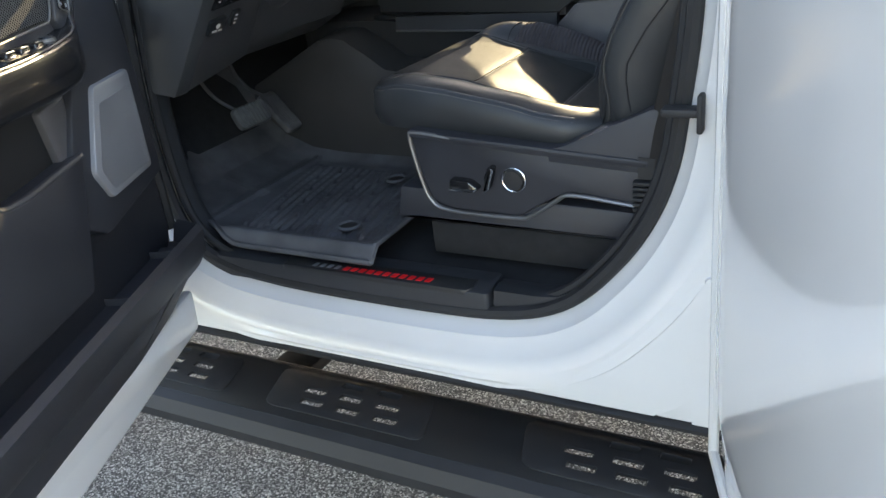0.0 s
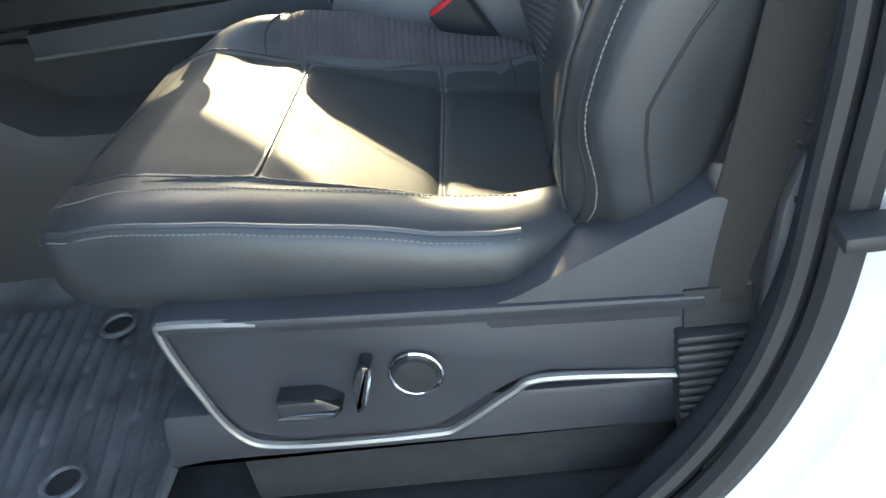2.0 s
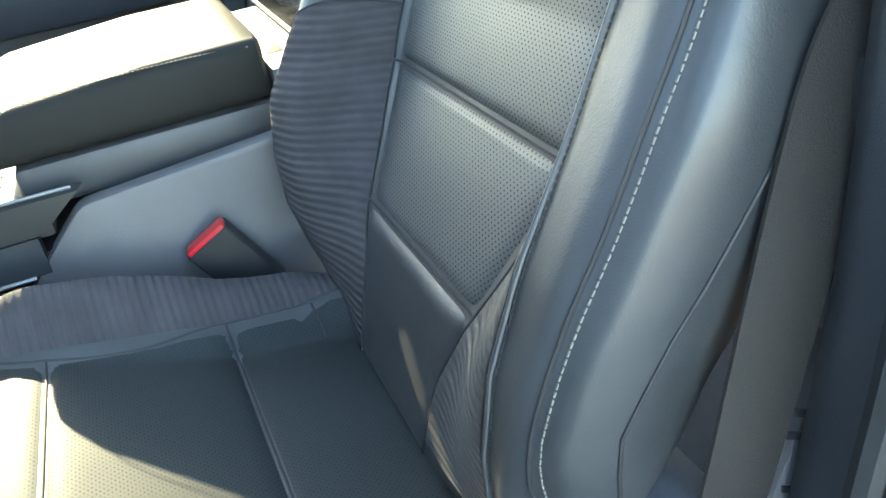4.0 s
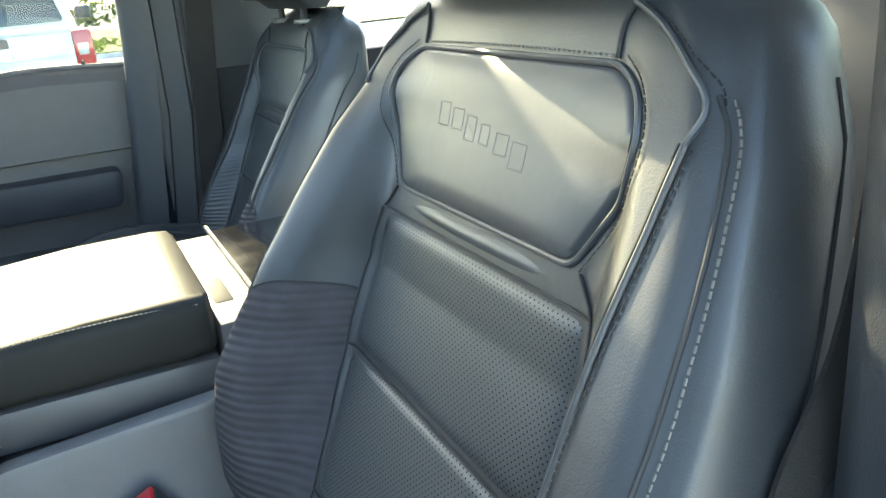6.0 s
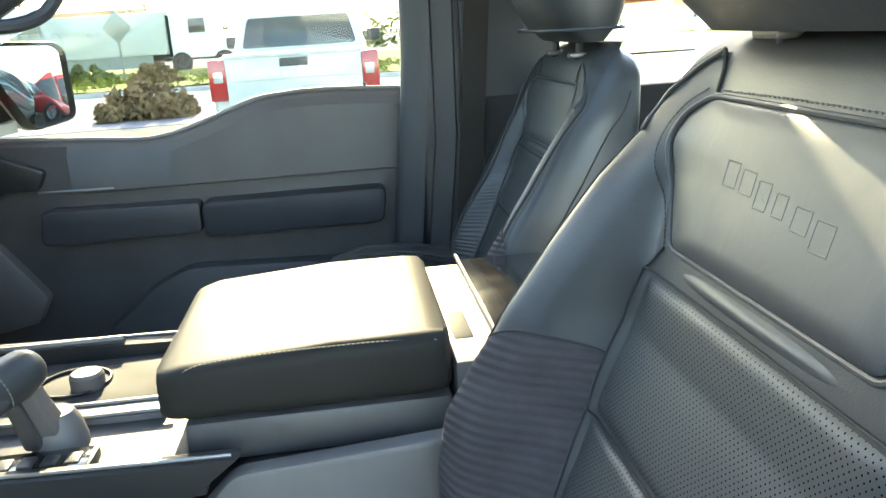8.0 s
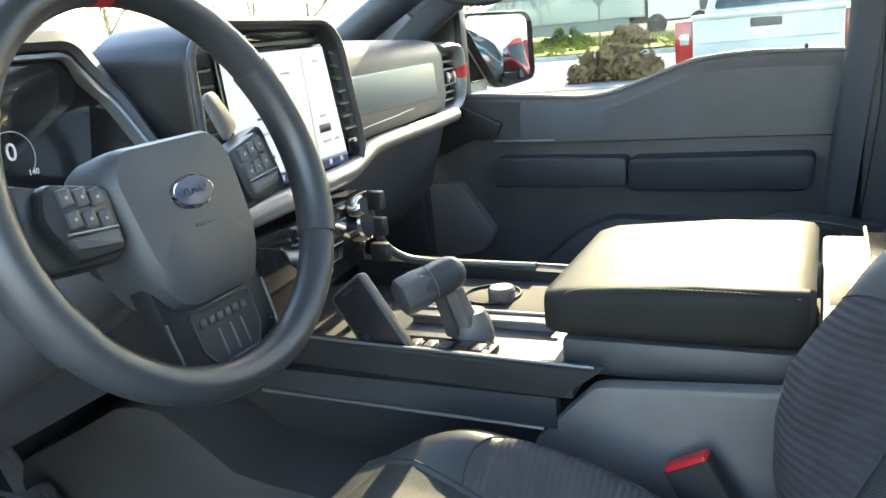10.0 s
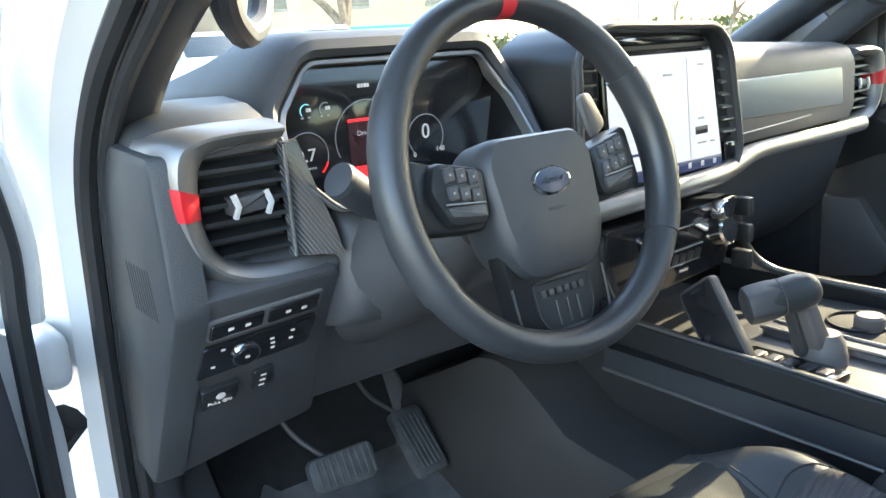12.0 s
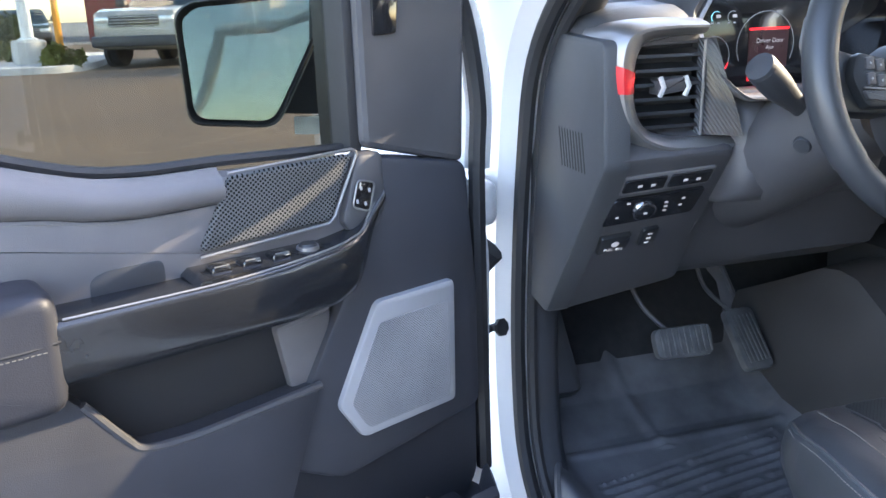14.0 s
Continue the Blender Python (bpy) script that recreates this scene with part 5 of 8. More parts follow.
part("badge_bar", tube(spline([W(0.013 * a, 0.0045 * b - 0.008, 0.0146) for a, b in ((-1, -0.4), (-0.7, 0.8), (-0.45, -0.6), (-0.1, 0.5), (0.2, -0.5), (0.5, 0.5), (0.75, -0.4), (1, 0.6))], 4), 0.0005, 5), ALLOYTRIM, badge, "wavy silver badge line")
for k, (w_, b_) in enumerate(((0.011, -0.035), (0.004, -0.046))):
    part("cover_mark", slab(rounded([(-w_, b_ - 0.0016), (w_, b_ - 0.0016), (w_, b_ + 0.0016), (-w_, b_ + 0.0016)], 0.0006), 0.006, 0.0102 - 0.0008 * k, W, 0.0003), PANEL_SAT, wheel, "small moulded mark")
WD = lambda a, b, h: W(a * 0.88, b * 0.88 - 0.014, h - 0.006)
for sgn in (-1, 1):
    o = rounded([(sgn * 0.078, 0.035), (sgn * 0.14, 0.05), (sgn * 0.152, 0.02), (sgn * 0.135, -0.02), (sgn * 0.085, -0.022)], 0.01)
    pod = part("switch_pad", slab(o, -0.03, 0.008, WD, 0.006), PANEL_SAT, wheel, "black steering wheel switch pad")
    for i in range(3):
        for j in range(2):
            cx, cy = sgn * (0.098 + i * 0.0145), 0.027 - j * 0.019 + i * 0.003
            part("button", slab(rounded([(cx - 0.006, cy - 0.0075), (cx + 0.006, cy - 0.0065), (cx + 0.006, cy + 0.0085), (cx - 0.006, cy + 0.0075)], 0.002), 0.007, 0.0115, WD, 0.0015), PLASTIC, pod)
            part("symbol", slab(rounded([(cx - 0.0014, cy - 0.001), (cx + 0.0014, cy - 0.001), (cx + 0.0014, cy + 0.0014), (cx - 0.0014, cy + 0.0014)], 0.0005), 0.0112, 0.0118, WD, 0.0003), INKGREY, pod)
    part("bar_key", slab(rounded([(sgn * 0.092, -0.016), (sgn * 0.135, -0.01), (sgn * 0.14, 0.001), (sgn * 0.09, -0.003)], 0.003), 0.007, 0.0115, WD, 0.0015), PLASTIC, pod)
    part("key_line", tube([WD(sgn * 0.09, -0.001, 0.011), WD(sgn * 0.14, 0.004, 0.011)], 0.0009, 6), SILVER, pod)
    sp = [(sgn * 0.07, 0.03), (sgn * 0.165, 0.06), (sgn * 0.17, -0.02), (sgn * 0.08, -0.03)]
    part("spoke", slab(rounded(sp, 0.015), -0.032, -0.004, WD, 0.006), PANEL_SAT, wheel)
    part("paddle", slab(rounded([(sgn * 0.13, 0.03), (sgn * 0.155, 0.045), (sgn * 0.14, 0.085), (sgn * 0.122, 0.08)], 0.01), -0.05, -0.044, W, 0.002), PLASTIC_MID, wheel, "grey shift paddle")
o = rounded([(-0.064, -0.045), (0.064, -0.045), (0.063, -0.12), (0.06, -0.163), (-0.06, -0.163), (-0.063, -0.12)], 0.008)
part("lower_spoke", slab(o, -0.034, -0.012, W, 0.006), SPOKEBLACK, wheel, "gloss black lower spoke")
o = rounded([(-0.038, -0.102), (0.038, -0.102), (0.037, -0.135), (0.026, -0.151), (-0.026, -0.151), (-0.037, -0.135)], 0.005)
part("spoke_recess", slab(o, -0.02, -0.0112, W, 0.001), DARKIN, wheel, "dark spoke opening")
part("spoke_rim", tube([W(p.x, p.y, -0.0112) for p in o], 0.0011, 8, True), PANEL_SAT, wheel)
for i in range(6):
    part("raised_bar", box(-0.0305 + i * 0.0103, -0.0235 + i * 0.0103, -0.1165, -0.1095, -0.012, -0.0098, 0.0006, m=WM), PANEL_SAT, wheel, "raised dark lettering bar")
for dx in (-0.013, 0.002, 0.016):
    part("spoke_rib", box(dx - 0.001, dx + 0.001, -0.146, -0.122, -0.0125, -0.0102, 0.0005, m=WM), ALLOYTRIM, wheel)
for sgn in (-1, 1):
    part("spoke_edge", tube(spline([W(sgn * 0.0615, -0.1, -0.0125), W(sgn * 0.061, -0.12, -0.0125), W(sgn * 0.0595, -0.14, -0.0125), W(sgn * 0.055, -0.155, -0.012)], 4), 0.0011, 8), ALLOYTRIM, wheel, "thin dull silver spoke edge")
# column and stalk
part("column_shroud", loft([[WC + Vector((dx, math.cos(k * math.tau / 20) * ry, dz + math.sin(k * math.tau / 20) * rz)) for k in range(20)] for dx, dz, ry, rz in ((-0.06, -0.03, 0.055, 0.05), (-0.12, -0.06, 0.07, 0.06), (-0.2, -0.1, 0.085, 0.075), (-0.32, -0.16, 0.09, 0.08))]), PLASTIC, wheel, "dark plastic column shroud")
part("column_cap", lathe([(0.001, 0.0022), (0.0095, 0.002), (0.0108, 0.0004), (0.0112, -0.004)], Matrix.Translation((-0.1385, 0.3305, 1.2478)) @ Vector((0.4, -0.79, -0.47)).to_track_quat("Z", "Y").to_matrix().to_4x4(), 24), TRIMDARK, wheel, "round column cap")
stalk = part("indicator_stalk", tube(spline([(-0.15, 0.34, 1.285), (-0.14, 0.3, 1.31), (-0.13, 0.262, 1.338)], 4), lambda t: lerp(0.011, 0.0175, smoothstep(0.2, 0.7, t)), 14), TRIMDARK, wheel, "black indicator stalk")
part("stalk_end", lathe([(0.0175, -0.006), (0.0165, 0.0), (0.001, 0.002)], look((-0.129, 0.258, 1.341), (-0.15, 0.34, 1.285)), 18), TRIMDARK, stalk)

# ---- dashboard ----
dash = thing("dashboard", "dark dashboard with silver trim and lit displays", "dashboard", (-0.5, YC, 1.0))


def DP(name, bm, material, parent=None, lab="", **k):
    return part(name, bm, material, parent or dash, lab, **k)


SK = lambda y: -0.075 * (y - 0.3)  # the dash runs slightly forward towards the passenger
prof = [(-1.02, 1.3), (-0.7, 1.385), (-0.42, 1.4), (-0.34, 1.395), (-0.31, 1.37), (-0.3, 1.25), (-0.31, 1.22), (-0.33, 1.15), (-0.45, 1.02), (-0.8, 1.0)]
prof_mid = [(-1.02, 1.3), (-0.7, 1.385), (-0.46, 1.4), (-0.42, 1.395), (-0.41, 1.37), (-0.41, 1.25), (-0.31, 1.22), (-0.33, 1.15), (-0.45, 1.02), (-0.8, 1.0)]
DP("dash_body", loft([[(x + SK(y), y, z) for x, z in p] for y, p in ((0.15, prof), (0.272, prof), (0.274, prof_mid), (0.644, prof_mid), (0.646, prof), (1.0, prof), (1.4, prof), (1.72, prof))]), SOFT, lab="dark soft-touch dash body")
# sloping pad at the driver's outer end
DP("end_pad", loft([[(x, y, z - dz - e * smoothstep(-0.4, -0.24, x)) for x, z in ((-0.75, 1.36), (-0.5, 1.408), (-0.36, 1.412), (-0.3, 1.405), (-0.275, 1.396), (-0.262, 1.386), (-0.262, 1.37), (-0.3, 1.35), (-0.75, 1.3))] for y, dz, e in ((0.135, 0.03, 0), (0.142, 0.016, 0), (0.16, 0.007, 0), (0.2, 0.0, 0), (0.255, -0.002, 0), (0.268, 0.012, 0))]), SOFT, lab="soft dash pad over the side vent", angle=50)
# end cap with its small grille
cap = DP("end_cap", slab(rounded([(-0.235, 1.37), (-0.225, 1.22), (-0.4, 0.975), (-0.47, 0.985), (-0.46, 1.2), (-0.38, 1.38)], 0.012), 0.0, 0.035, lambda a, b, h: (a, 0.16 - h, b), 0.007), SOFT, lab="dark grey dash end cap")
for i in range(9):
    x = -0.35 + i * 0.0085
    DP("grille_slat", box(-0.0022, 0.0022, 0.1235, 0.1265, -0.026, 0.026, 0.0008, m=Matrix.Translation((x, 0.0012, 1.232)) @ pose(0, 0, 0, 0, -13, 0)), DARKIN, cap)
# silver surround of the side vent


VO = [(0.26, 1.392), (0.2, 1.393), (0.152, 1.388), (0.134, 1.372), (0.131, 1.33), (0.138, 1.29), (0.152, 1.262), (0.182, 1.237), (0.23, 1.225), (0.322, 1.226)]
VI = [(0.26, 1.372), (0.21, 1.371), (0.187, 1.366), (0.175, 1.35), (0.171, 1.32), (0.173, 1.295), (0.181, 1.273), (0.198, 1.259), (0.235, 1.251), (0.322, 1.252)]


def vent_module(my, sk):
    """Slatted vent in a silver hook-shaped surround; my places y, sk shifts it forward."""
    to = lambda a, b, h: (-0.238 + h + sk, my(a), b)
    so, si = spline([(a, c, 0) for a, c in VO], 6), spline([(a, c, 0) for a, c in VI], 6)

    def section(i, up):
        a, b = so[i], si[i]
        f = lambda t: (lerp(a.x, b.x, t), lerp(a.y, b.y, t))
        return [to(*f(t), h + up) for t, h in ((-0.04, -0.07), (0.0, -0.028), (0.06, -0.012), (0.3, 0.006), (0.42, 0.011), (0.55, 0.011), (0.86, 0.003), (0.97, -0.004), (1.0, -0.012), (1.02, -0.05))]
    sur = DP("vent_surround", loft([section(i, 0) for i in range(len(so))]), SILVER, lab="satin silver vent surround")
    DP("accent", loft([section(i, 0.0022) for i in range(22, 28)]), RED, sur, "red accent clip on the surround")
    for k in range(5):
        DP("accent_mark", box(0, 0.001, my(0.1395 + (k % 2) * 0.006), my(0.1415 + (k % 2) * 0.006), 1.311 + k * 0.005, 1.3125 + k * 0.005, m=Matrix.Translation((-0.2355 + sk + 0.001 * (k % 2), 0, 0))), GLYPH, sur)
    v = DP("vent_box", loft([[to(p.x, p.y, h) for p in rounded([(0.172, 1.368), (0.262, 1.37), (0.264, 1.252), (0.19, 1.252), (0.172, 1.275)], 0.012)] for h in (-0.06, -0.028)]), DARKIN, lab="dark vent throat")
    for k in range(6):
        z = 1.268 + k * 0.017
        DP("slat", loft([[to(a, z + dz, h) for h, dz in ((-0.035, 0.006), (-0.008, -0.002), (-0.007, -0.006), (-0.035, 0.002))] for a in (0.174 + (0.012 if k == 0 else 0), 0.262)]), PANEL_SAT, v, "black vent slat")
    DP("vent_tab", slab(rounded([(0.2, 1.303), (0.237, 1.307), (0.237, 1.325), (0.2, 1.321)], 0.003), -0.02, 0.004, to, 0.004), PLASTIC, v)
    for a in (0.202, 0.236):
        DP("tab_edge", tube([to(a, 1.302, 0.002), to(a + 0.003, 1.313, 0.006), to(a, 1.325, 0.002)], 0.0034, 6), TABALLOY, v, "bright vent tab cheek")
    DP("vent_upper", slab(rounded([(0.178, 1.378), (0.262, 1.38), (0.262, 1.362), (0.178, 1.36)], 0.004), -0.06, -0.012, to, 0.004), PLASTIC)


vent_module(lambda a: a, 0.0)
vent_module(lambda a: 2 * YC - a, -0.115)
# carbon-look panel beside the vent
DP("carbon_panel", loft([[(-0.25, 0.26, z), (-0.24, 0.264, z), (lerp(-0.205, -0.24, t), lerp(0.3, 0.278, t), z), (-0.27, lerp(0.32, 0.29, t), z)] for z, t in ((1.252, 0.0), (1.28, 0.2), (1.32, 0.6), (1.368, 1.0))]), CARBON, lab="carbon weave trim panel")
DP("carbon_edge", tube([(-0.238, 0.262, 1.252), (-0.236, 0.2605, 1.3), (-0.238, 0.262, 1.366)], 0.002, 6), SILVER)

# instrument cluster under its hood
clu = DP("cluster_box", slab(rounded([(0.27, 1.265), (0.62, 1.265), (0.62, 1.39), (0.6, 1.445), (0.32, 1.447), (0.27, 1.385)], 0.015), -0.355, -0.337, lambda a, b, h: (h, a, b), 0.003), PIANO, lab="dark instrument display")
KX = -0.3355


def ring_arc(cy, cz, r, a0, a1, material, w=0.0012, parent=None):
    n = 24
    return DP("dial_arc", tube([(KX, cy + r * math.cos(radians(lerp(a0, a1, i / n))), cz + 0.02 + r * math.sin(radians(lerp(a0, a1, i / n)))) for i in range(n + 1)], w, 5), material, clu)


def glyphs(cy, cz, n, w, h, material, gap=0.3):
    for i in range(n):
        y0 = cy - n * w / 2 + i * w
        DP("display_bar", box(KX - 0.001, KX + 0.0006, y0, y0 + w * (1 - gap), cz + 0.02 - h / 2, cz + 0.02 + h / 2), material, clu)


def letters(text, size, m, material, parent, name, to_dash=True):
    """Raised characters in the built-in font."""
    cu = bpy.data.curves.new(name, "FONT")
    cu.body, cu.size, cu.extrude = text, size, 0.0004
    cu.align_x, cu.align_y = "CENTER", "CENTER"
    ob = bpy.data.objects.new(name, cu)
    scene.collection.objects.link(ob)
    bpy.context.view_layer.update()
    me = bpy.data.meshes.new_from_object(ob.evaluated_get(bpy.context.evaluated_depsgraph_get()))
    bpy.data.objects.remove(ob)
    bpy.data.curves.remove(cu)
    b = bmesh.new()
    b.from_mesh(me)
    bpy.data.meshes.remove(me)
    b.transform(m)
    return DP(name, b, material, parent, smooth=False) if to_dash else part(name, b, material, parent, smooth=False)


CZ = 0.02
FACE = lambda y, z, x=KX: Matrix(((0, 0, 1, x), (1, 0, 0, y), (0, 1, 0, z + CZ), (0, 0, 0, 1)))
ring_arc(0.337, 1.318, 0.027, -30, 215, INKGREY, 0.0005)
ring_arc(0.337, 1.318, 0.027, -50, -20, GLYPHRED, 0.0008)
letters("0.7", 0.021, FACE(0.335, 1.318), GLYPH, clu, "reading")
glyphs(0.337, 1.3035, 6, 0.0035, 0.002, INKGREY)
ring_arc(0.42, 1.33, 0.045, -25, 205, INKGREY, 0.0005)
glyphs(0.425, 1.352, 1, 0.062, 0.003, GLYPHRED, 0)
DP("display_field", box(KX - 0.001, KX + 0.0002, 0.394, 0.456, 1.32, 1.37), mat("dim_red_display", (0.022, 0.006, 0.01), 0.3, vary=0.3, vscale=60, emit=0.05), clu)
letters("Driver Door", 0.0085, FACE(0.427, 1.336), GLYPH, clu, "word")
letters("Ajar", 0.0075, FACE(0.427, 1.327), GLYPH, clu, "word")
letters("OK", 0.009, FACE(0.44, 1.29, KX + 0.0008), GLYPH, clu, "word")
glyphs(0.425, 1.29, 1, 0.06, 0.014, GLYPHRED, 0)
ring_arc(0.505, 1.322, 0.027, -40, 220, INKGREY, 0.0005)
letters("0", 0.026, FACE(0.505, 1.327), GLYPH, clu, "reading")
letters("0", 0.009, FACE(0.486, 1.3), GLYPH, clu, "dial_figure")
letters("140", 0.009, FACE(0.526, 1.303), GLYPH, clu, "dial_figure")
for cy in (0.341, 0.366):
    ring_arc(cy, 1.369, 0.0075, 60, 220, GLYPHCYAN if cy < 0.35 else INKGREY, 0.0006)
    glyphs(cy + 0.0035, 1.37, 2, 0.0034, 0.004, GLYPH)
    glyphs(cy + 0.002, 1.3615, 2, 0.009, 0.002, INKGREY, 0.7)
glyphs(0.42, 1.3915, 4, 0.0042, 0.0045, GLYPH)

# bezel
bz = rounded([(0.276, 1.335), (0.302, 1.298), (0.6, 1.285), (0.622, 1.385), (0.592, 1.438), (0.345, 1.44), (0.293, 1.382)], 0.012)
bx_ = lambda z: lerp(-0.2, -0.325, smoothstep(1.27, 1.43, z))  # the bezel leans forward at its top
DP("cluster_tunnel", loft([[(-0.34, p.x, p.y) for p in shrink(bz, 0.004)], [(bx_(p.y) - 0.004, p.x, p.y) for p in shrink(bz, 0.001)]], cap=False), PIANO)
DP("cluster_bezel", loft([[(bx_(p.y) + h, p.x, p.y) for p in shrink(bz, o)] for h, o in ((-0.02, 0.003), (-0.002, 0.002), (0.001, 0.0), (0.0, -0.004), (-0.01, -0.006))], cap=False), SILVER, lab="thin silver cluster bezel")


def hood_skin(off, dx, back=None):
    ring = []
    for o, p in zip(bz, shrink(bz, -off)):
        p = o.lerp(p, max(0.12, smoothstep(1.33, 1.4, o.y)))
        x = bx_(p.y) + dx if back is None else back
        z = p.y if back is None else min(p.y, 1.41)
        ring.append((x, p.x, max(1.245, z)))
    return ring


DP("cluster_hood", loft([hood_skin(0.005, -0.012), hood_skin(0.008, 0.0), hood_skin(0.016, 0.006), hood_skin(0.027, 0.002), hood_skin(0.034, -0.012), hood_skin(0.038, -0.05), hood_skin(0.04, -0.14), hood_skin(0.03, 0, -0.75)], cap=False), SOFT, lab="soft black instrument hood")

# switch panel left of the column
A0, A1 = Vector((-0.226, 1.225)), Vector((-0.402, 0.978))
PD = (A1 - A0).normalized()
PN = Vector((-PD.y, PD.x))
if PN.x < 0:
    PN = -PN
PL = (A1 - A0).length
SP = lambda a, b, h: (A0.x + PD.x * b + PN.x * h, a, A0.y + PD.y * b + PN.y * h)  # a: y, b: down the panel
lp = DP("switch_panel", slab(rounded([(0.142, -0.005), (0.302, -0.012), (0.325, 0.26), (0.14, PL + 0.008)], 0.012), -0.05, 0.0, SP, 0.006), PLASTIC, lab="dark grey switch panel")
DP("switch_recess", slab(rounded([(0.158, 0.022), (0.287, 0.014), (0.285, 0.045), (0.162, 0.055)], 0.006), -0.01, 0.003, SP, 0.002), PLASTIC_MID, lp)
for k in range(2):
    y0 = 0.163 + k * 0.062
    key = DP("rocker_key", slab(rounded([(y0, 0.026 - k * 0.004), (y0 + 0.056, 0.022 - k * 0.004), (y0 + 0.056, 0.043 - k * 0.004), (y0, 0.048 - k * 0.004)], 0.003), 0.0, 0.006, SP, 0.002), PIANO, lp, "gloss black rocker key")
    for j in range(2):
        DP("symbol", slab(rounded([(y0 + 0.018 + j * 0.018, 0.033 - k * 0.004), (y0 + 0.024 + j * 0.018, 0.033 - k * 0.004), (y0 + 0.024 + j * 0.018, 0.037 - k * 0.004), (y0 + 0.018 + j * 0.018, 0.038 - k * 0.004)], 0.001), 0.0055, 0.0064, SP, 0.0002), GLYPH, key)
lsw = DP("light_switch", slab(rounded([(0.158, 0.062), (0.285, 0.052), (0.282, 0.098), (0.155, 0.112)], 0.006), -0.005, 0.005, SP, 0.002), PIANO, lp, "gloss black headlamp switch plate")
kb = Matrix(((0, PD.x, PN.x, SP(0.206, 0.083, 0)[0]), (1, 0, 0, 0.206), (0, PD.y, PN.y, SP(0.206, 0.083, 0)[2]), (0, 0, 0, 1)))
DP("knob", lathe([(0.001, 0.011), (0.013, 0.011), (0.0145, 0.0095), (0.015, 0.004)], kb, 28), PIANO, lsw, "round headlamp knob")
DP("knob_ring", lathe([(0.0145, 0.0098), (0.0158, 0.0095), (0.0165, 0.004), (0.015, 0.003)], kb, 28), CHROME, lsw, "chrome knob ring")
for y0, b0 in ((0.206, 0.083), (0.172, 0.094), (0.18, 0.068), (0.235, 0.072), (0.237, 0.08), (0.238, 0.088), (0.258, 0.067), (0.258, 0.08)):
    h = 0.0116 if (y0, b0) == (0.206, 0.083) else 0.0052
    DP("symbol", slab(rounded([(y0 - 0.0024, b0 - 0.0016), (y0 + 0.0024, b0 - 0.0016), (y0 + 0.0024, b0 + 0.0016), (y0 - 0.0024, b0 + 0.0016)], 0.0006), h - 0.001, h + 0.0003, SP, 0.0002), GLYPH, lsw)
pk = DP("park_brake", slab(rounded([(0.163, 0.136), (0.207, 0.131), (0.206, 0.165), (0.166, 0.172)], 0.004), -0.005, 0.007, SP, 0.003), PANEL_SAT, lp, "black parking brake switch")
DP("symbol", lathe([(0.0055, 0.0), (0.0055, 0.0005), (0.004, 0.0005)], Matrix(((0, PD.x, PN.x, SP(0.186, 0.148, 0.007)[0]), (1, 0, 0, 0.186), (0, PD.y, PN.y, SP(0.186, 0.148, 0.007)[2]), (0, 0, 0, 1))), 16), GLYPH, pk)
PM = Matrix(((0, -PD.x, PN.x, SP(0.186, 0.159, 0.0075)[0]), (1, 0, 0, 0.186), (0, -PD.y, PN.y, SP(0.186, 0.159, 0.0075)[2]), (0, 0, 0, 1)))
letters("PULL ON", 0.0068, PM, GLYPH, pk, "word")
hs = DP("adjust_switch", slab(rounded([(0.222, 0.127), (0.246, 0.124), (0.247, 0.158), (0.224, 0.161)], 0.004), -0.005, 0.006, SP, 0.002), PANEL_SAT, lp)
for b0 in (0.133, 0.142, 0.151):
    DP("symbol", slab(rounded([(0.231, b0), (0.238, b0), (0.238, b0 + 0.003), (0.231, b0 + 0.003)], 0.0008), 0.005, 0.0065, SP, 0.0002), GLYPH, hs)
# silver sill under the vent and knee panels
DP("knee_panel", loft([[(-0.245 - 0.02 * s, y, 1.235), (-0.25 - 0.03 * s, y, 1.2), (-0.3 - 0.02 * s, y, 1.12), (-0.36, y, 1.04), (-0.44, y, 1.0), (-0.5, y, 1.03), (-0.45, y, 1.22)] for y, s in ((0.304, 0), (0.33, 0.6), (0.42, 1), (0.55, 1), (0.66, 0.8))]), PLASTIC, lab="dark grey knee panel")
cs_pro = [(-0.235, 1.3), (-0.215, 1.275), (-0.206, 1.24), (-0.206, 1.2), (-0.212, 1.178), (-0.228, 1.163), (-0.26, 1.155), (-0.3, 1.155), (-0.3, 1.3)]
col = DP("column_surround", loft([[(x - e, y, z) for x, z in cs_pro] for y, e in ((0.303, 0.03), (0.306, 0.018), (0.314, 0.008), (0.326, 0.002), (0.35, 0.0), (0.45, 0.0), (0.5, 0.006), (0.53, 0.02))]), PLASTIC, lab="dark grey column surround", angle=60)
CC = Matrix(((0, 0, 1, -0.206), (1, 0, 0, 0.392), (0, 1, 0, 1.228), (0, 0, 0, 1)))
DP("round_cover", lathe([(0.001, 0.002), (0.012, 0.002), (0.0135, 0.0012), (0.0138, -0.002)], CC, 28), PLASTIC_MID, col, "round grey cover")
DP("cover_rim", lathe([(0.0145, -0.001), (0.0145, 0.0016), (0.0165, 0.0016), (0.0172, -0.001)], CC, 28), TRIMDARK, col)

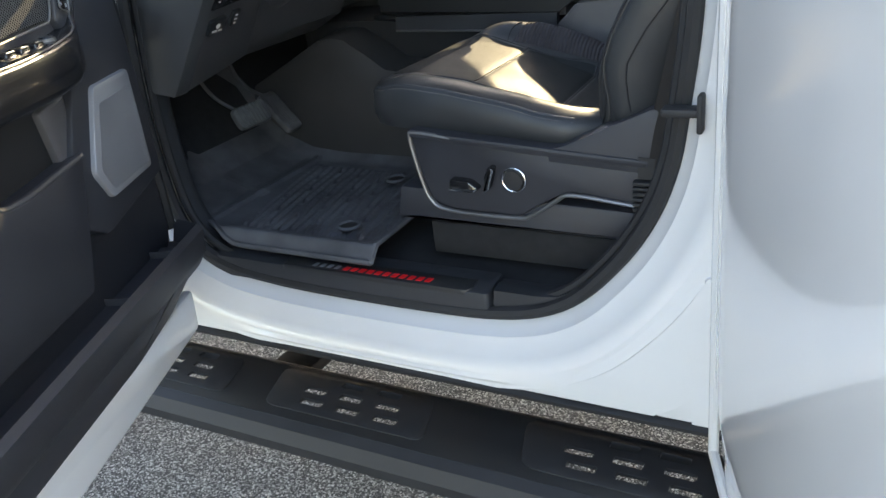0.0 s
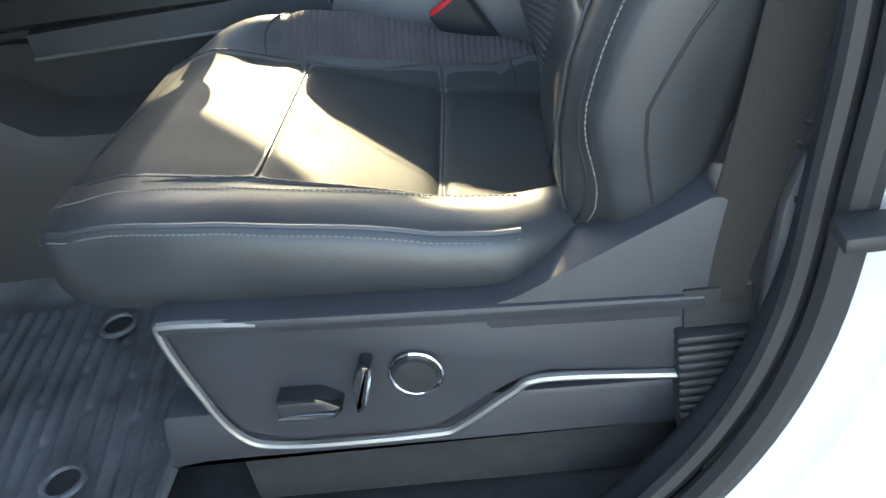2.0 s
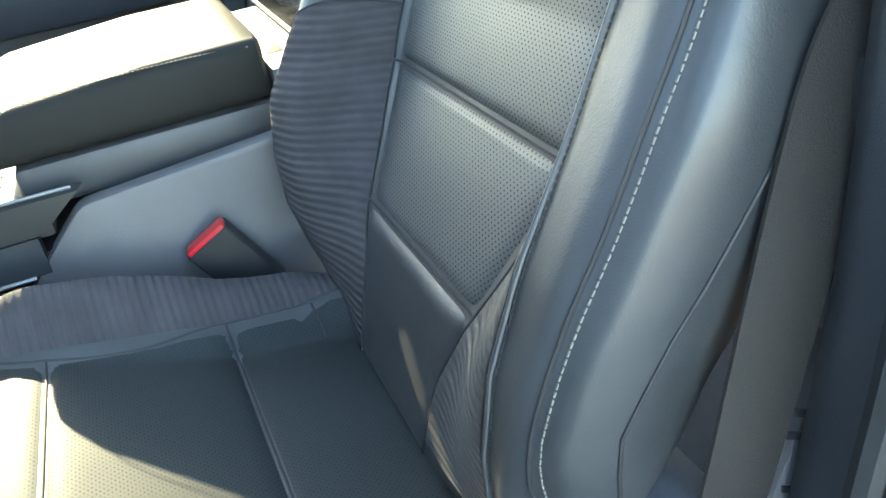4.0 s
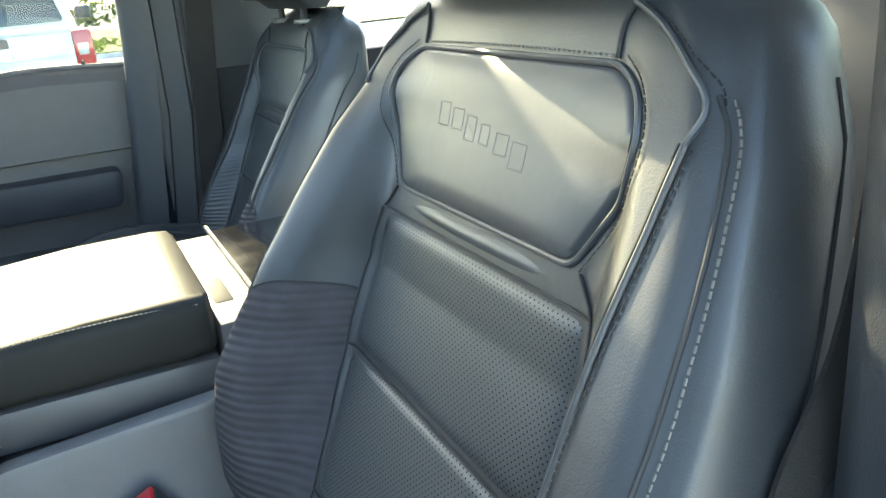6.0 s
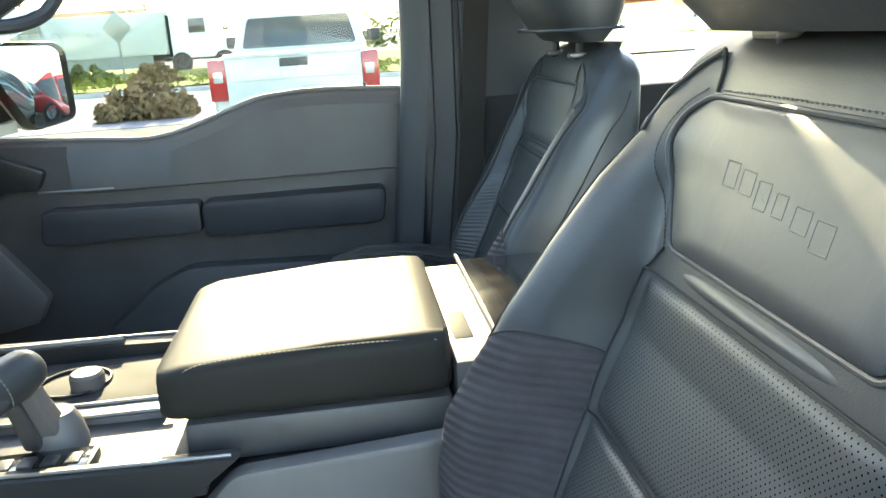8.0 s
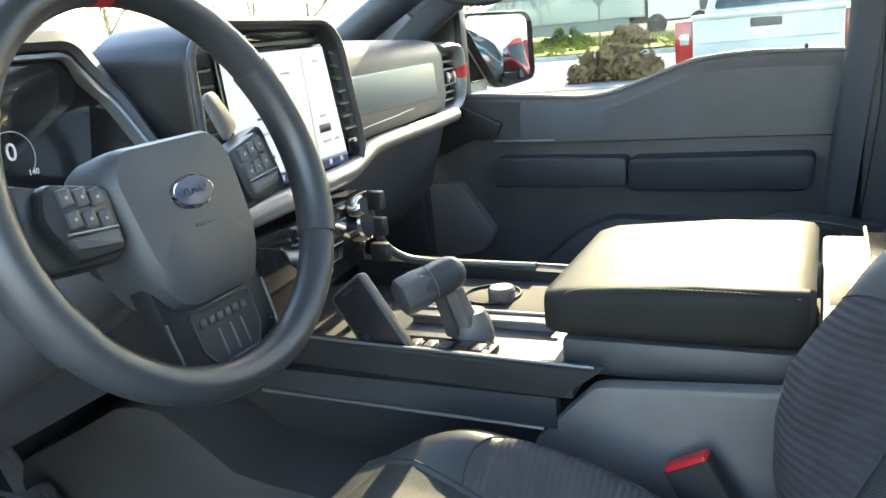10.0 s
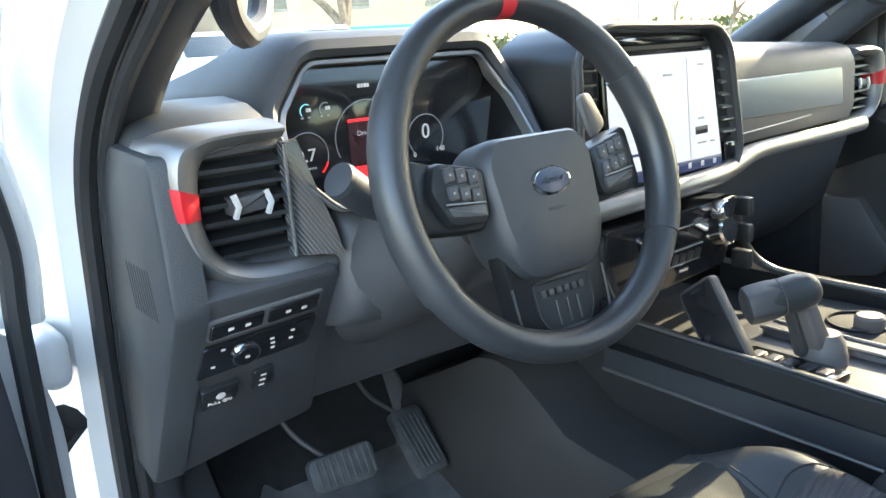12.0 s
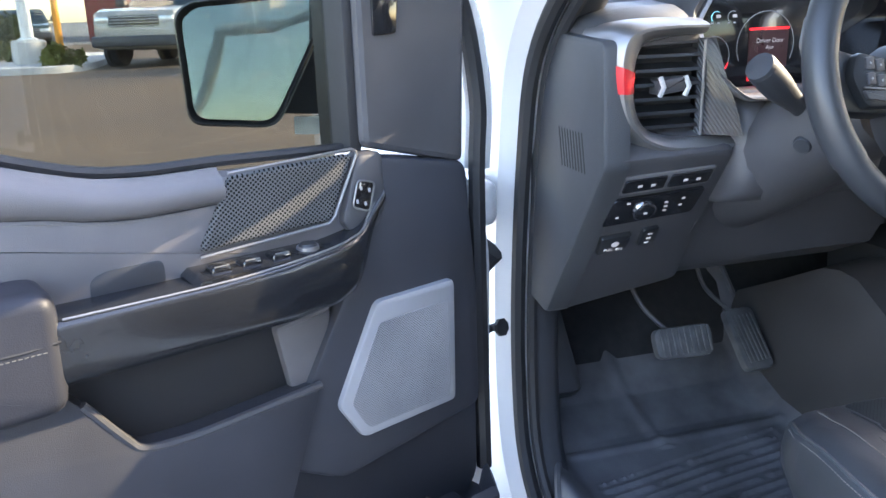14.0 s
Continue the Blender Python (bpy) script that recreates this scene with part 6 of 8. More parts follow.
# centre stack with the large screen
stack = rounded([(0.645, 1.24), (0.98, 1.235), (1.0, 1.27), (0.968, 1.425), (0.935, 1.456), (0.7, 1.464), (0.648, 1.435)], 0.022)
st = DP("centre_display_surround", loft([[(h, p.x, p.y) for p in shrink(stack, o)] for h, o in ((-0.36, 0.0), (-0.222, 0.0), (-0.212, 0.004), (-0.208, 0.008), (-0.214, 0.014), (-0.225, 0.018))]), PANEL_SAT, lab="black centre stack surround")
DP("surround_frame", tube([(-0.209, p.x, p.y) for p in shrink(stack, 0.004)], 0.0055, 8, True), PLASTIC, st, "grey frame round the centre stack")
F = lambda a, b, h: (-0.225 + h - 0.06 * (b - 1.34), a, b)
scr = DP("screen", slab(rounded([(0.7, 1.245), (0.95, 1.245), (0.932, 1.425), (0.7, 1.428)], 0.006), 0.0, 0.012, F, 0.003), PIANO, st, "large centre touch screen")
DP("screen_image", slab(rounded([(0.708, 1.268), (0.945, 1.268), (0.929, 1.418), (0.708, 1.42)], 0.002), 0.011, 0.0128, F, 0.0005), SCREEN, scr, "pale lit map screen")
DP("menu_bar", slab([(0.708, 1.253), (0.946, 1.253), (0.945, 1.268), (0.708, 1.268)], 0.011, 0.0128, F, 0.0005), SCREENBAR, scr)
for y, z, w, h, m in ((0.9, 1.308, 0.028, 0.011, INK), (0.9, 1.325, 0.014, 0.003, INKGREY), (0.9, 1.29, 0.02, 0.003, INKGREY), (0.925, 1.29, 0.01, 0.003, INKGREY), (0.905, 1.4, 0.014, 0.003, INKGREY), (0.83, 1.39, 0.02, 0.003, INKGREY), (0.77, 1.34, 0.03, 0.003, SCREENBAR), (0.77, 1.32, 0.025, 0.003, INKGREY), (0.76, 1.29, 0.03, 0.004, SCREENBAR)):
    DP("screen_mark", slab([(y - w / 2, z - h / 2), (y + w / 2, z - h / 2), (y + w / 2, z + h / 2), (y - w / 2, z + h / 2)], 0.0125, 0.0132, F, 0.0001), m, scr)
DP("screen_line", slab([(0.872, 1.27), (0.8735, 1.27), (0.8735, 1.41), (0.872, 1.41)], 0.0125, 0.0131, F, 0.0001), INKGREY, scr)
for i in range(7):
    DP("screen_mark", slab([(0.75 + i * 0.029, 1.257), (0.757 + i * 0.029, 1.257), (0.757 + i * 0.029, 1.264), (0.75 + i * 0.029, 1.264)], 0.0125, 0.0132, F, 0.0001), GLYPH, scr)
DP("upper_tray", slab(rounded([(0.7, 1.433), (0.925, 1.43), (0.912, 1.444), (0.71, 1.448)], 0.006), 0.004, 0.009, F, 0.002), PIANO, st)
for y0, y1 in ((0.655, 0.692), (0.95, 0.985)):
    vb = DP("stack_vent", slab(rounded([(y0, 1.29), (y1, 1.29), (y1 - (0.018 if y0 > 0.9 else 0), 1.425), (y0, 1.425)], 0.005), 0.0, 0.006, F, 0.002), DARKIN, st)
    for k in range(7):
        z = 1.3 + k * 0.018
        DP("slat", loft([[F(a, z + dz, h) for h, dz in ((0.002, 0.004), (0.013, 0.0), (0.013, -0.003), (0.002, 0.0))] for a in (y0 + 0.002, y1 - 0.002 - 0.0022 * k * (y0 > 0.9))]), SILVER if y0 > 0.9 else PANEL_SAT, vb)
DP("hazard_key", slab(rounded([(0.956, 1.257), (0.985, 1.257), (0.983, 1.283), (0.957, 1.283)], 0.003), 0.004, 0.011, F, 0.002), PIANO, st)
# silver belt line right across
bl = [(-0.205, 0.56, 1.228), (-0.198, 0.65, 1.23), (-0.19, 0.8, 1.237), (-0.2, 0.92, 1.239), (-0.225, 1.01, 1.243), (-0.262, 1.12, 1.245), (-0.285, 1.28, 1.242), (-0.303, 1.45, 1.239), (-0.325, 1.6, 1.236)]
DP("belt_trim", tube(spline(bl, 6), 0.0135, 12, flat=1.1), SILVER, lab="satin silver belt trim")
# passenger side pads
DP("glove_panel", loft([[(x + SK(y), y, z - 0.045 * max(0.0, y - 1.08) * smoothstep(1.34, 1.4, z)) for x, z in ((-0.27, 1.421), (-0.256, 1.411), (-0.247, 1.394), (-0.244, 1.37), (-0.242, 1.28), (-0.25, 1.25), (-0.32, 1.25), (-0.4, 1.395), (-0.34, 1.425), (-0.3, 1.427))] for y in (1.0, 1.04, 1.2, 1.4, 1.59)]), SOFT, lab="dark soft dash pad before the passenger", angle=60)
DP("pad_crease", tube([(-0.2415 + SK(y), y, z) for y, z in ((1.12, 1.267), (1.15, 1.269), (1.3, 1.272), (1.4, 1.275))], 0.0014, 6), SILVER, lab="thin bright line in the dash pad")
DP("dash_insert", slab(rounded([(1.02, 1.299), (1.53, 1.283), (1.52, 1.356), (1.02, 1.362)], 0.01), -0.004, 0.004, lambda a, b, h: (-0.2415 + h + SK(a), a, b), 0.002), ALU, lab="brushed grey dash insert")
DP("glove_box", loft([[(x + SK(y), y, z) for x, z in ((-0.275, 1.232), (-0.283, 1.2), (-0.33, 1.06), (-0.42, 0.98), (-0.6, 0.98), (-0.6, 1.24))] for y in (0.99, 1.02, 1.3, 1.66)]), SOFT, lab="dark glove box")
# climate controls
cc = DP("climate_panel", slab(rounded([(0.66, 1.208), (0.945, 1.21), (0.95, 1.1), (0.68, 1.08)], 0.008), -0.08, 0.0, lambda a, b, h: (-0.178 + h - 0.25 * (1.2 - b), a, b), 0.005), PIANO, lab="gloss black climate controls")
C2 = lambda a, b, h: (-0.178 + h - 0.25 * (1.2 - b), a, b)
for y, z, r in ((0.905, 1.163, 0.022), (0.888, 1.196, 0.014), (0.765, 1.2, 0.014), (0.76, 1.165, 0.02)):
    k = Matrix.Translation(C2(y, z, 0)) @ pose(0, 0, 0, 0, 90 - 10, 0)
    DP("dial", lathe([(0.001, 0.022), (r * 0.8, 0.022), (r * 0.84, 0.019), (r * 0.86, 0.004)], k, 26), PIANO, cc, "climate dial")
    DP("dial_ring", lathe([(r * 0.84, 0.023), (r, 0.02), (r * 1.04, 0.002), (r * 0.8, 0.0)], k, 26), CHROME, cc, "chrome dial ring")
for z in (1.182, 1.148, 1.124):
    DP("control_line", tube([C2(0.785, z, 0.001), C2(0.875, z + 0.003, 0.001)], 0.0013, 6), SILVER, cc)
for i in range(5):
    DP("control_key", slab(rounded([(0.79 + i * 0.017, 1.128), (0.804 + i * 0.017, 1.128), (0.804 + i * 0.017, 1.143), (0.79 + i * 0.017, 1.143)], 0.002), 0.0, 0.004, C2, 0.001), PANEL_SAT, cc)
DP("control_light", slab([(0.83, 1.112), (0.85, 1.112), (0.85, 1.118), (0.83, 1.118)], 0.0, 0.004, C2, 0.001), CHROME, cc)
for z in (1.11, 1.15, 1.19):
    DP("side_key", box(-0.195, -0.165, 0.952, 0.966, z - 0.014, z + 0.014, 0.003), PANEL_SAT, cc)

# ---- pedals and mat ----
bp_ = thing("brake_pedal", "black ribbed brake pedal on a bent steel arm", "pedal", (-0.47, 0.41, 0.86))
PMx = Matrix.Translation((-0.475, 0.41, 0.86)) @ pose(0, 0, 0, 0, 62, 0)
part("pad", slab(rounded([(-0.026, -0.055), (0.026, -0.055), (0.03, 0.05), (-0.024, 0.055)], 0.016), -0.008, 0.006, lambda a, b, h: PMx @ Vector((a, b, h)), 0.004), PEDAL, bp_, "ribbed rubber pedal pad")
for k in range(9):
    part("rib", box(-0.022, 0.022, -0.044 + k * 0.011, -0.040 + k * 0.011, 0.0055, 0.0085, 0.001, m=PMx), PEDAL, bp_)
part("arm", tube(spline([(-0.5, 0.4, 0.865), (-0.53, 0.36, 0.91), (-0.55, 0.34, 0.97), (-0.56, 0.33, 1.06)], 4), 0.0042, 8), ALLOYTRIM, bp_, "bare steel pedal arm")
gp = thing("accelerator_pedal", "tall black ribbed accelerator pedal", "pedal")
GM = Matrix.Translation((-0.545, 0.59, 0.81)) @ pose(0, 0, 0, 0, 50, 8)
part("pad", slab(rounded([(-0.062, -0.03), (0.058, -0.034), (0.062, 0.03), (-0.058, 0.036)], 0.014), -0.008, 0.006, lambda a, b, h: GM @ Vector((a, b, h)), 0.004), PEDAL, gp, "ribbed rubber pedal pad")
for k in range(6):
    part("rib", box(-0.045, 0.045, -0.021 + k * 0.009, -0.018 + k * 0.009, 0.0055, 0.0085, 0.001, m=GM), PEDAL, gp)
part("arm", tube(spline([(-0.575, 0.58, 0.85), (-0.6, 0.53, 0.9), (-0.6, 0.5, 0.98), (-0.61, 0.5, 1.05)], 4), 0.004, 8), ALLOYTRIM, gp)


def mat_z(x, y):
    base = table(x, [(-0.8, 0.92), (-0.68, 0.8), (-0.58, 0.715), (-0.5, 0.682), (-0.4, 0.672), (0.0, 0.67)])
    rim_ = max(smoothstep(0.2, 0.15, y), smoothstep(0.6, 0.66, y), smoothstep(-0.05, -0.005, x))
    return base + 0.028 * rim_ - 0.026 * smoothstep(0.15, 0.125, y)


fm = thing("floor_mat", "black rubber floor mat with deep channels", "floor mat", (0, 0, 0))


def mat_top(a, b):
    x, y = lerp(-0.78, -0.003, b), lerp(lerp(0.2, 0.125, smoothstep(0.3, 0.6, b)), 0.66, a)
    z = mat_z(x, y)
    u = x + 0.16 * (y - 0.4)
    if -0.42 < u < -0.06 and 0.215 < y < 0.58:
        ridge = smoothstep(0.1, 0.5, math.sin(u * math.tau / 0.0215 + 0.5 * math.sin(y * 19)))
        gap = smoothstep(0.86, 0.95, ((y * 5.2 + 0.37 * int((u + 1) / 0.0215)) % 1.0))
        z += 0.0052 * ridge * (1 - gap) - 0.002
    if x < -0.45 and 0.2 < y < 0.62:
        z += 0.004 * smoothstep(0.02, 0.0, abs(y - 0.36 - 0.1 * (x + 0.6))) + 0.004 * smoothstep(0.015, 0.0, abs(x + 0.47))
    return (x, y, z)


b = patch(mat_top, 110, 260)
part("mat_tray", b, MATRUB, fm, "grooved black rubber tray", angle=60)
part("mat_rim", tube([Vector(mat_top(0, k / 30)) for k in range(31)] + [Vector(mat_top(k / 20, 1)) for k in range(21)] + [Vector(mat_top(1, 1 - k / 30)) for k in range(31)], 0.006, 6), MATRUB, fm)
for x, y in ((-0.132, 0.25), (-0.175, 0.515)):
    part("eyelet", tube([(x + 0.022 * math.cos(k * math.tau / 24), y + 0.022 * math.sin(k * math.tau / 24), 0.682) for k in range(24)], 0.004, 6, True), MATRUB, fm, "round mat fixing ring")
    part("eyelet_cap", lathe([(0.019, 0.676), (0.019, 0.681), (0.001, 0.684)], Matrix.Translation((x, y, 0)), 20), RUBBER, fm)
part("foot_rest", slab(rounded([(0.175, -0.09), (0.275, -0.09), (0.265, 0.12), (0.19, 0.12)], 0.02), 0.0, 0.03, lambda a, b, h: (-0.64 + b * 0.55 * -1 + h * 0.7, a, 0.8 + b * 0.8 + h * 0.6), 0.01), PLASTIC, cab, "dark plastic foot rest")

# ---- console ----
con = thing("centre_console", "black centre console with silver rails and padded lid", "console", (0.1, YC, 0.66))


def CP(name, bm, material, parent=None, lab="", **k):
    return part(name, bm, material, parent or con, lab, **k)


CY0, CY1 = 0.745, 1.1
# lower body with a scooped front side
# the near-black colour stands in for shade below the side rails
CP("body", loft([[(x, CY0 + 0.02, 0.67), (x, CY0 + 0.015, 0.85), (x, CY0 + 0.005, zt), (x, CY1 - 0.005, zt), (x, CY1 - 0.015, 0.67)] for x, zt in ((-0.55, 1.0), (-0.3, 1.0), (-0.15, 0.985), (0.15, 0.985), (0.21, 1.02), (0.43, 1.02), (0.55, 1.02))]), DARKIN, lab="console body coloured near black for the shade under its rails")
for y0, sg in ((CY0, 1), (CY1, -1)):
    r1 = lambda x, dz: [(x, y0 - 0.004 * sg, 1.012 + dz), (x, y0 - 0.002 * sg, 1.045 + dz), (x, y0 + 0.004 * sg, 1.05 + dz), (x, y0 + 0.02 * sg, 1.046 + dz), (x, y0 + 0.02 * sg, 1.0 + dz)]
    CP("side_rail", loft([r1(-0.3, 0.012), r1(-0.1, 0.006), r1(0.1, 0.0), [(q[0] + 0.04 * (q[2] - 1.03) / 0.03, q[1], q[2]) for q in r1(0.185, 0.0)]]), PANEL_SAT, lab="satin black console rail")
    CP("rail_edge", tube([(-0.25, y0 + 0.0 * sg, 1.06), (-0.1, y0 + 0.001 * sg, 1.0555), (0.2, y0 + 0.001 * sg, 1.0495)], 0.0022, 6), SILVER)
    CP("lower_rail", loft([[(x, y0 - 0.006 * sg, 0.972), (x, y0 - 0.005 * sg, 1.01), (x, y0 + 0.012 * sg, 1.012), (x, y0 + 0.012 * sg, 0.97)] for x in (-0.26, 0.0, 0.155)]), TRIMDARK)
    CP("rail_line", tube([(-0.26, y0 - 0.0085 * sg, 0.978), (0.0, y0 - 0.0085 * sg, 0.974), (0.14, y0 - 0.0085 * sg, 0.972)], 0.0025, 6), SILVER)
CP("silver_leg", tube(spline([(-0.215, 0.99, 1.19), (-0.225, 1.03, 1.12), (-0.215, 1.065, 1.075), (-0.16, 1.085, 1.055), (0.02, 1.09, 1.052)], 5), 0.008, 8, flat=0.7), SILVER)
CP("deck", box(-0.14, 0.17, CY0 + 0.015, CY1 - 0.015, 1.0, 1.03, 0.004), PLASTIC, lab="grey console deck")
CP("tray_floor", box(-0.34, -0.1, CY0 + 0.02, CY1 - 0.015, 1.0, 1.012, 0.004), DARKIN)
CP("shutter_frame", slab(rounded([(-0.1, 0.885), (0.11, 0.885), (0.11, 0.915), (-0.1, 0.915)], 0.006), 1.028, 1.04, lambda a, b, h: (a, b, h), 0.003), PLASTIC_MID, lab="grey tray frame")
for yy in (0.884, 0.916):
    CP("tray_rail", tube([(-0.1, yy, 1.041), (0.12, yy, 1.041)], 0.003, 6), SILVER)
CP("cup_tray", box(-0.11, 0.14, 0.925, 1.075, 1.0, 1.034, 0.004), DARKIN, lab="dark recessed cup tray")
CP("cup_ring", tube([(-0.02 + 0.042 * math.cos(k * math.tau / 30), 1.0 + 0.042 * math.sin(k * math.tau / 30), 1.036) for k in range(30)], 0.002, 6, True), PANEL_SAT)
CP("bottle_cap", lathe([(0.02, 1.034), (0.02, 1.05), (0.017, 1.054), (0.001, 1.055)], Matrix.Translation((0.0, 0.985, 0)), 20), PLASTIC_MID, lab="pale round cap in the tray")
# lid
def lid_ring(x, g):
    y0, y1 = 0.782, 1.095
    zt = 1.134 - 0.014 * smoothstep(0.2, 0.13, x)
    pts = rounded([(y0, 1.068), (y1, 1.068), (y1 - 0.002, zt), (y0 + 0.002, zt)], 0.018, 6)
    c = Vector(((y0 + y1) / 2, 1.1))
    return [(x, c.x + (p.x - c.x) * g, 1.09 + (p.y - 1.09) * g) for p in pts]


lid = CP("lid", loft([lid_ring(x, g) for x, g in ((0.127, 0.84), (0.13, 0.93), (0.138, 0.975), (0.155, 1.0), (0.3, 1.003), (0.395, 1.0), (0.415, 0.97), (0.421, 0.88))]), LIDLEATHER, lab="padded black leather armrest lid")
edge = [Vector((x, 0.785, z)) for x, z in ((0.152, 1.112), (0.175, 1.122), (0.25, 1.1265), (0.35, 1.1265), (0.41, 1.122))]
CP("lid_stitching", stitches([p + Vector((0, 0.004, 0.004)) for p in spline(edge, 5)]), THREAD, lid, "pale lid stitching")
CP("lid_base", box(0.15, 0.42, 0.786, 1.09, 1.02, 1.066, 0.008), PLASTIC, lab="dark console bin")
tray = CP("rear_tray", box(0.425, 0.53, 0.8, 1.15, 1.02, 1.095, 0.006), PLASTIC_MID, lab="grey rear console tray")
CP("tray_well", box(0.432, 0.456, 0.86, 0.95, 1.06, 1.0965, 0.004), DARKIN, tray)
CP("tray_glass", box(0.48, 0.6, 0.82, 1.15, 1.096, 1.1, 0.002), PIANO, tray)
CP("tray_edge", tube([(0.478, 0.82, 1.101), (0.478, 1.17, 1.101)], 0.003, 6), SILVER, tray)
CP("side_panel", slab(rounded([(0.2, 1.03), (0.5, 1.05), (0.5, 0.75), (0.05, 0.75), (0.13, 0.96)], 0.012), 0.0, 0.02, lambda a, b, h: (a, CY0 + 0.015 - h, b), 0.006), PLASTIC_MID, lab="grey console side panel")
# tunnel hump beside the pedals
part("tunnel_side", loft([[(x, 0.64, 0.66), (x, 0.635, zt - 0.03), (x, 0.645, zt), (x, 0.76, zt + 0.01), (x, 0.78, 0.66)] for x, zt in ((-0.66, 0.86), (-0.53, 0.925), (-0.44, 0.972), (-0.4, 0.98), (-0.36, 0.976), (-0.3, 0.94), (-0.25, 0.905), (-0.2, 0.897), (-0.14, 0.893), (0.05, 0.86))]), TUNNELTRIM, cab, "grey tunnel side trim")

# shifter
sh = thing("gear_shifter", "black leather pistol grip gear shifter", "gear shifter", (0.01, 0.87, 1.03))


def ShP(name, bm, material, lab=""):
    return part(name, bm, material, sh, lab)


def boxy(a, b, w, d, across, bm=None, taper=0.9):
    """A soft-edged bar between two places."""
    a, b = Vector(a), Vector(b)
    ax = (b - a).normalized()
    s = (Vector(across) - ax * ax.dot(Vector(across))).normalized()
    u = ax.cross(s)
    o = rounded([(-w, -d), (w, -d), (w, d), (-w, d)], min(w, d) * 0.5, 4)
    return loft([[lerp(a, b, t) + s * p.x * k + u * p.y * k for p in o] for t, k in ((0, 1.1), (0.03, 1.15), (0.5, lerp(1, taper, 0.5)), (0.97, taper), (1, taper * 0.9))], bm=bm)


ShP("base", loft([[(0.012 + 0.026 * g * math.cos(k * math.tau / 20), 0.844 + 0.026 * g * math.sin(k * math.tau / 20), z) for k in range(20)] for g, z in ((1.1, 1.028), (1.1, 1.04), (0.95, 1.058), (0.7, 1.07))]), PLASTIC_MID, "grey shifter base")
ShP("shaft", boxy((0.008, 0.843, 1.04), (0.006, 0.79, 1.135), 0.0135, 0.013, (1, 0, 0)), PLASTIC_MID, "satin grey shifter shaft")
ShP("shaft_front", boxy((-0.005, 0.828, 1.045), (-0.004, 0.793, 1.11), 0.009, 0.009, (1, 0, 0)), PLASTIC, "dark shifter shaft cover")
ga, gb = Vector((0.014, 0.785, 1.139)), Vector((-0.016, 0.745, 1.128))
gd = (gb - ga).normalized()
gs = gd.cross(Vector((0, 0, 1))).normalized()
gu = gs.cross(gd)
hx = lambda k, n=24: [Vector((math.cos(i * math.tau / n), math.sin(i * math.tau / n))) * k for i in range(n)]
hexo = [p.xy for p in [Vector(q).to_3d() for q in rounded([(0.0255 * math.cos(i * math.tau / 6 + 0.3), 0.0255 * math.sin(i * math.tau / 6 + 0.3)) for i in range(6)], 0.006, 3)]]
grip = ShP("grip", loft([[ga + gd * t + gs * p.x + gu * p.y for p in hx(r)] for t, r in ((-0.02, 0.005), (-0.0185, 0.011), (-0.014, 0.017), (-0.005, 0.0215), (0.008, 0.0228), (0.025, 0.0225), (0.042, 0.0225))]), LEATHER, "stitched leather shifter grip")
ShP("grip_end", loft([[gb + gd * t + gs * p.x * k + gu * p.y * k for p in hexo] for t, k in ((-0.022, 0.93), (-0.012, 1.0), (0.012, 1.0), (0.017, 0.95), (0.019, 0.8), (0.019, 0.1))]), PLASTIC, "six-sided dark grip end")
ShP("grip_stitching", stitches([ga + gd * 0.028 + gs * p.x + gu * p.y for p in hx(0.023)], 0.005, 0.0035, 0.0007), THREAD, "pale grip stitching")
ShP("selector_plate", slab(rounded([(-0.07, 0.775), (0.06, 0.775), (0.06, 0.82), (-0.07, 0.82)], 0.006), 1.03, 1.04, lambda a, b, h: (a, b, h), 0.003), PIANO)
for i in range(5):
    ShP("selector_key", slab(rounded([(-0.055 + i * 0.022, 0.783), (-0.04 + i * 0.022, 0.783), (-0.04 + i * 0.022, 0.805), (-0.055 + i * 0.022, 0.805)], 0.003), 1.038, 1.0425, lambda a, b, h: (a, b, h), 0.002), PLASTIC)

# phone standing in the tray
ph = thing("phone", "dark phone in a grey case leaning in the tray", "phone")
ph_tl, ph_tr, ph_br = Vector((-0.144, 0.772, 1.103)), Vector((-0.097, 0.772, 1.126)), Vector((-0.03, 0.757, 1.04))
pw_, ph_ = (ph_tr - ph_tl), (ph_tr - ph_br)
pn_ = ph_.cross(pw_).normalized()
pn_ = -pn_ if pn_.y > 0 else pn_
pw_ = (pw_ - ph_.normalized() * pw_.dot(ph_.normalized())).normalized()
PT = lambda a, b, h: (ph_tl + ph_br) / 2 + pw_ * a + ph_.normalized() * (b - 0.066) + pn_ * h
o = rounded([(-0.031, 0.0), (0.031, 0.0), (0.031, 0.132), (-0.031, 0.132)], 0.01)
part("case", slab(o, -0.006, 0.006, PT, 0.003), PLASTIC, ph, "dark grey phone case")
part("display", slab(shrink(o, 0.004), 0.004, 0.0066, PT, 0.001), mat("phone_display", (0.018, 0.018, 0.021), 0.25, vary=0.2, vscale=20), ph, "dim lit phone display")
part("notch", slab(rounded([(-0.01, 0.12), (0.01, 0.12), (0.01, 0.124), (-0.01, 0.124)], 0.002), 0.006, 0.0069, PT, 0.0002), DARKIN, ph)

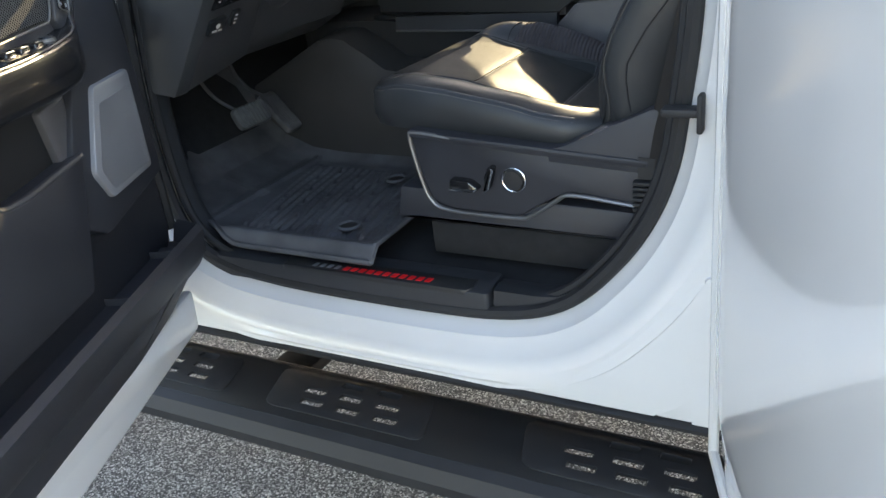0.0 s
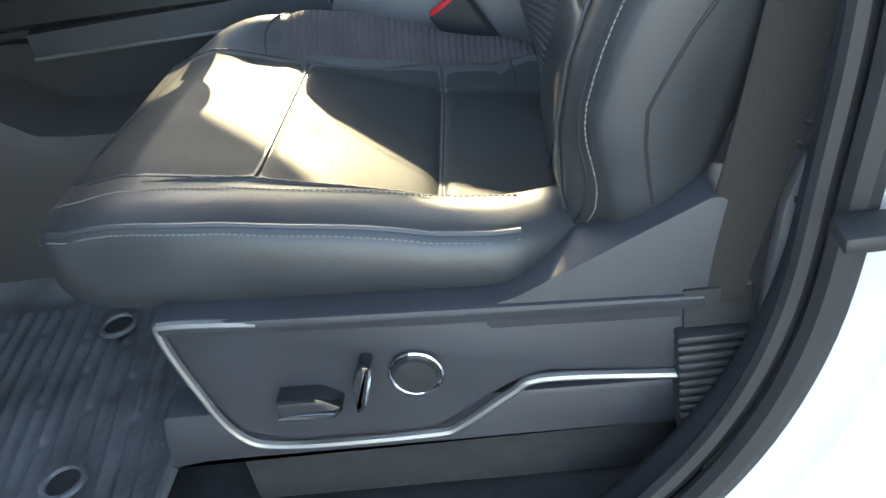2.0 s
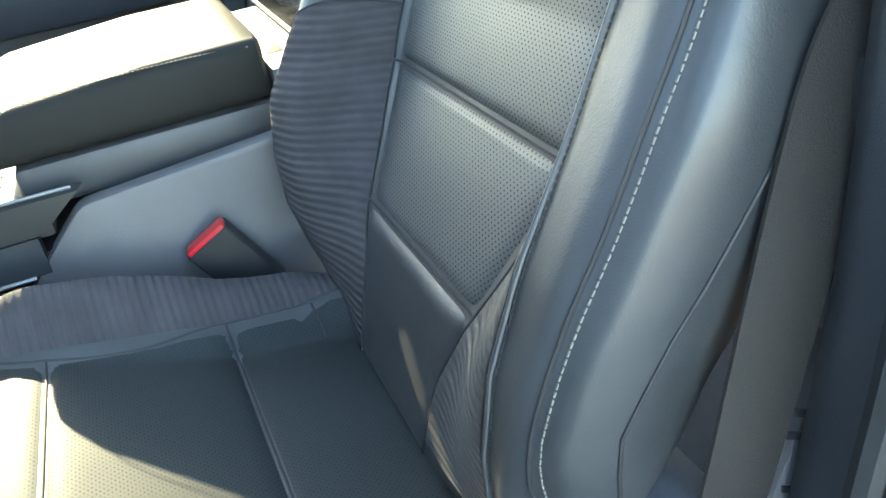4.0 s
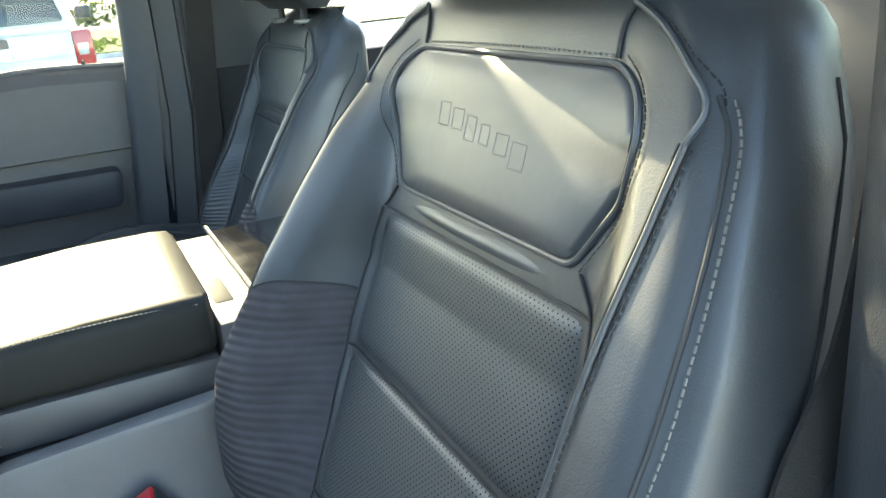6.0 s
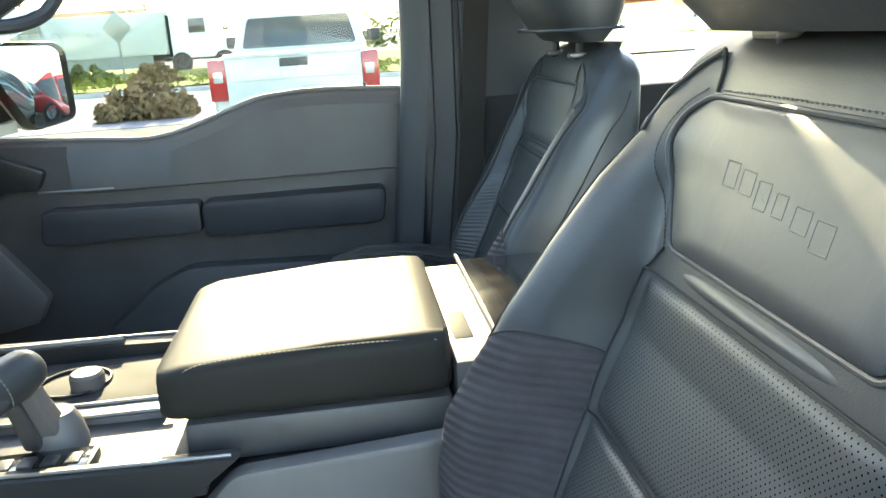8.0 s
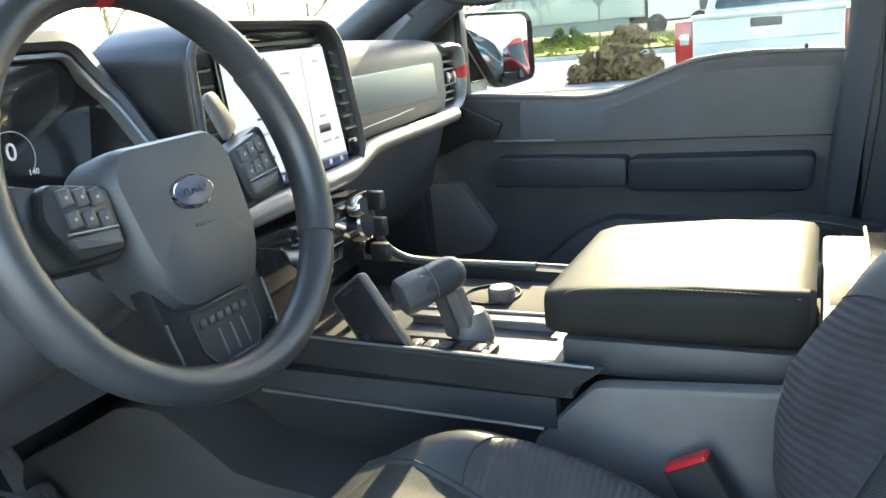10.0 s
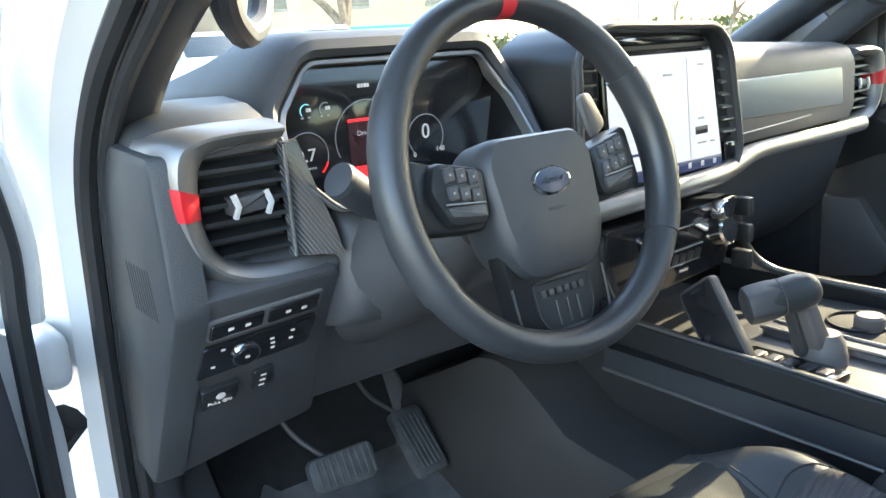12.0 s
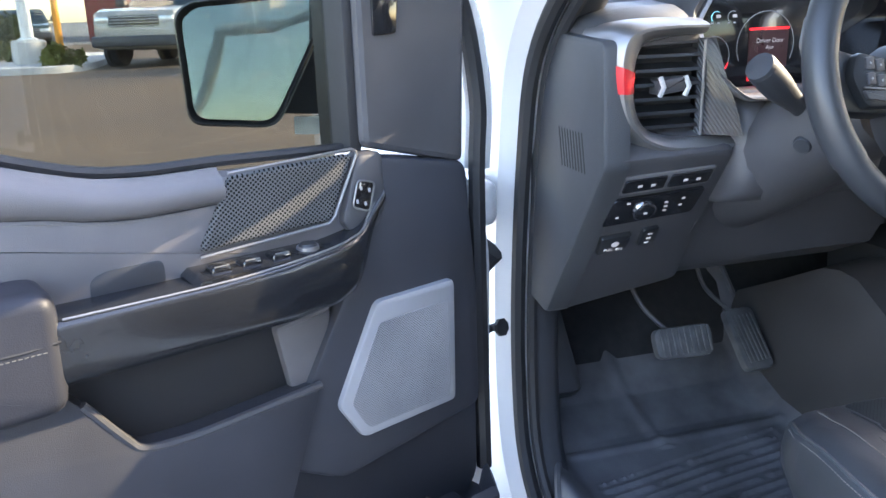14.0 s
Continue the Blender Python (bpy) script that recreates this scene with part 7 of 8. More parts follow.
# ---- belts ----
bk = thing("seat_belt_buckle", "black seat belt buckle with a red release button", "seat belt buckle")
BK = Matrix.Translation((0.305, 0.705, 0.972)) @ look((0, 0, 0), (0.17, -0.02, -0.3)) @ Matrix.Diagonal((1, 1, -1, 1))
BKT = lambda a, b, h: BK @ Vector((a, b, h))
part("housing", slab(rounded([(-0.012, -0.026), (0.012, -0.026), (0.012, 0.026), (-0.012, 0.026)], 0.004), 0.0, 0.09, BKT, 0.004), RUBBER, bk, "black buckle housing")
part("release", slab(rounded([(-0.01, -0.024), (0.01, -0.024), (0.01, 0.024), (-0.01, 0.024)], 0.003), 0.012, -0.005, BKT, 0.002), RED, bk, "red release button")
part("stem", tube([BKT(0, 0, 0.08), BKT(0, 0, 0.14)], 0.012, 8, flat=0.5), WEB, bk)
sb = thing("seat_belt", "black seat belt hanging along the door pillar", "seat belt")


def ribbon(pts, w, across):
    path = spline(pts, 8)
    rings = []
    for i, p in enumerate(path):
        a = Vector(across).normalized() * lerp(w[0], w[1], i / (len(path) - 1)) / 2
        rings.append([p - a, p + a, p + a + Vector((0.0, 0.0025, 0.0)), p - a + Vector((0, 0.0025, 0))])
    return loft(rings)


part("webbing", ribbon([(0.66, 0.19, 1.62), (0.628, 0.19, 1.3), (0.58, 0.188, 1.19), (0.535, 0.187, 1.0), (0.518, 0.187, 0.93), (0.505, 0.188, 0.87)], (0.05, 0.037), (1, -0.3, 0.15)), WEB, sb, "woven black belt webbing")
part("sleeve", loft([[(0.483, 0.188, z), (0.532, 0.186, z), (0.534, 0.212, z), (0.482, 0.212, z)] for z in (0.885, 0.85)]), RUBBER, sb)
for k in range(12):
    z = 0.848 - k * 0.0088
    part("boot_rib", box(0.476, 0.53 - k * 0.001, 0.178, 0.215, z - 0.0072, z, 0.003), RUBBER, sb, "ribbed rubber anchor boot")
part("guide", tube(spline([(0.6, 0.165, 1.02), (0.59, 0.16, 0.96), (0.565, 0.165, 0.9), (0.555, 0.17, 0.87)], 4), 0.008, 8), PLASTIC, sb)
part("latch_tongue", merge(box(0.6, 0.63, 0.17, 0.2, 1.2, 1.24, 0.008), box(0.58, 0.635, 0.168, 0.19, 1.165, 1.205, 0.01)), RUBBER, sb, "black belt latch tongue")

# ---- passenger door (shut) ----
PY = 1.78
pd = thing("passenger_door", "shut truck door with dark inner trim", "truck door", (0, PY, 0))


def PP(name, bm, material, parent=None, lab="", **k):
    return part(name, bm, material, parent or pd, lab, **k)


PD2 = lambda a, b, h: (a, PY - h, b)
topc = [(-0.5, 1.258), (-0.374, 1.255), (-0.2, 1.245), (-0.06, 1.238), (0.04, 1.262), (0.139, 1.297), (0.2, 1.308), (0.3, 1.312), (0.47, 1.303)]
tc = [p for p in spline([(a, c, 0) for a, c in topc], 5)]


def skirt(z0, h0, h1):
    return loft([[PD2(p.x, z0, h0), PD2(p.x, z0, h1), PD2(p.x, p.y - 0.012, h1), PD2(p.x, p.y, h1 - 0.012), PD2(p.x, p.y, h0)] for p in tc])


PP("door_trim", skirt(0.62, -0.06, 0.0), PLASTIC, lab="dark grey door trim")
PP("upper_pad", loft([[PD2(p.x, 1.135, 0.0), PD2(p.x, 1.14, 0.018), PD2(p.x, p.y - 0.03, 0.014), PD2(p.x, p.y - 0.012, 0.0)] for p in tc if p.x > -0.25]), PLASTIC)
PP("sill_strip", tube([PD2(p.x, p.y, -0.012) for p in tc], 0.006, 6), PLASTIC_MID)
PP("lock_pin", lathe([(0.004, 1.3), (0.004, 1.318), (0.001, 1.322)], Matrix.Translation((0.385, PY + 0.012, 0)), 10), RUBBER)
PP("arm_band", slab(rounded([(-0.3, 1.04), (0.02, 1.04), (0.022, 1.105), (-0.29, 1.11)], 0.014), -0.01, 0.05, PD2, 0.005), DOORDARK, lab="dark armrest band")
PP("armrest", slab(rounded([(0.026, 1.03), (0.4, 1.03), (0.41, 1.105), (0.026, 1.105)], 0.018), -0.01, 0.06, PD2, 0.007), ARMLEATHER, lab="dark padded armrest")
PP("bright_strip", tube([PD2(-0.3, 1.147, 0.02), PD2(-0.15, 1.144, 0.02)], 0.0028, 6), SILVER)
PP("speaker", slab(rounded([(-0.52, 1.045), (-0.4, 1.047), (-0.315, 0.925), (-0.345, 0.87), (-0.52, 0.84)], 0.012), -0.01, 0.03, PD2, 0.006), PLASTIC_MID, lab="dark grey speaker grille")
PP("pocket", slab(rounded([(-0.35, 0.72), (0.42, 0.7), (0.42, 0.95), (-0.02, 0.965), (-0.1, 0.93)], 0.02), -0.01, 0.04, PD2, 0.012), SOFT)
PP("handle_bezel", slab(rounded([(-0.48, 1.1), (-0.36, 1.15), (-0.3, 1.15), (-0.28, 1.19), (-0.4, 1.24), (-0.48, 1.24)], 0.01), -0.01, 0.02, PD2, 0.006), PANEL_SAT)
PP("sail_panel", slab([(-0.62, 1.25), (-0.385, 1.255), (-0.375, 1.56), (-0.45, 1.52)], -0.03, 0.0, PD2, 0.006), PLASTIC, lab="dark corner panel")
PP("window_post", box(-0.388, -0.37, PY - 0.005, PY + 0.03, 1.25, 1.5, 0.003), RUBBER)
PP("tweeter", lathe([(0.001, 0.012), (0.022, 0.01), (0.026, 0.0)], Matrix.Translation((-0.47, PY - 0.03, 1.475)) @ look((0, 0, 0), (-0.5, 1, -0.1)), 24), GRILLE, lab="round silver tweeter")
g = PP("window_glass", slab([(-0.385, 1.23), (0.48, 1.23), (0.495, 1.69), (0.1, 1.68), (0.0, 1.6), (-0.385, 1.42)], -0.03, -0.026, PD2, 0.001), GLASS, lab="tinted door window")
g.visible_shadow = False
PP("belt_edge", loft([[(x, PY - 0.01, z), (x + 0.007, PY - 0.01, z), (x + 0.007, PY + 0.06, z), (x, PY + 0.06, z)] for x, z in ((0.449, 1.035), (0.466, 1.28), (0.483, 1.6), (0.485, 1.7))]), WHITE, lab="white door edge strip")
wing_mirror(pd, Vector((-0.375, 2.04, 1.352)), (0.868, -0.49, 0.035), (0.1, 1, 0), 1.12, 0.004)
pbt = thing("passenger_belt", "grey seat belt hanging on the pillar", "seat belt")
part("shoulder_loop", box(0.6, 0.65, 1.665, 1.69, 1.53, 1.58, 0.008), RUBBER, pbt, "black belt guide loop")
part("webbing", ribbon([(0.62, 1.68, 1.55), (0.61, 1.685, 1.4), (0.575, 1.69, 1.0)], (0.05, 0.05), (1, 0, 0)), WEB, pbt)
part("pillar_lining", box(0.575, 0.78, 1.715, 1.74, 0.7, 1.62, 0.006), TRIMDARK, cab, "dark pillar lining")
part("kick_panel", box(-0.75, -0.47, 1.69, 1.735, 0.64, 1.24, 0.01), TRIMDARK, cab, "dark kick panel")
part("pillar_cover", slab(rounded([(0.485, 0.75), (0.58, 0.75), (0.585, 1.71), (0.5, 1.71)], 0.015), 0.0, 0.04, lambda a, b, h: (a, 1.745 - h, b), 0.01), PLASTIC, cab, "dark pillar cover")

# ---- rear bench, dark behind the front seats ----
rb2 = thing("rear_bench", "dark leather rear bench seat", "bench seat", (1.3, YC, 0.66))
b = box(1.05, 1.5, 0.2, 1.67, 0.68, 0.95, 0.05, 4)
part("cushion", b, LEATHER, rb2)
b = box(1.45, 1.62, 0.2, 1.67, 0.9, 1.4, 0.05, 4, m=None)
part("backrest", b, LEATHER, rb2)

# ---- outside (metres) ----
rng = random.Random(7)
GRASS = mat("yellow_green_grass", (0.22, 0.22, 0.03), 0.95, vary=0.4, vscale=0.6)
CONCRETE = mat("pale_concrete", (0.5, 0.48, 0.45), 0.9, vary=0.2, vscale=2)
ROADM = mat("pale_lilac_road", (0.26, 0.22, 0.26), 0.9, vary=0.12, vscale=0.7, grain=0.4, gscale=60)
BROWNLOT = mat("worn_brown_asphalt", (0.105, 0.07, 0.042), 0.9, vary=0.22, vscale=0.5, grain=0.6, gscale=90)
PAINT_SILVER = mat("pale_silver_paint", (0.62, 0.63, 0.62), 0.35, vary=0.03, coat=1.0)
PAINT_SAND = mat("warm_grey_paint", (0.36, 0.35, 0.31), 0.35, vary=0.03, coat=1.0)
PAINT_RED = mat("red_car_paint", (0.55, 0.02, 0.015), 0.35, vary=0.03, coat=1.0)
PAINT_DARK = mat("dark_green_paint", (0.03, 0.05, 0.045), 0.35, vary=0.03, coat=1.0)
CARGLASS = mat("dark_car_glass", (0.02, 0.03, 0.035), 0.06, vary=0, coat=0.5)
TYRE = mat("tyre_rubber", (0.02, 0.02, 0.021), 0.8, vary=0.2)
ALLOY = mat("wheel_alloy", (0.35, 0.35, 0.36), 0.35, metal=0.7)
TAIL = mat("red_tail_lens", (0.45, 0.015, 0.02), 0.15, vary=0.05, coat=1.0)
LAMPGLASS = mat("headlamp_glass", (0.7, 0.72, 0.72), 0.1, metal=0.5, vary=0)
TAN = mat("tan_render_wall", (0.5, 0.42, 0.26), 0.9, vary=0.12, vscale=0.8, grain=0.3, gscale=80)
TEAL = mat("teal_painted_band", (0.02, 0.28, 0.26), 0.6, vary=0.1)
BRICKRED = mat("red_brown_wall", (0.2, 0.05, 0.045), 0.85, vary=0.15, vscale=1.5)
ROOFT = mat("brown_tile_roof", (0.4, 0.2, 0.09), 0.9, vary=0.25, vscale=3)
BARK = mat("grey_brown_bark", (0.24, 0.18, 0.12), 0.95, vary=0.3, vscale=6, grain=1.0, gscale=40)
LEAFM = mat("olive_leaves", (0.12, 0.13, 0.03), 0.8, vary=0.5, vscale=1.5)
LEAFR = mat("dry_reddish_leaves", (0.2, 0.13, 0.06), 0.85, vary=0.5, vscale=2.5)
TRAILER = mat("pale_trailer_panel", (0.56, 0.57, 0.53), 0.5, vary=0.08, vscale=0.7)
GREYPAINT = mat("grey_spray_paint", (0.42, 0.45, 0.5), 0.6, vary=0.2)
POLEW = mat("white_painted_pole", (0.8, 0.79, 0.75), 0.5, vary=0.06)
ORANGE = mat("orange_painted_post", (0.75, 0.3, 0.03), 0.6, vary=0.1)
SIGNBACK = mat("dull_sign_metal", (0.26, 0.28, 0.27), 0.5, metal=0.3)


def vehicle(name, label, category, at, heading, paint, L=4.7, W=1.9, H=1.85, hood=1.12, belt=1.15, cab_x=(-2.1, 0.75), tyre=0.4, bed=False, roofm=None, group="parked cars"):
    """A parked vehicle; local x ahead, y to its left, z up."""
    t = thing(name, label, category, at, group, k=1)
    M = pose(*at, 0, 0, heading)

    def V(name, bm, material, parent=None, lab="", **kw):
        bm.transform(M)
        return part(name, bm, material, parent or t, lab, k=1, **kw)

    def ring(x, w, z0, z1, r=0.12):
        return [(x, p.x, p.y) for p in rounded([(-w / 2, z0), (w / 2, z0), (w / 2 * 1.01, (z0 + z1) / 2 + 0.05), (w / 2 - 0.03, z1), (-w / 2 + 0.03, z1), (-w / 2 * 1.01, (z0 + z1) / 2 + 0.05)], [0.06, 0.06, 0.2, r, r, 0.2], 3)]
    h = L / 2
    st = [(-h, 0.93, 0.5, belt - 0.03), (-h + 0.06, 0.98, 0.42, belt), (-h + 0.5, 1, 0.36, belt), (cab_x[1] - 0.1, 1, 0.34, belt), (cab_x[1] + 0.15, 1, 0.34, hood + 0.02), (h - 0.35, 0.99, 0.36, hood), (h - 0.06, 0.96, 0.42, hood - 0.06), (h, 0.9, 0.5, hood - 0.14)]
    body = V("body", loft([ring(x, W * k, a, b) for x, k, a, b in st]), paint)
    x0, x1 = cab_x
    hw = W / 2 - 0.05
    slope = 0.16 if bed else 0.12

    def plan(z, grow=0.0):
        s = (z - belt) / (H - belt)
        w = lerp(hw, hw - 0.16, s) + grow
        return rounded([(x0 + slope * s - grow, -w), (lerp(x1, x1 - 0.5, s) + grow, -w), (lerp(x1, x1 - 0.5, s) + grow, w), (x0 + slope * s - grow, w)], 0.1, 3)
    V("cabin", loft([[(p.x, p.y, z) for p in plan(z)] for z in (belt - 0.05, belt, lerp(belt, H, 0.5), H - 0.07)] + [[(p.x, p.y, H) for p in [q * 0.94 for q in plan(H)]]]), roofm or paint)
    # side windows
    zb, zt = belt + 0.05, H - 0.13
    yw = lambda z: lerp(hw, hw - 0.16, (z - belt) / (H - belt))
    n = 2 if (x1 - x0) < 3.1 else 3
    a0, a1 = x0 + 0.22, x1 - 0.14
    for sg in (-1, 1):
        for i in range(n):
            l, r = lerp(a0, a1, i / n) + 0.04, lerp(a0, a1, (i + 1) / n) - 0.04
            rt = r - (0.42 if i == n - 1 else 0.0)
            o = rounded([(l, zb), (r, zb), (rt, zt), (l + (0.06 if i == 0 else 0), zt)], 0.05)
            V("side_window", slab(o, -0.01, 0.008, lambda a, b, q: (a, sg * (yw(b) + q), b), 0.004), CARGLASS, body, "dark side window")
        V("door_handle", box(a0 + 0.5, a0 + 0.68, sg * W / 2 - 0.02, sg * W / 2 + 0.025, belt - 0.16, belt - 0.12, 0.01), PLASTIC, body)
        mir = V("mirror", box(x1 - 0.28, x1 - 0.1, sg * (W / 2 + 0.03), sg * (W / 2 + 0.26), belt + 0.04, belt + 0.24, 0.04), PLASTIC, body, "black side mirror")
        V("mirror_arm", box(x1 - 0.24, x1 - 0.16, sg * (W / 2 - 0.1), sg * (W / 2 + 0.06), belt + 0.06, belt + 0.1, 0.01), PLASTIC, mir)
        V("sill", box(-h + 1.3, h - 1.35, sg * W / 2 - 0.06, sg * W / 2 + 0.03, 0.33, 0.45, 0.03), PLASTIC, body)
        V("headlamp", box(h - 0.1, h + 0.012, sg * (W / 2 - 0.42), sg * (W / 2 - 0.08), hood - 0.32, hood - 0.16, 0.04), LAMPGLASS, body, "clear headlamp")
        if not bed:
            V("tail_lamp", box(-h - 0.012, -h + 0.1, sg * (W / 2 - 0.2), sg * (W / 2 - 0.04), belt - 0.42, belt - 0.08, 0.03), TAIL, body, "red tail lamp")
        for wx in (-h + 0.95, h - 0.92):
            m = pose(wx, sg * (W / 2 - 0.13), tyre, -90 * sg)
            V("arch", lathe([(tyre + 0.1, 0.06), (tyre + 0.1, 0.14), (tyre + 0.02, 0.148), (tyre + 0.02, 0.06)], m, 24), PLASTIC, body)
            ty = V("tyre", lathe([(0.2, -0.1), (tyre - 0.04, -0.12), (tyre, -0.08), (tyre, 0.11), (tyre - 0.04, 0.155), (tyre * 0.66, 0.15), (tyre * 0.62, 0.1)], m, 24), TYRE, t, "black tyre")
            b = lathe([(tyre * 0.64, 0.1), (tyre * 0.62, 0.145), (tyre * 0.57, 0.12), (0.08, 0.1), (0.05, 0.13), (0.01, 0.135)], m, 24)
            for k in range(6):
                b = box(0.04, tyre * 0.58, -0.035, 0.035, 0.11, 0.135, 0.008, 1, bm=b, m=m @ pose(0, 0, 0, 0, 0, k * 60))
            V("rim", b, ALLOY, ty, "grey alloy rim")
    ws = lambda a, b, q: (lerp(x1, x1 - 0.5, (b - belt) / (H - belt)) + q, a, b)
    V("windscreen", slab(rounded([(-hw + 0.1, zb), (hw - 0.1, zb), (hw - 0.2, zt + 0.03), (-hw + 0.2, zt + 0.03)], 0.06), -0.01, 0.01, ws, 0.004), CARGLASS, body, "dark windscreen")
    rw = lambda a, b, q: (x0 + slope * (b - belt) / (H - belt) - q, a, b)
    V("rear_window", slab(rounded([(-hw + 0.14, zb), (hw - 0.14, zb), (hw - 0.24, zt), (-hw + 0.24, zt)], 0.06), -0.01, 0.01, rw, 0.004), CARGLASS, body, "dark rear window")
    gr = V("grille", box(h - 0.06, h + 0.008, -W / 2 + 0.4, W / 2 - 0.4, hood - 0.4, hood - 0.14, 0.03), PLASTIC, body, "black grille")
    for i in range(4):
        V("grille_bar", box(h, h + 0.02, -W / 2 + 0.43, W / 2 - 0.43, hood - 0.375 + i * 0.062, hood - 0.355 + i * 0.062, 0.004, 1), ALLOY, gr)
    V("front_bumper", box(h - 0.2, h + 0.14, -W / 2 + 0.02, W / 2 - 0.02, 0.45, 0.68, 0.05), PLASTIC, body, "dark front bumper")
    if not bed:
        V("rear_bumper", box(-h - 0.1, -h + 0.2, -W / 2 + 0.02, W / 2 - 0.02, 0.45, 0.66, 0.05), PLASTIC, body)
        return t
    # tailgate end of a pickup
    g = V("tailgate", slab(rounded([(-W / 2 + 0.2, 0.8), (W / 2 - 0.2, 0.8), (W / 2 - 0.2, belt + 0.005), (-W / 2 + 0.2, belt + 0.005)], 0.03), 0.02, 0.055, lambda a, b, q: (-h - q, a, b), 0.01), paint, t, "pale painted tailgate")
    V("tailgate_crease", box(-h - 0.072, -h - 0.05, -W / 2 + 0.26, W / 2 - 0.26, belt - 0.3, belt - 0.27, 0.01), paint, g)
    V("tailgate_lip", box(-h - 0.09, -h + 0.05, -W / 2 + 0.19, W / 2 - 0.19, belt - 0.03, belt + 0.03, 0.02), paint, g)
    V("tailgate_handle", box(-h - 0.064, -h - 0.05, -0.17, 0.17, belt - 0.15, belt - 0.05, 0.02), PLASTIC, g, "black tailgate handle")
    for i in range(3):
        V("badge_bar", box(-h - 0.068, -h - 0.05, 0.155 - i * 0.17, 0.3 - i * 0.17 - 0.16 + 0.005, belt - 0.27, belt - 0.19, 0.005), SIGNBACK, g, "plain grey badge bar")
    for sg in (-1, 1):
        tl = V("tail_lamp", box(-h - 0.05, -h + 0.16, sg * (W / 2 - 0.2), sg * (W / 2 + 0.012), belt - 0.52, belt - 0.02, 0.03), TAIL, t, "tall red tail lamp")
        V("lamp_inset", box(-h - 0.056, -h - 0.03, sg * (W / 2 - 0.16), sg * (W / 2 - 0.05), belt - 0.3, belt - 0.17, 0.01), LAMPGLASS, tl)
    bp = V("rear_bumper", merge(box(-h - 0.26, -h + 0.1, -W / 2 + 0.02, -0.32, 0.5, 0.8, 0.05), merge(box(-h - 0.26, -h + 0.1, 0.32, W / 2 - 0.02, 0.5, 0.8, 0.05), box(-h - 0.2, -h + 0.1, -0.34, 0.34, 0.5, 0.79, 0.03))), CHROME, t, "chrome rear step bumper")
    V("number_plate", box(-h - 0.215, -h - 0.19, -0.16, 0.16, 0.58, 0.73, 0.005), POLEW, bp, "pale plate with dark bars")
    for i in range(5):
        V("plate_bar", box(-h - 0.218, -h - 0.21, -0.11 + i * 0.045, -0.08 + i * 0.045, 0.62, 0.69, 0.002, 1), PANEL_SAT, bp)
    V("step_pad", box(-h - 0.24, -h + 0.0, -W / 2 + 0.1, W / 2 - 0.1, 0.795, 0.812, 0.005), RUBBER, bp)
    return t


def tree(name, label, at, height, seed, leaves=None, spread=1.0, trunk=0.2, depth=4):
    """A tapered trunk that forks into limbs and twigs, with loose leaf clumps where it has any."""
    r = random.Random(seed)
    t = thing(name, label, "tree", at, "trees in the distance", k=1)
    b = bmesh.new()
    tips = []

    def limb(p, d, L, rad, lev, bm):
        q = [p]
        for i in range(4):
            d = (d + Vector((r.uniform(-1, 1), r.uniform(-1, 1), r.uniform(-0.3, 0.6))) * 0.16).normalized()
            q.append(q[-1] + d * L / 4)
        bm = tube(q, lambda s: rad * lerp(1, 0.62, s), 7 if lev < 2 else 4, bm=bm)
        if lev >= depth:
            tips.append(q[-1])
            return bm
        for k in range(3 if lev else 4):
            e = (d + Vector((r.uniform(-1, 1) * spread, r.uniform(-1, 1) * spread, r.uniform(-0.2, 0.75)))).normalized()
            s = q[-1] if k < 2 else q[3]
            bm = limb(s, e, L * r.uniform(0.58, 0.8), rad * 0.56, lev + 1, bm)
        return bm
    b = limb(Vector(at), Vector((r.uniform(-0.1, 0.1), r.uniform(-0.1, 0.1), 1)), height * 0.34, trunk, 0, b)
    part("trunk", b, BARK, t, "bark covered trunk and limbs", k=1)
    if leaves:
        part("crown", foliage([(q, 0.5 * spread) for q in tips], 12, 0.16, seed), leaves, t, "loose leafy crown", smooth=False, k=1)
    return t


def foliage(clumps, n, size, seed):
    """Small bent leaf blades strewn round a list of (centre, radius)."""
    r = random.Random(seed)
    vs, fs = [], []
    for c, rad in clumps:
        c = Vector(c)
        for _ in range(n):
            d = Vector((r.gauss(0, 1), r.gauss(0, 1), r.gauss(0, 0.8)))
            p = c + d.normalized() * rad * r.random() ** 0.4
            a = Vector((r.gauss(0, 1), r.gauss(0, 1), r.gauss(0, 1))).normalized()
            w = a.orthogonal().normalized()
            s = size * r.uniform(0.6, 1.3)
            i = len(vs)
            vs += [p - a * s, p + w * s * 0.45, p + a * s + Vector((0, 0, -0.2 * s)), p - w * s * 0.45]
            fs.append((i, i + 1, i + 2, i + 3))
    me = bpy.data.meshes.new("tmp")
    me.from_pydata(vs, [], fs)
    b = bmesh.new()
    b.from_mesh(me)
    bpy.data.meshes.remove(me)
    return b


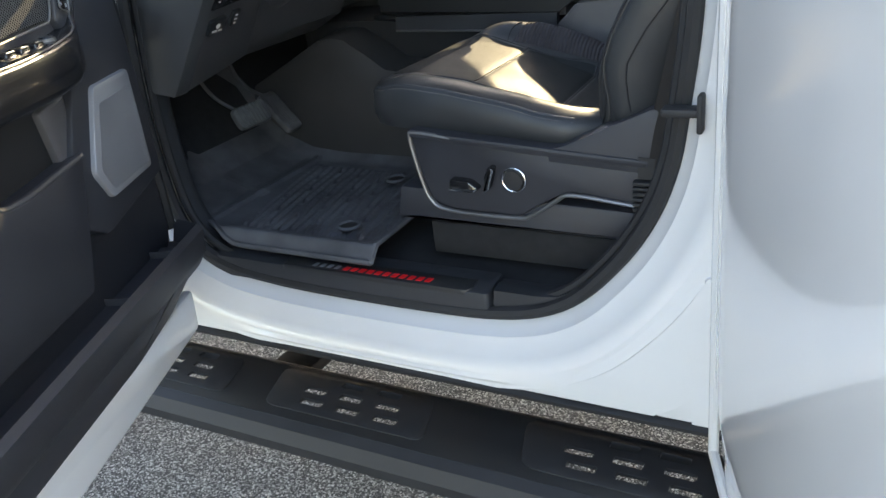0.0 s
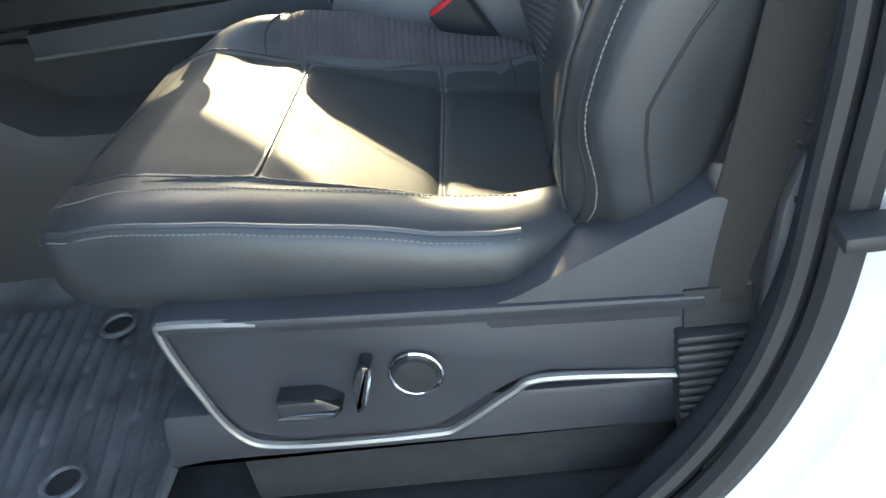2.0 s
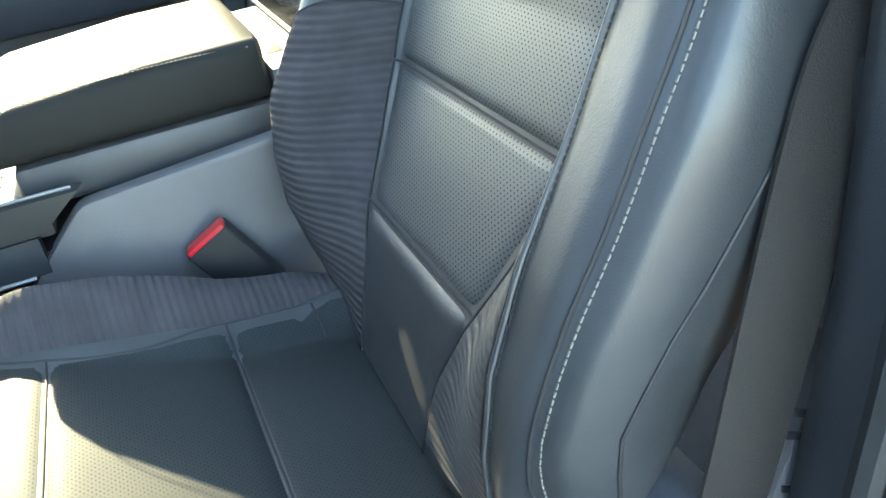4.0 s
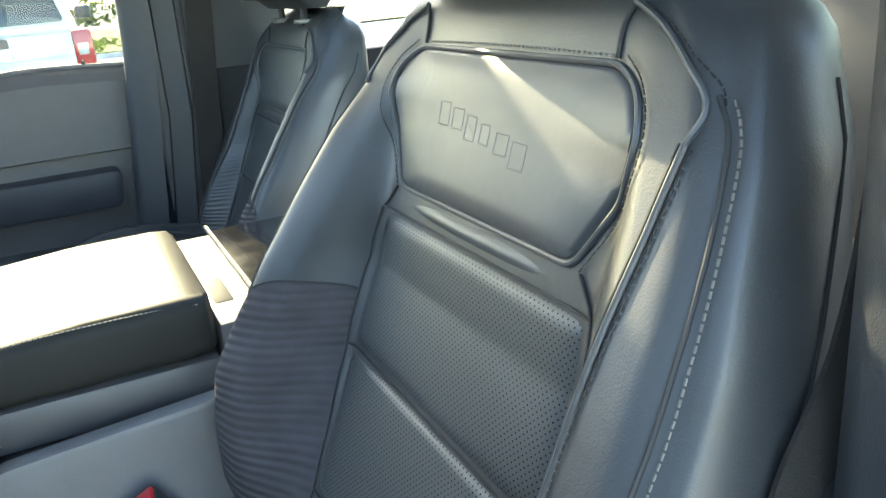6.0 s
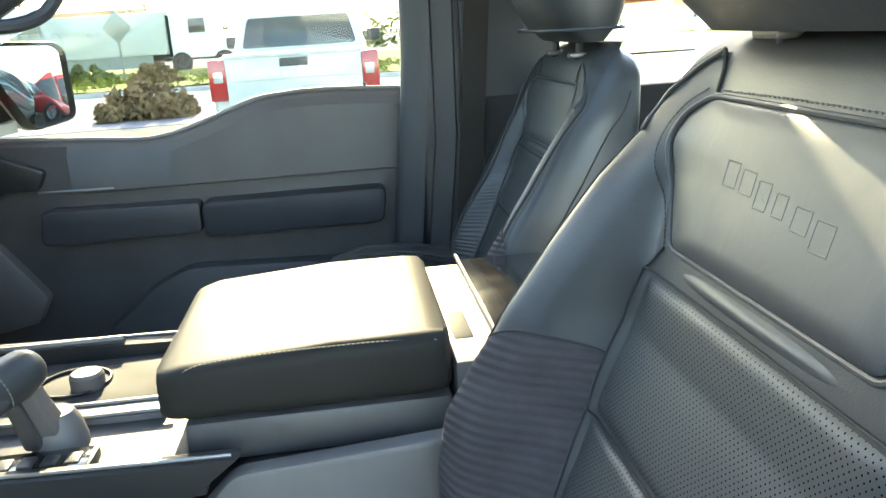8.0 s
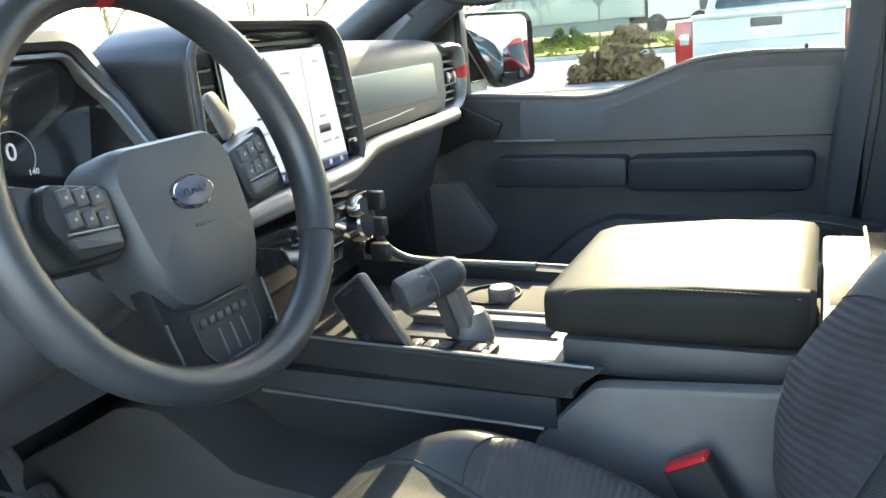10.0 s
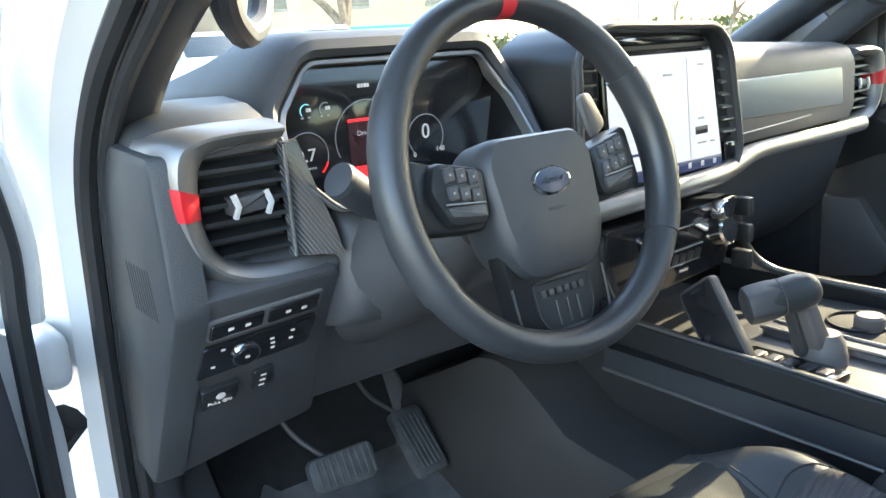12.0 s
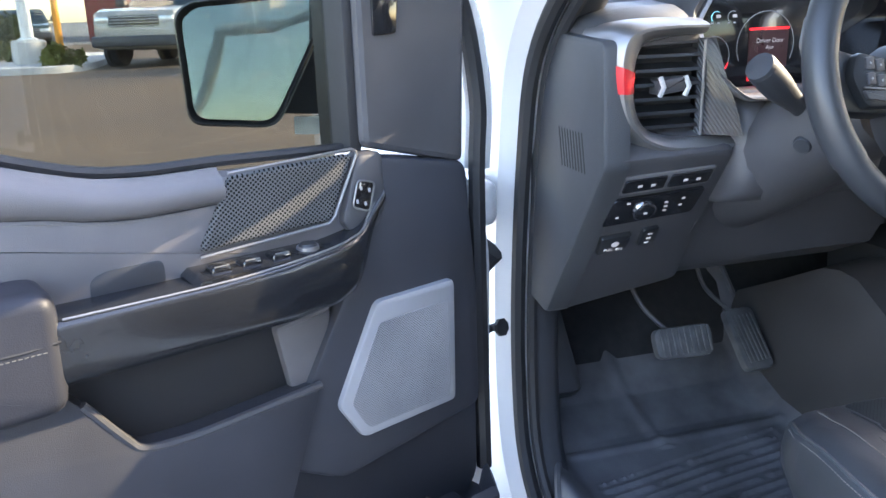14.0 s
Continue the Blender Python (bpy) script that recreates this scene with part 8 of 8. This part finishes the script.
def bush(name, label, at, size, material, seed, n=60):
    r = random.Random(seed)
    t = thing(name, label, "bush", at, "roadside shrubs", k=1)
    b = bmesh.new()
    cl = []
    for _ in range(n):
        p = Vector(at) + Vector((r.uniform(-1, 1) * size[0], r.uniform(-1, 1) * size[1], 0))
        e = max(0.05, 1 - ((p.x - at[0]) / size[0]) ** 2 * 0.7 - ((p.y - at[1]) / size[1]) ** 2 * 0.3)
        p.z += size[2] * e * r.uniform(0.15, 1.0)
        cl.append((p, 0.22 * size[2]))
        if len(cl) % 5 == 0:
            b = tube([Vector(at), Vector(at).lerp(p, 0.6) + Vector((0, 0, 0.1)), p], 0.02, 4, bm=b)
    part("stems", b, BARK, t, k=1)
    part("leaves", foliage(cl, 40, 0.09 * size[2] + 0.03, seed), material, t, "small dry leaves", smooth=False, k=1)
    return t


def pole(name, label, at, h, r, material, base=0.0, head=True):
    t = thing(name, label, "lamp post", at, "lamp posts", k=1)
    x, y, z = at
    part("shaft", lathe([(r * 1.6, base), (r * 1.6, base + 0.03), (r, base + 0.06), (r * 0.75, h)], pose(x, y, z), 14), material, t, k=1)
    if base:
        part("base", lathe([(0.36, 0), (0.36, base - 0.05), (0.32, base)], pose(x, y, z), 20), CONCRETE, t, "round concrete footing", k=1)
    if head:
        part("lamp_head", box(x - 0.9, x + 0.9, y - 0.16, y + 0.16, z + h, z + h + 0.14, 0.04), material, t, "flat twin lamp head", k=1)
    return t


# the passenger's side: truck, road, grass, trailer
vehicle("pickup_truck", "silver white pickup truck with red tail lamps", "pickup truck", (-0.16, 13.1, 0), 90, PAINT_SILVER, 5.7, 2.03, 2.02, 1.35, 1.42, (-0.75, 1.35), 0.42, True)
tagged(part("side_road", box(-160, 160, 17.2, 28.2, -0.3, 0.012), ROADM, smooth=False, k=1), "pale lilac grey road beyond the car park", "road", kind="structure")
tagged(part("kerb", box(-160, 160, 28.2, 28.45, -0.3, 0.16, 0.03), CONCRETE, smooth=False, k=1), "pale concrete kerb beside the road", "kerb", kind="structure")
bm = bmesh.new()
bmesh.ops.create_grid(bm, x_segments=80, y_segments=20, size=1, matrix=Matrix.Translation((0, 40, 0.16)) @ Matrix.Diagonal((160, 11.6, 1, 1)))
for v in bm.verts:
    v.co.z += rng.uniform(0, 0.1)
tagged(part("grass_strip", bm, GRASS, k=1), "yellow green grass strip beyond the road", "grass", kind="structure")
tagged(part("grass_blades", foliage([(Vector((rng.uniform(-26, 4), rng.uniform(28.6, 36), 0.2)), 0.3) for _ in range(260)], 24, 0.12, 3), GRASS, smooth=False, k=1), "rough yellow green grass tufts", "grass", kind="stuff")
bush("bush", "dry reddish brown bush at the road edge", (-4.0, 19.2, 0), (0.95, 0.7, 0.85), LEAFR, 4, 80)
bush("bush", "low olive bush on the grass strip", (-9.5, 34, 0.15), (0.9, 0.8, 0.9), LEAFM, 5, 40)
bush("bush", "low olive bush on the grass strip", (-6.3, 31.5, 0.15), (0.8, 0.6, 0.8), LEAFR, 6, 40)
bush("bush", "low olive bush on the grass strip", (-16.0, 36, 0.15), (1.6, 0.8, 1.0), LEAFM, 8, 50)


def trailer(at):
    """A parked box trailer with a white tractor unit at its end, lying along x."""
    t = thing("box_trailer", "pale box trailer with grey painted marks and tractor unit", "truck trailer", at, k=1)
    x, y, z = at
    P = lambda n, b, m, lab="", par=None: part(n, b, m, par or t, lab, k=1)
    bx = P("box", box(x - 5.6, x + 3.2, y, y + 2.5, z + 0.95, z + 3.0, 0.05), TRAILER, "pale box body")
    for i in range(8):
        P("rib", box(x - 5.4 + i * 1.2, x - 5.36 + i * 1.2, y - 0.02, y + 0.02, z + 1.0, z + 2.95), TRAILER, par=bx)
    for i in range(7):
        cx, hh = x - 5.0 + i * 0.5, 0.55 + 0.35 * (i % 3) / 2
        P("sprayed_mark", tube([(cx + 0.28 * math.cos(a * 0.55), y - 0.03, z + 1.75 + hh * math.sin(a * 0.55 + i)) for a in range(9)], 0.07, 5, flat=0.3), GREYPAINT, "grey sprayed mark", bx)
    for i in range(5):
        P("lettering_bar", box(x - 0.6 + i * 0.45, x - 0.25 + i * 0.45, y - 0.02, y + 0.01, z + 1.95 + i * 0.03, z + 2.15 + i * 0.03), GREYPAINT, "grey lettering bar", bx)
    P("chassis", box(x - 5.5, x + 6.3, y + 0.5, y + 2.0, z + 0.6, z + 0.9), RUBBER)
    cabm = P("tractor_cab", loft([[(x + a, y + b, z + c) for a, c in ((3.4, 0.7), (3.4, 3.1), (4.4, 3.15), (5.2, 2.9), (5.5, 2.0), (6.6, 1.8), (6.7, 0.7))] for b in (0.05, 2.4)]), POLEW, "white tractor cab")
    P("cab_window", box(x + 4.3, x + 5.1, y + 0.02, y + 0.06, z + 1.9, z + 2.6, 0.02), CARGLASS, par=cabm)
    P("cab_gap", box(x + 3.2, x + 3.42, y + 0.3, y + 2.2, z + 0.9, z + 2.8), RUBBER, par=cabm)
    for wx in (-4.8, -3.6, 3.8, 5.9):
        P("wheel", lathe([(0.2, -0.15), (0.46, -0.15), (0.5, -0.1), (0.5, 0.1), (0.46, 0.15), (0.25, 0.14), (0.2, 0.05), (0.02, 0.05)], pose(x + wx, y + 0.15, z + 0.5, 90), 20), TYRE, "black wheel")
    P("skirt", box(x - 2.8, x + 2.4, y + 0.1, y + 0.2, z + 0.35, z + 0.95), SIGNBACK)


trailer((-11.2, 43, 0.1))


def road_sign(name, label, at, h, kind):
    t = thing(name, label, "road sign", at, k=1)
    x, y, z = at
    part("post", box(x - 0.04, x + 0.04, y - 0.03, y + 0.03, z, z + h, 0.005), SIGNBACK, t, k=1)
    if kind == "diamond":
        o = rounded([(0, -0.68), (0.6, 0), (0, 0.68), (-0.6, 0)], 0.06)
        part("plate", slab(o, 0.03, 0.045, lambda a, b, q: (x + a, y - q, z + h - 0.5 + b), 0.005), SIGNBACK, t, "grey back of a diamond plate", k=1)
    else:
        part("plate", box(x - 1.3, x + 1.3, y - 0.1, y - 0.04, z + h - 1.0, z + h + 0.1, 0.03), SIGNBACK, t, "grey panel seen from behind", k=1)


road_sign("road_sign", "grey diamond road sign seen from behind on grass", (-8.8, 37, 0.16), 2.7, "diamond")
road_sign("panel_sign", "grey rectangular panel sign on a post", (-14.2, 40, 0.16), 3.2, "panel")
# far greenery and low houses
tagged(part("far_hedge", foliage([(Vector((x, 78 + rng.uniform(-4, 4), rng.uniform(0.2, 2.2))), 1.6) for x in [rng.uniform(-150, 90) for _ in range(360)]], 26, 0.5, 11), LEAFM, smooth=False, k=1), "distant olive hedge and trees", "hedge", kind="stuff")
for i, (x, y, h, lv) in enumerate(((-37, 55, 9, None), (-44, 58, 10, None), (-30, 60, 8, None), (-52, 50, 10, None), (-25, 70, 9, LEAFM), (8, 72, 8, LEAFM), (34, 62, 7, LEAFM), (24, 66, 8, None), (-15, 75, 8, None))):
    tree("tree", "bare leafless tree in the distance" if lv is None else "thin leafy tree in the distance", (x, y, 0), h, 20 + i, lv, 0.9, 0.22, 4)
tree("tree", "thick brown tree trunk in front of a tan building", (-29.5, 17.5, 0), 11, 41, None, 0.8, 0.36, 4)


def house(name, label, x0, x1, y0, y1, z0, h, wall, roof_rise=0.0, band=None, windows=4):
    t = thing(name, label, "building", ((x0 + x1) / 2, (y0 + y1) / 2, z0), "low buildings", k=1)
    w = part("wall", box(x0, x1, y0, y1, z0, z0 + h), wall, t, smooth=False, k=1)
    if roof_rise:
        b = loft([[(x, y0 - 0.6, z0 + h), (x, (y0 + y1) / 2, z0 + h + roof_rise), (x, y1 + 0.6, z0 + h), (x, y1 + 0.6, z0 + h + 0.2), (x, (y0 + y1) / 2, z0 + h + roof_rise + 0.25), (x, y0 - 0.6, z0 + h + 0.2)] for x in (x0 - 0.6, x1 + 0.6)])
        part("roof", b, ROOFT, t, "brown pitched roof", smooth=False, k=1)
    else:
        part("parapet", box(x0 - 0.1, x1 + 0.1, y0 - 0.1, y1 + 0.1, z0 + h, z0 + h + 0.35, 0.04), wall, t, k=1)
    if band:
        part("painted_band", box(x0 - 0.08, x1 + 0.08, y0 - 0.08, y1 + 0.08, z0 + band[0], z0 + band[1], 0.03), TEAL, t, "teal painted band", k=1)
        part("plinth", box(x0 - 0.05, x1 + 0.05, y0 - 0.05, y1 + 0.05, z0, z0 + band[0]), ROOFT, t, "brown lower wall", smooth=False, k=1)
    for i in range(windows):
        cy, cx = lerp(y0, y1, (i + 0.5) / windows), lerp(x0, x1, (i + 0.5) / windows)
        wn_ = part("window", box(x1 - 0.05, x1 + 0.04, cy - 0.7, cy + 0.7, z0 + h * 0.62, z0 + h * 0.86, 0.02), SIGNBACK, t, k=1)
        part("pane", box(x1 + 0.03, x1 + 0.05, cy - 0.62, cy + 0.62, z0 + h * 0.64, z0 + h * 0.84), CARGLASS, wn_, k=1)
        if y0 > 30:
            wn_ = part("window", box(cx - 0.7, cx + 0.7, y0 - 0.04, y0 + 0.05, z0 + h * 0.45, z0 + h * 0.8, 0.02), SIGNBACK, t, k=1)
            part("pane", box(cx - 0.62, cx + 0.62, y0 - 0.05, y0 - 0.03, z0 + h * 0.48, z0 + h * 0.77), CARGLASS, wn_, k=1)
    return t


house("shop_building", "tan flat building with a teal band", -62, -44, 19, 36, 0, 7.1, TAN, 0, (2.8, 3.35), 3)
house("brown_building", "long red brown flat building behind parked cars", -64, -46, -6, 14, 0, 6.6, BRICKRED, 0, None, 4)
house("tan_house", "low tan house with a brown pitched roof", 22, 34, 52, 62, 0, 2.2, TAN, 1.5, None, 3)
house("tan_house", "low tan house with a brown pitched roof", -30, -19, 84, 92, 0, 3.2, TAN, 1.6, None, 3)

# the row of cars across the car park
bm = loft([[(x, y, lot(x, y) + 0.006) for y in (-60, 0, 8, 11, 12, 13, 14, 15, 16)] for x in [-40.0 + i for i in range(38)]], closed=False, cap=False)
# unseen pale ground, added to bounce warm sunlight onto the seat's side
tagged(part("bounce_ground", loft([[(x, y, 0.006) for y in (-60, -2.2)] for x in (-3.0, 0.0, 60.0)], closed=False, cap=False), mat("warm_pale_bounce", (0.55, 0.48, 0.39), 0.9, vary=0.15, vscale=1.2), k=1), "unseen pale warm ground added to bounce light into the cab", "concrete", kind="structure")
tagged(part("parking_lane", bm, BROWNLOT, k=1), "worn brown asphalt lane of the car park", "asphalt", kind="structure")
vehicle("suv", "warm grey off-road car with black bumper parked nose out", "car", (-20.4, -0.9, lot(-20)), -22, PAINT_SAND, 4.5, 1.95, 1.86, 1.25, 1.25, (-2.0, 0.65), 0.43)
vehicle("suv", "white sport utility car with dark side windows", "car", (-16.6, 3.2, lot(-17)), 78, WHITE, 4.8, 2.0, 2.02, 1.25, 1.42, (-2.2, 0.9), 0.42)
vehicle("suv", "silver white off-road car parked in a row", "car", (-19.5, 7.6, lot(-19)), 12, PAINT_SILVER, 4.4, 1.9, 1.85, 1.2, 1.2, (-1.9, 0.6), 0.41)
vehicle("suv", "silver white off-road car parked in a row", "car", (-19.0, 10.8, lot(-19)), 4, WHITE, 4.4, 1.9, 1.85, 1.2, 1.2, (-1.9, 0.6), 0.41)
vehicle("sedan", "dark blue car parked far across the lot", "car", (-34, -6.8, lot(-30)), 10, PAINT_DARK, 4.6, 1.85, 1.5, 0.98, 1.0, (-1.5, 0.9), 0.34)
tagged(part("island", slab(rounded([(-25, -9), (-17.8, -9), (-17.5, -2.9), (-19.5, -2.6), (-25, -2.8)], 0.8), 0.3, lot(-20) + 0.15, lambda a, b, q: (a, b, q), 0.03), CONCRETE, k=1), "raised concrete kerb island with shrubs", "kerb island", kind="structure")
pole("lamp_post", "white lamp post on a concrete footing", (-19.4, -4.05, lot(-20) + 0.15), 8.5, 0.13, POLEW, 0.5)
pole("marker_post", "orange painted marker post on the kerb island", (-19.3, -3.4, lot(-20) + 0.15), 2.6, 0.08, ORANGE, 0, False)
bush("bush", "small green shrub on the kerb island", (-18.3, -3.25, lot(-20) + 0.15), (0.45, 0.35, 0.5), LEAFM, 14, 30)
bush("bush", "small green shrub on the kerb island", (-21.5, -5.4, lot(-20) + 0.15), (0.8, 0.8, 1.2), LEAFM, 15, 40)
pole("lamp_post", "tall dark lamp post in the distance", (-31, 38, 0.1), 9, 0.09, SIGNBACK, 0)
pole("lamp_post", "tall white post behind the truck", (6.7, 14.0, 0), 4.5, 0.09, POLEW, 0, False)
# cars behind the truck
vehicle("suv", "bright red off-road car parked behind the truck", "car", (10.5, 5.4, 0), 170, PAINT_RED, 4.4, 1.9, 1.9, 1.2, 1.2, (-1.9, 0.6), 0.41)
vehicle("suv", "bright red off-road car parked behind the truck", "car", (14.0, 8.2, 0), 165, PAINT_RED, 4.4, 1.9, 1.9, 1.2, 1.2, (-1.9, 0.6), 0.41)
vehicle("suv", "dark green car parked beside the truck", "car", (11.5, 2.9, 0), 178, PAINT_DARK, 4.8, 1.95, 1.9, 1.15, 1.2, (-2.1, 0.8), 0.4)
vehicle("sedan", "white car parked behind the truck", "car", (15, 11.8, 0), 165, WHITE, 4.6, 1.85, 1.55, 1.0, 1.05, (-1.5, 0.9), 0.34)
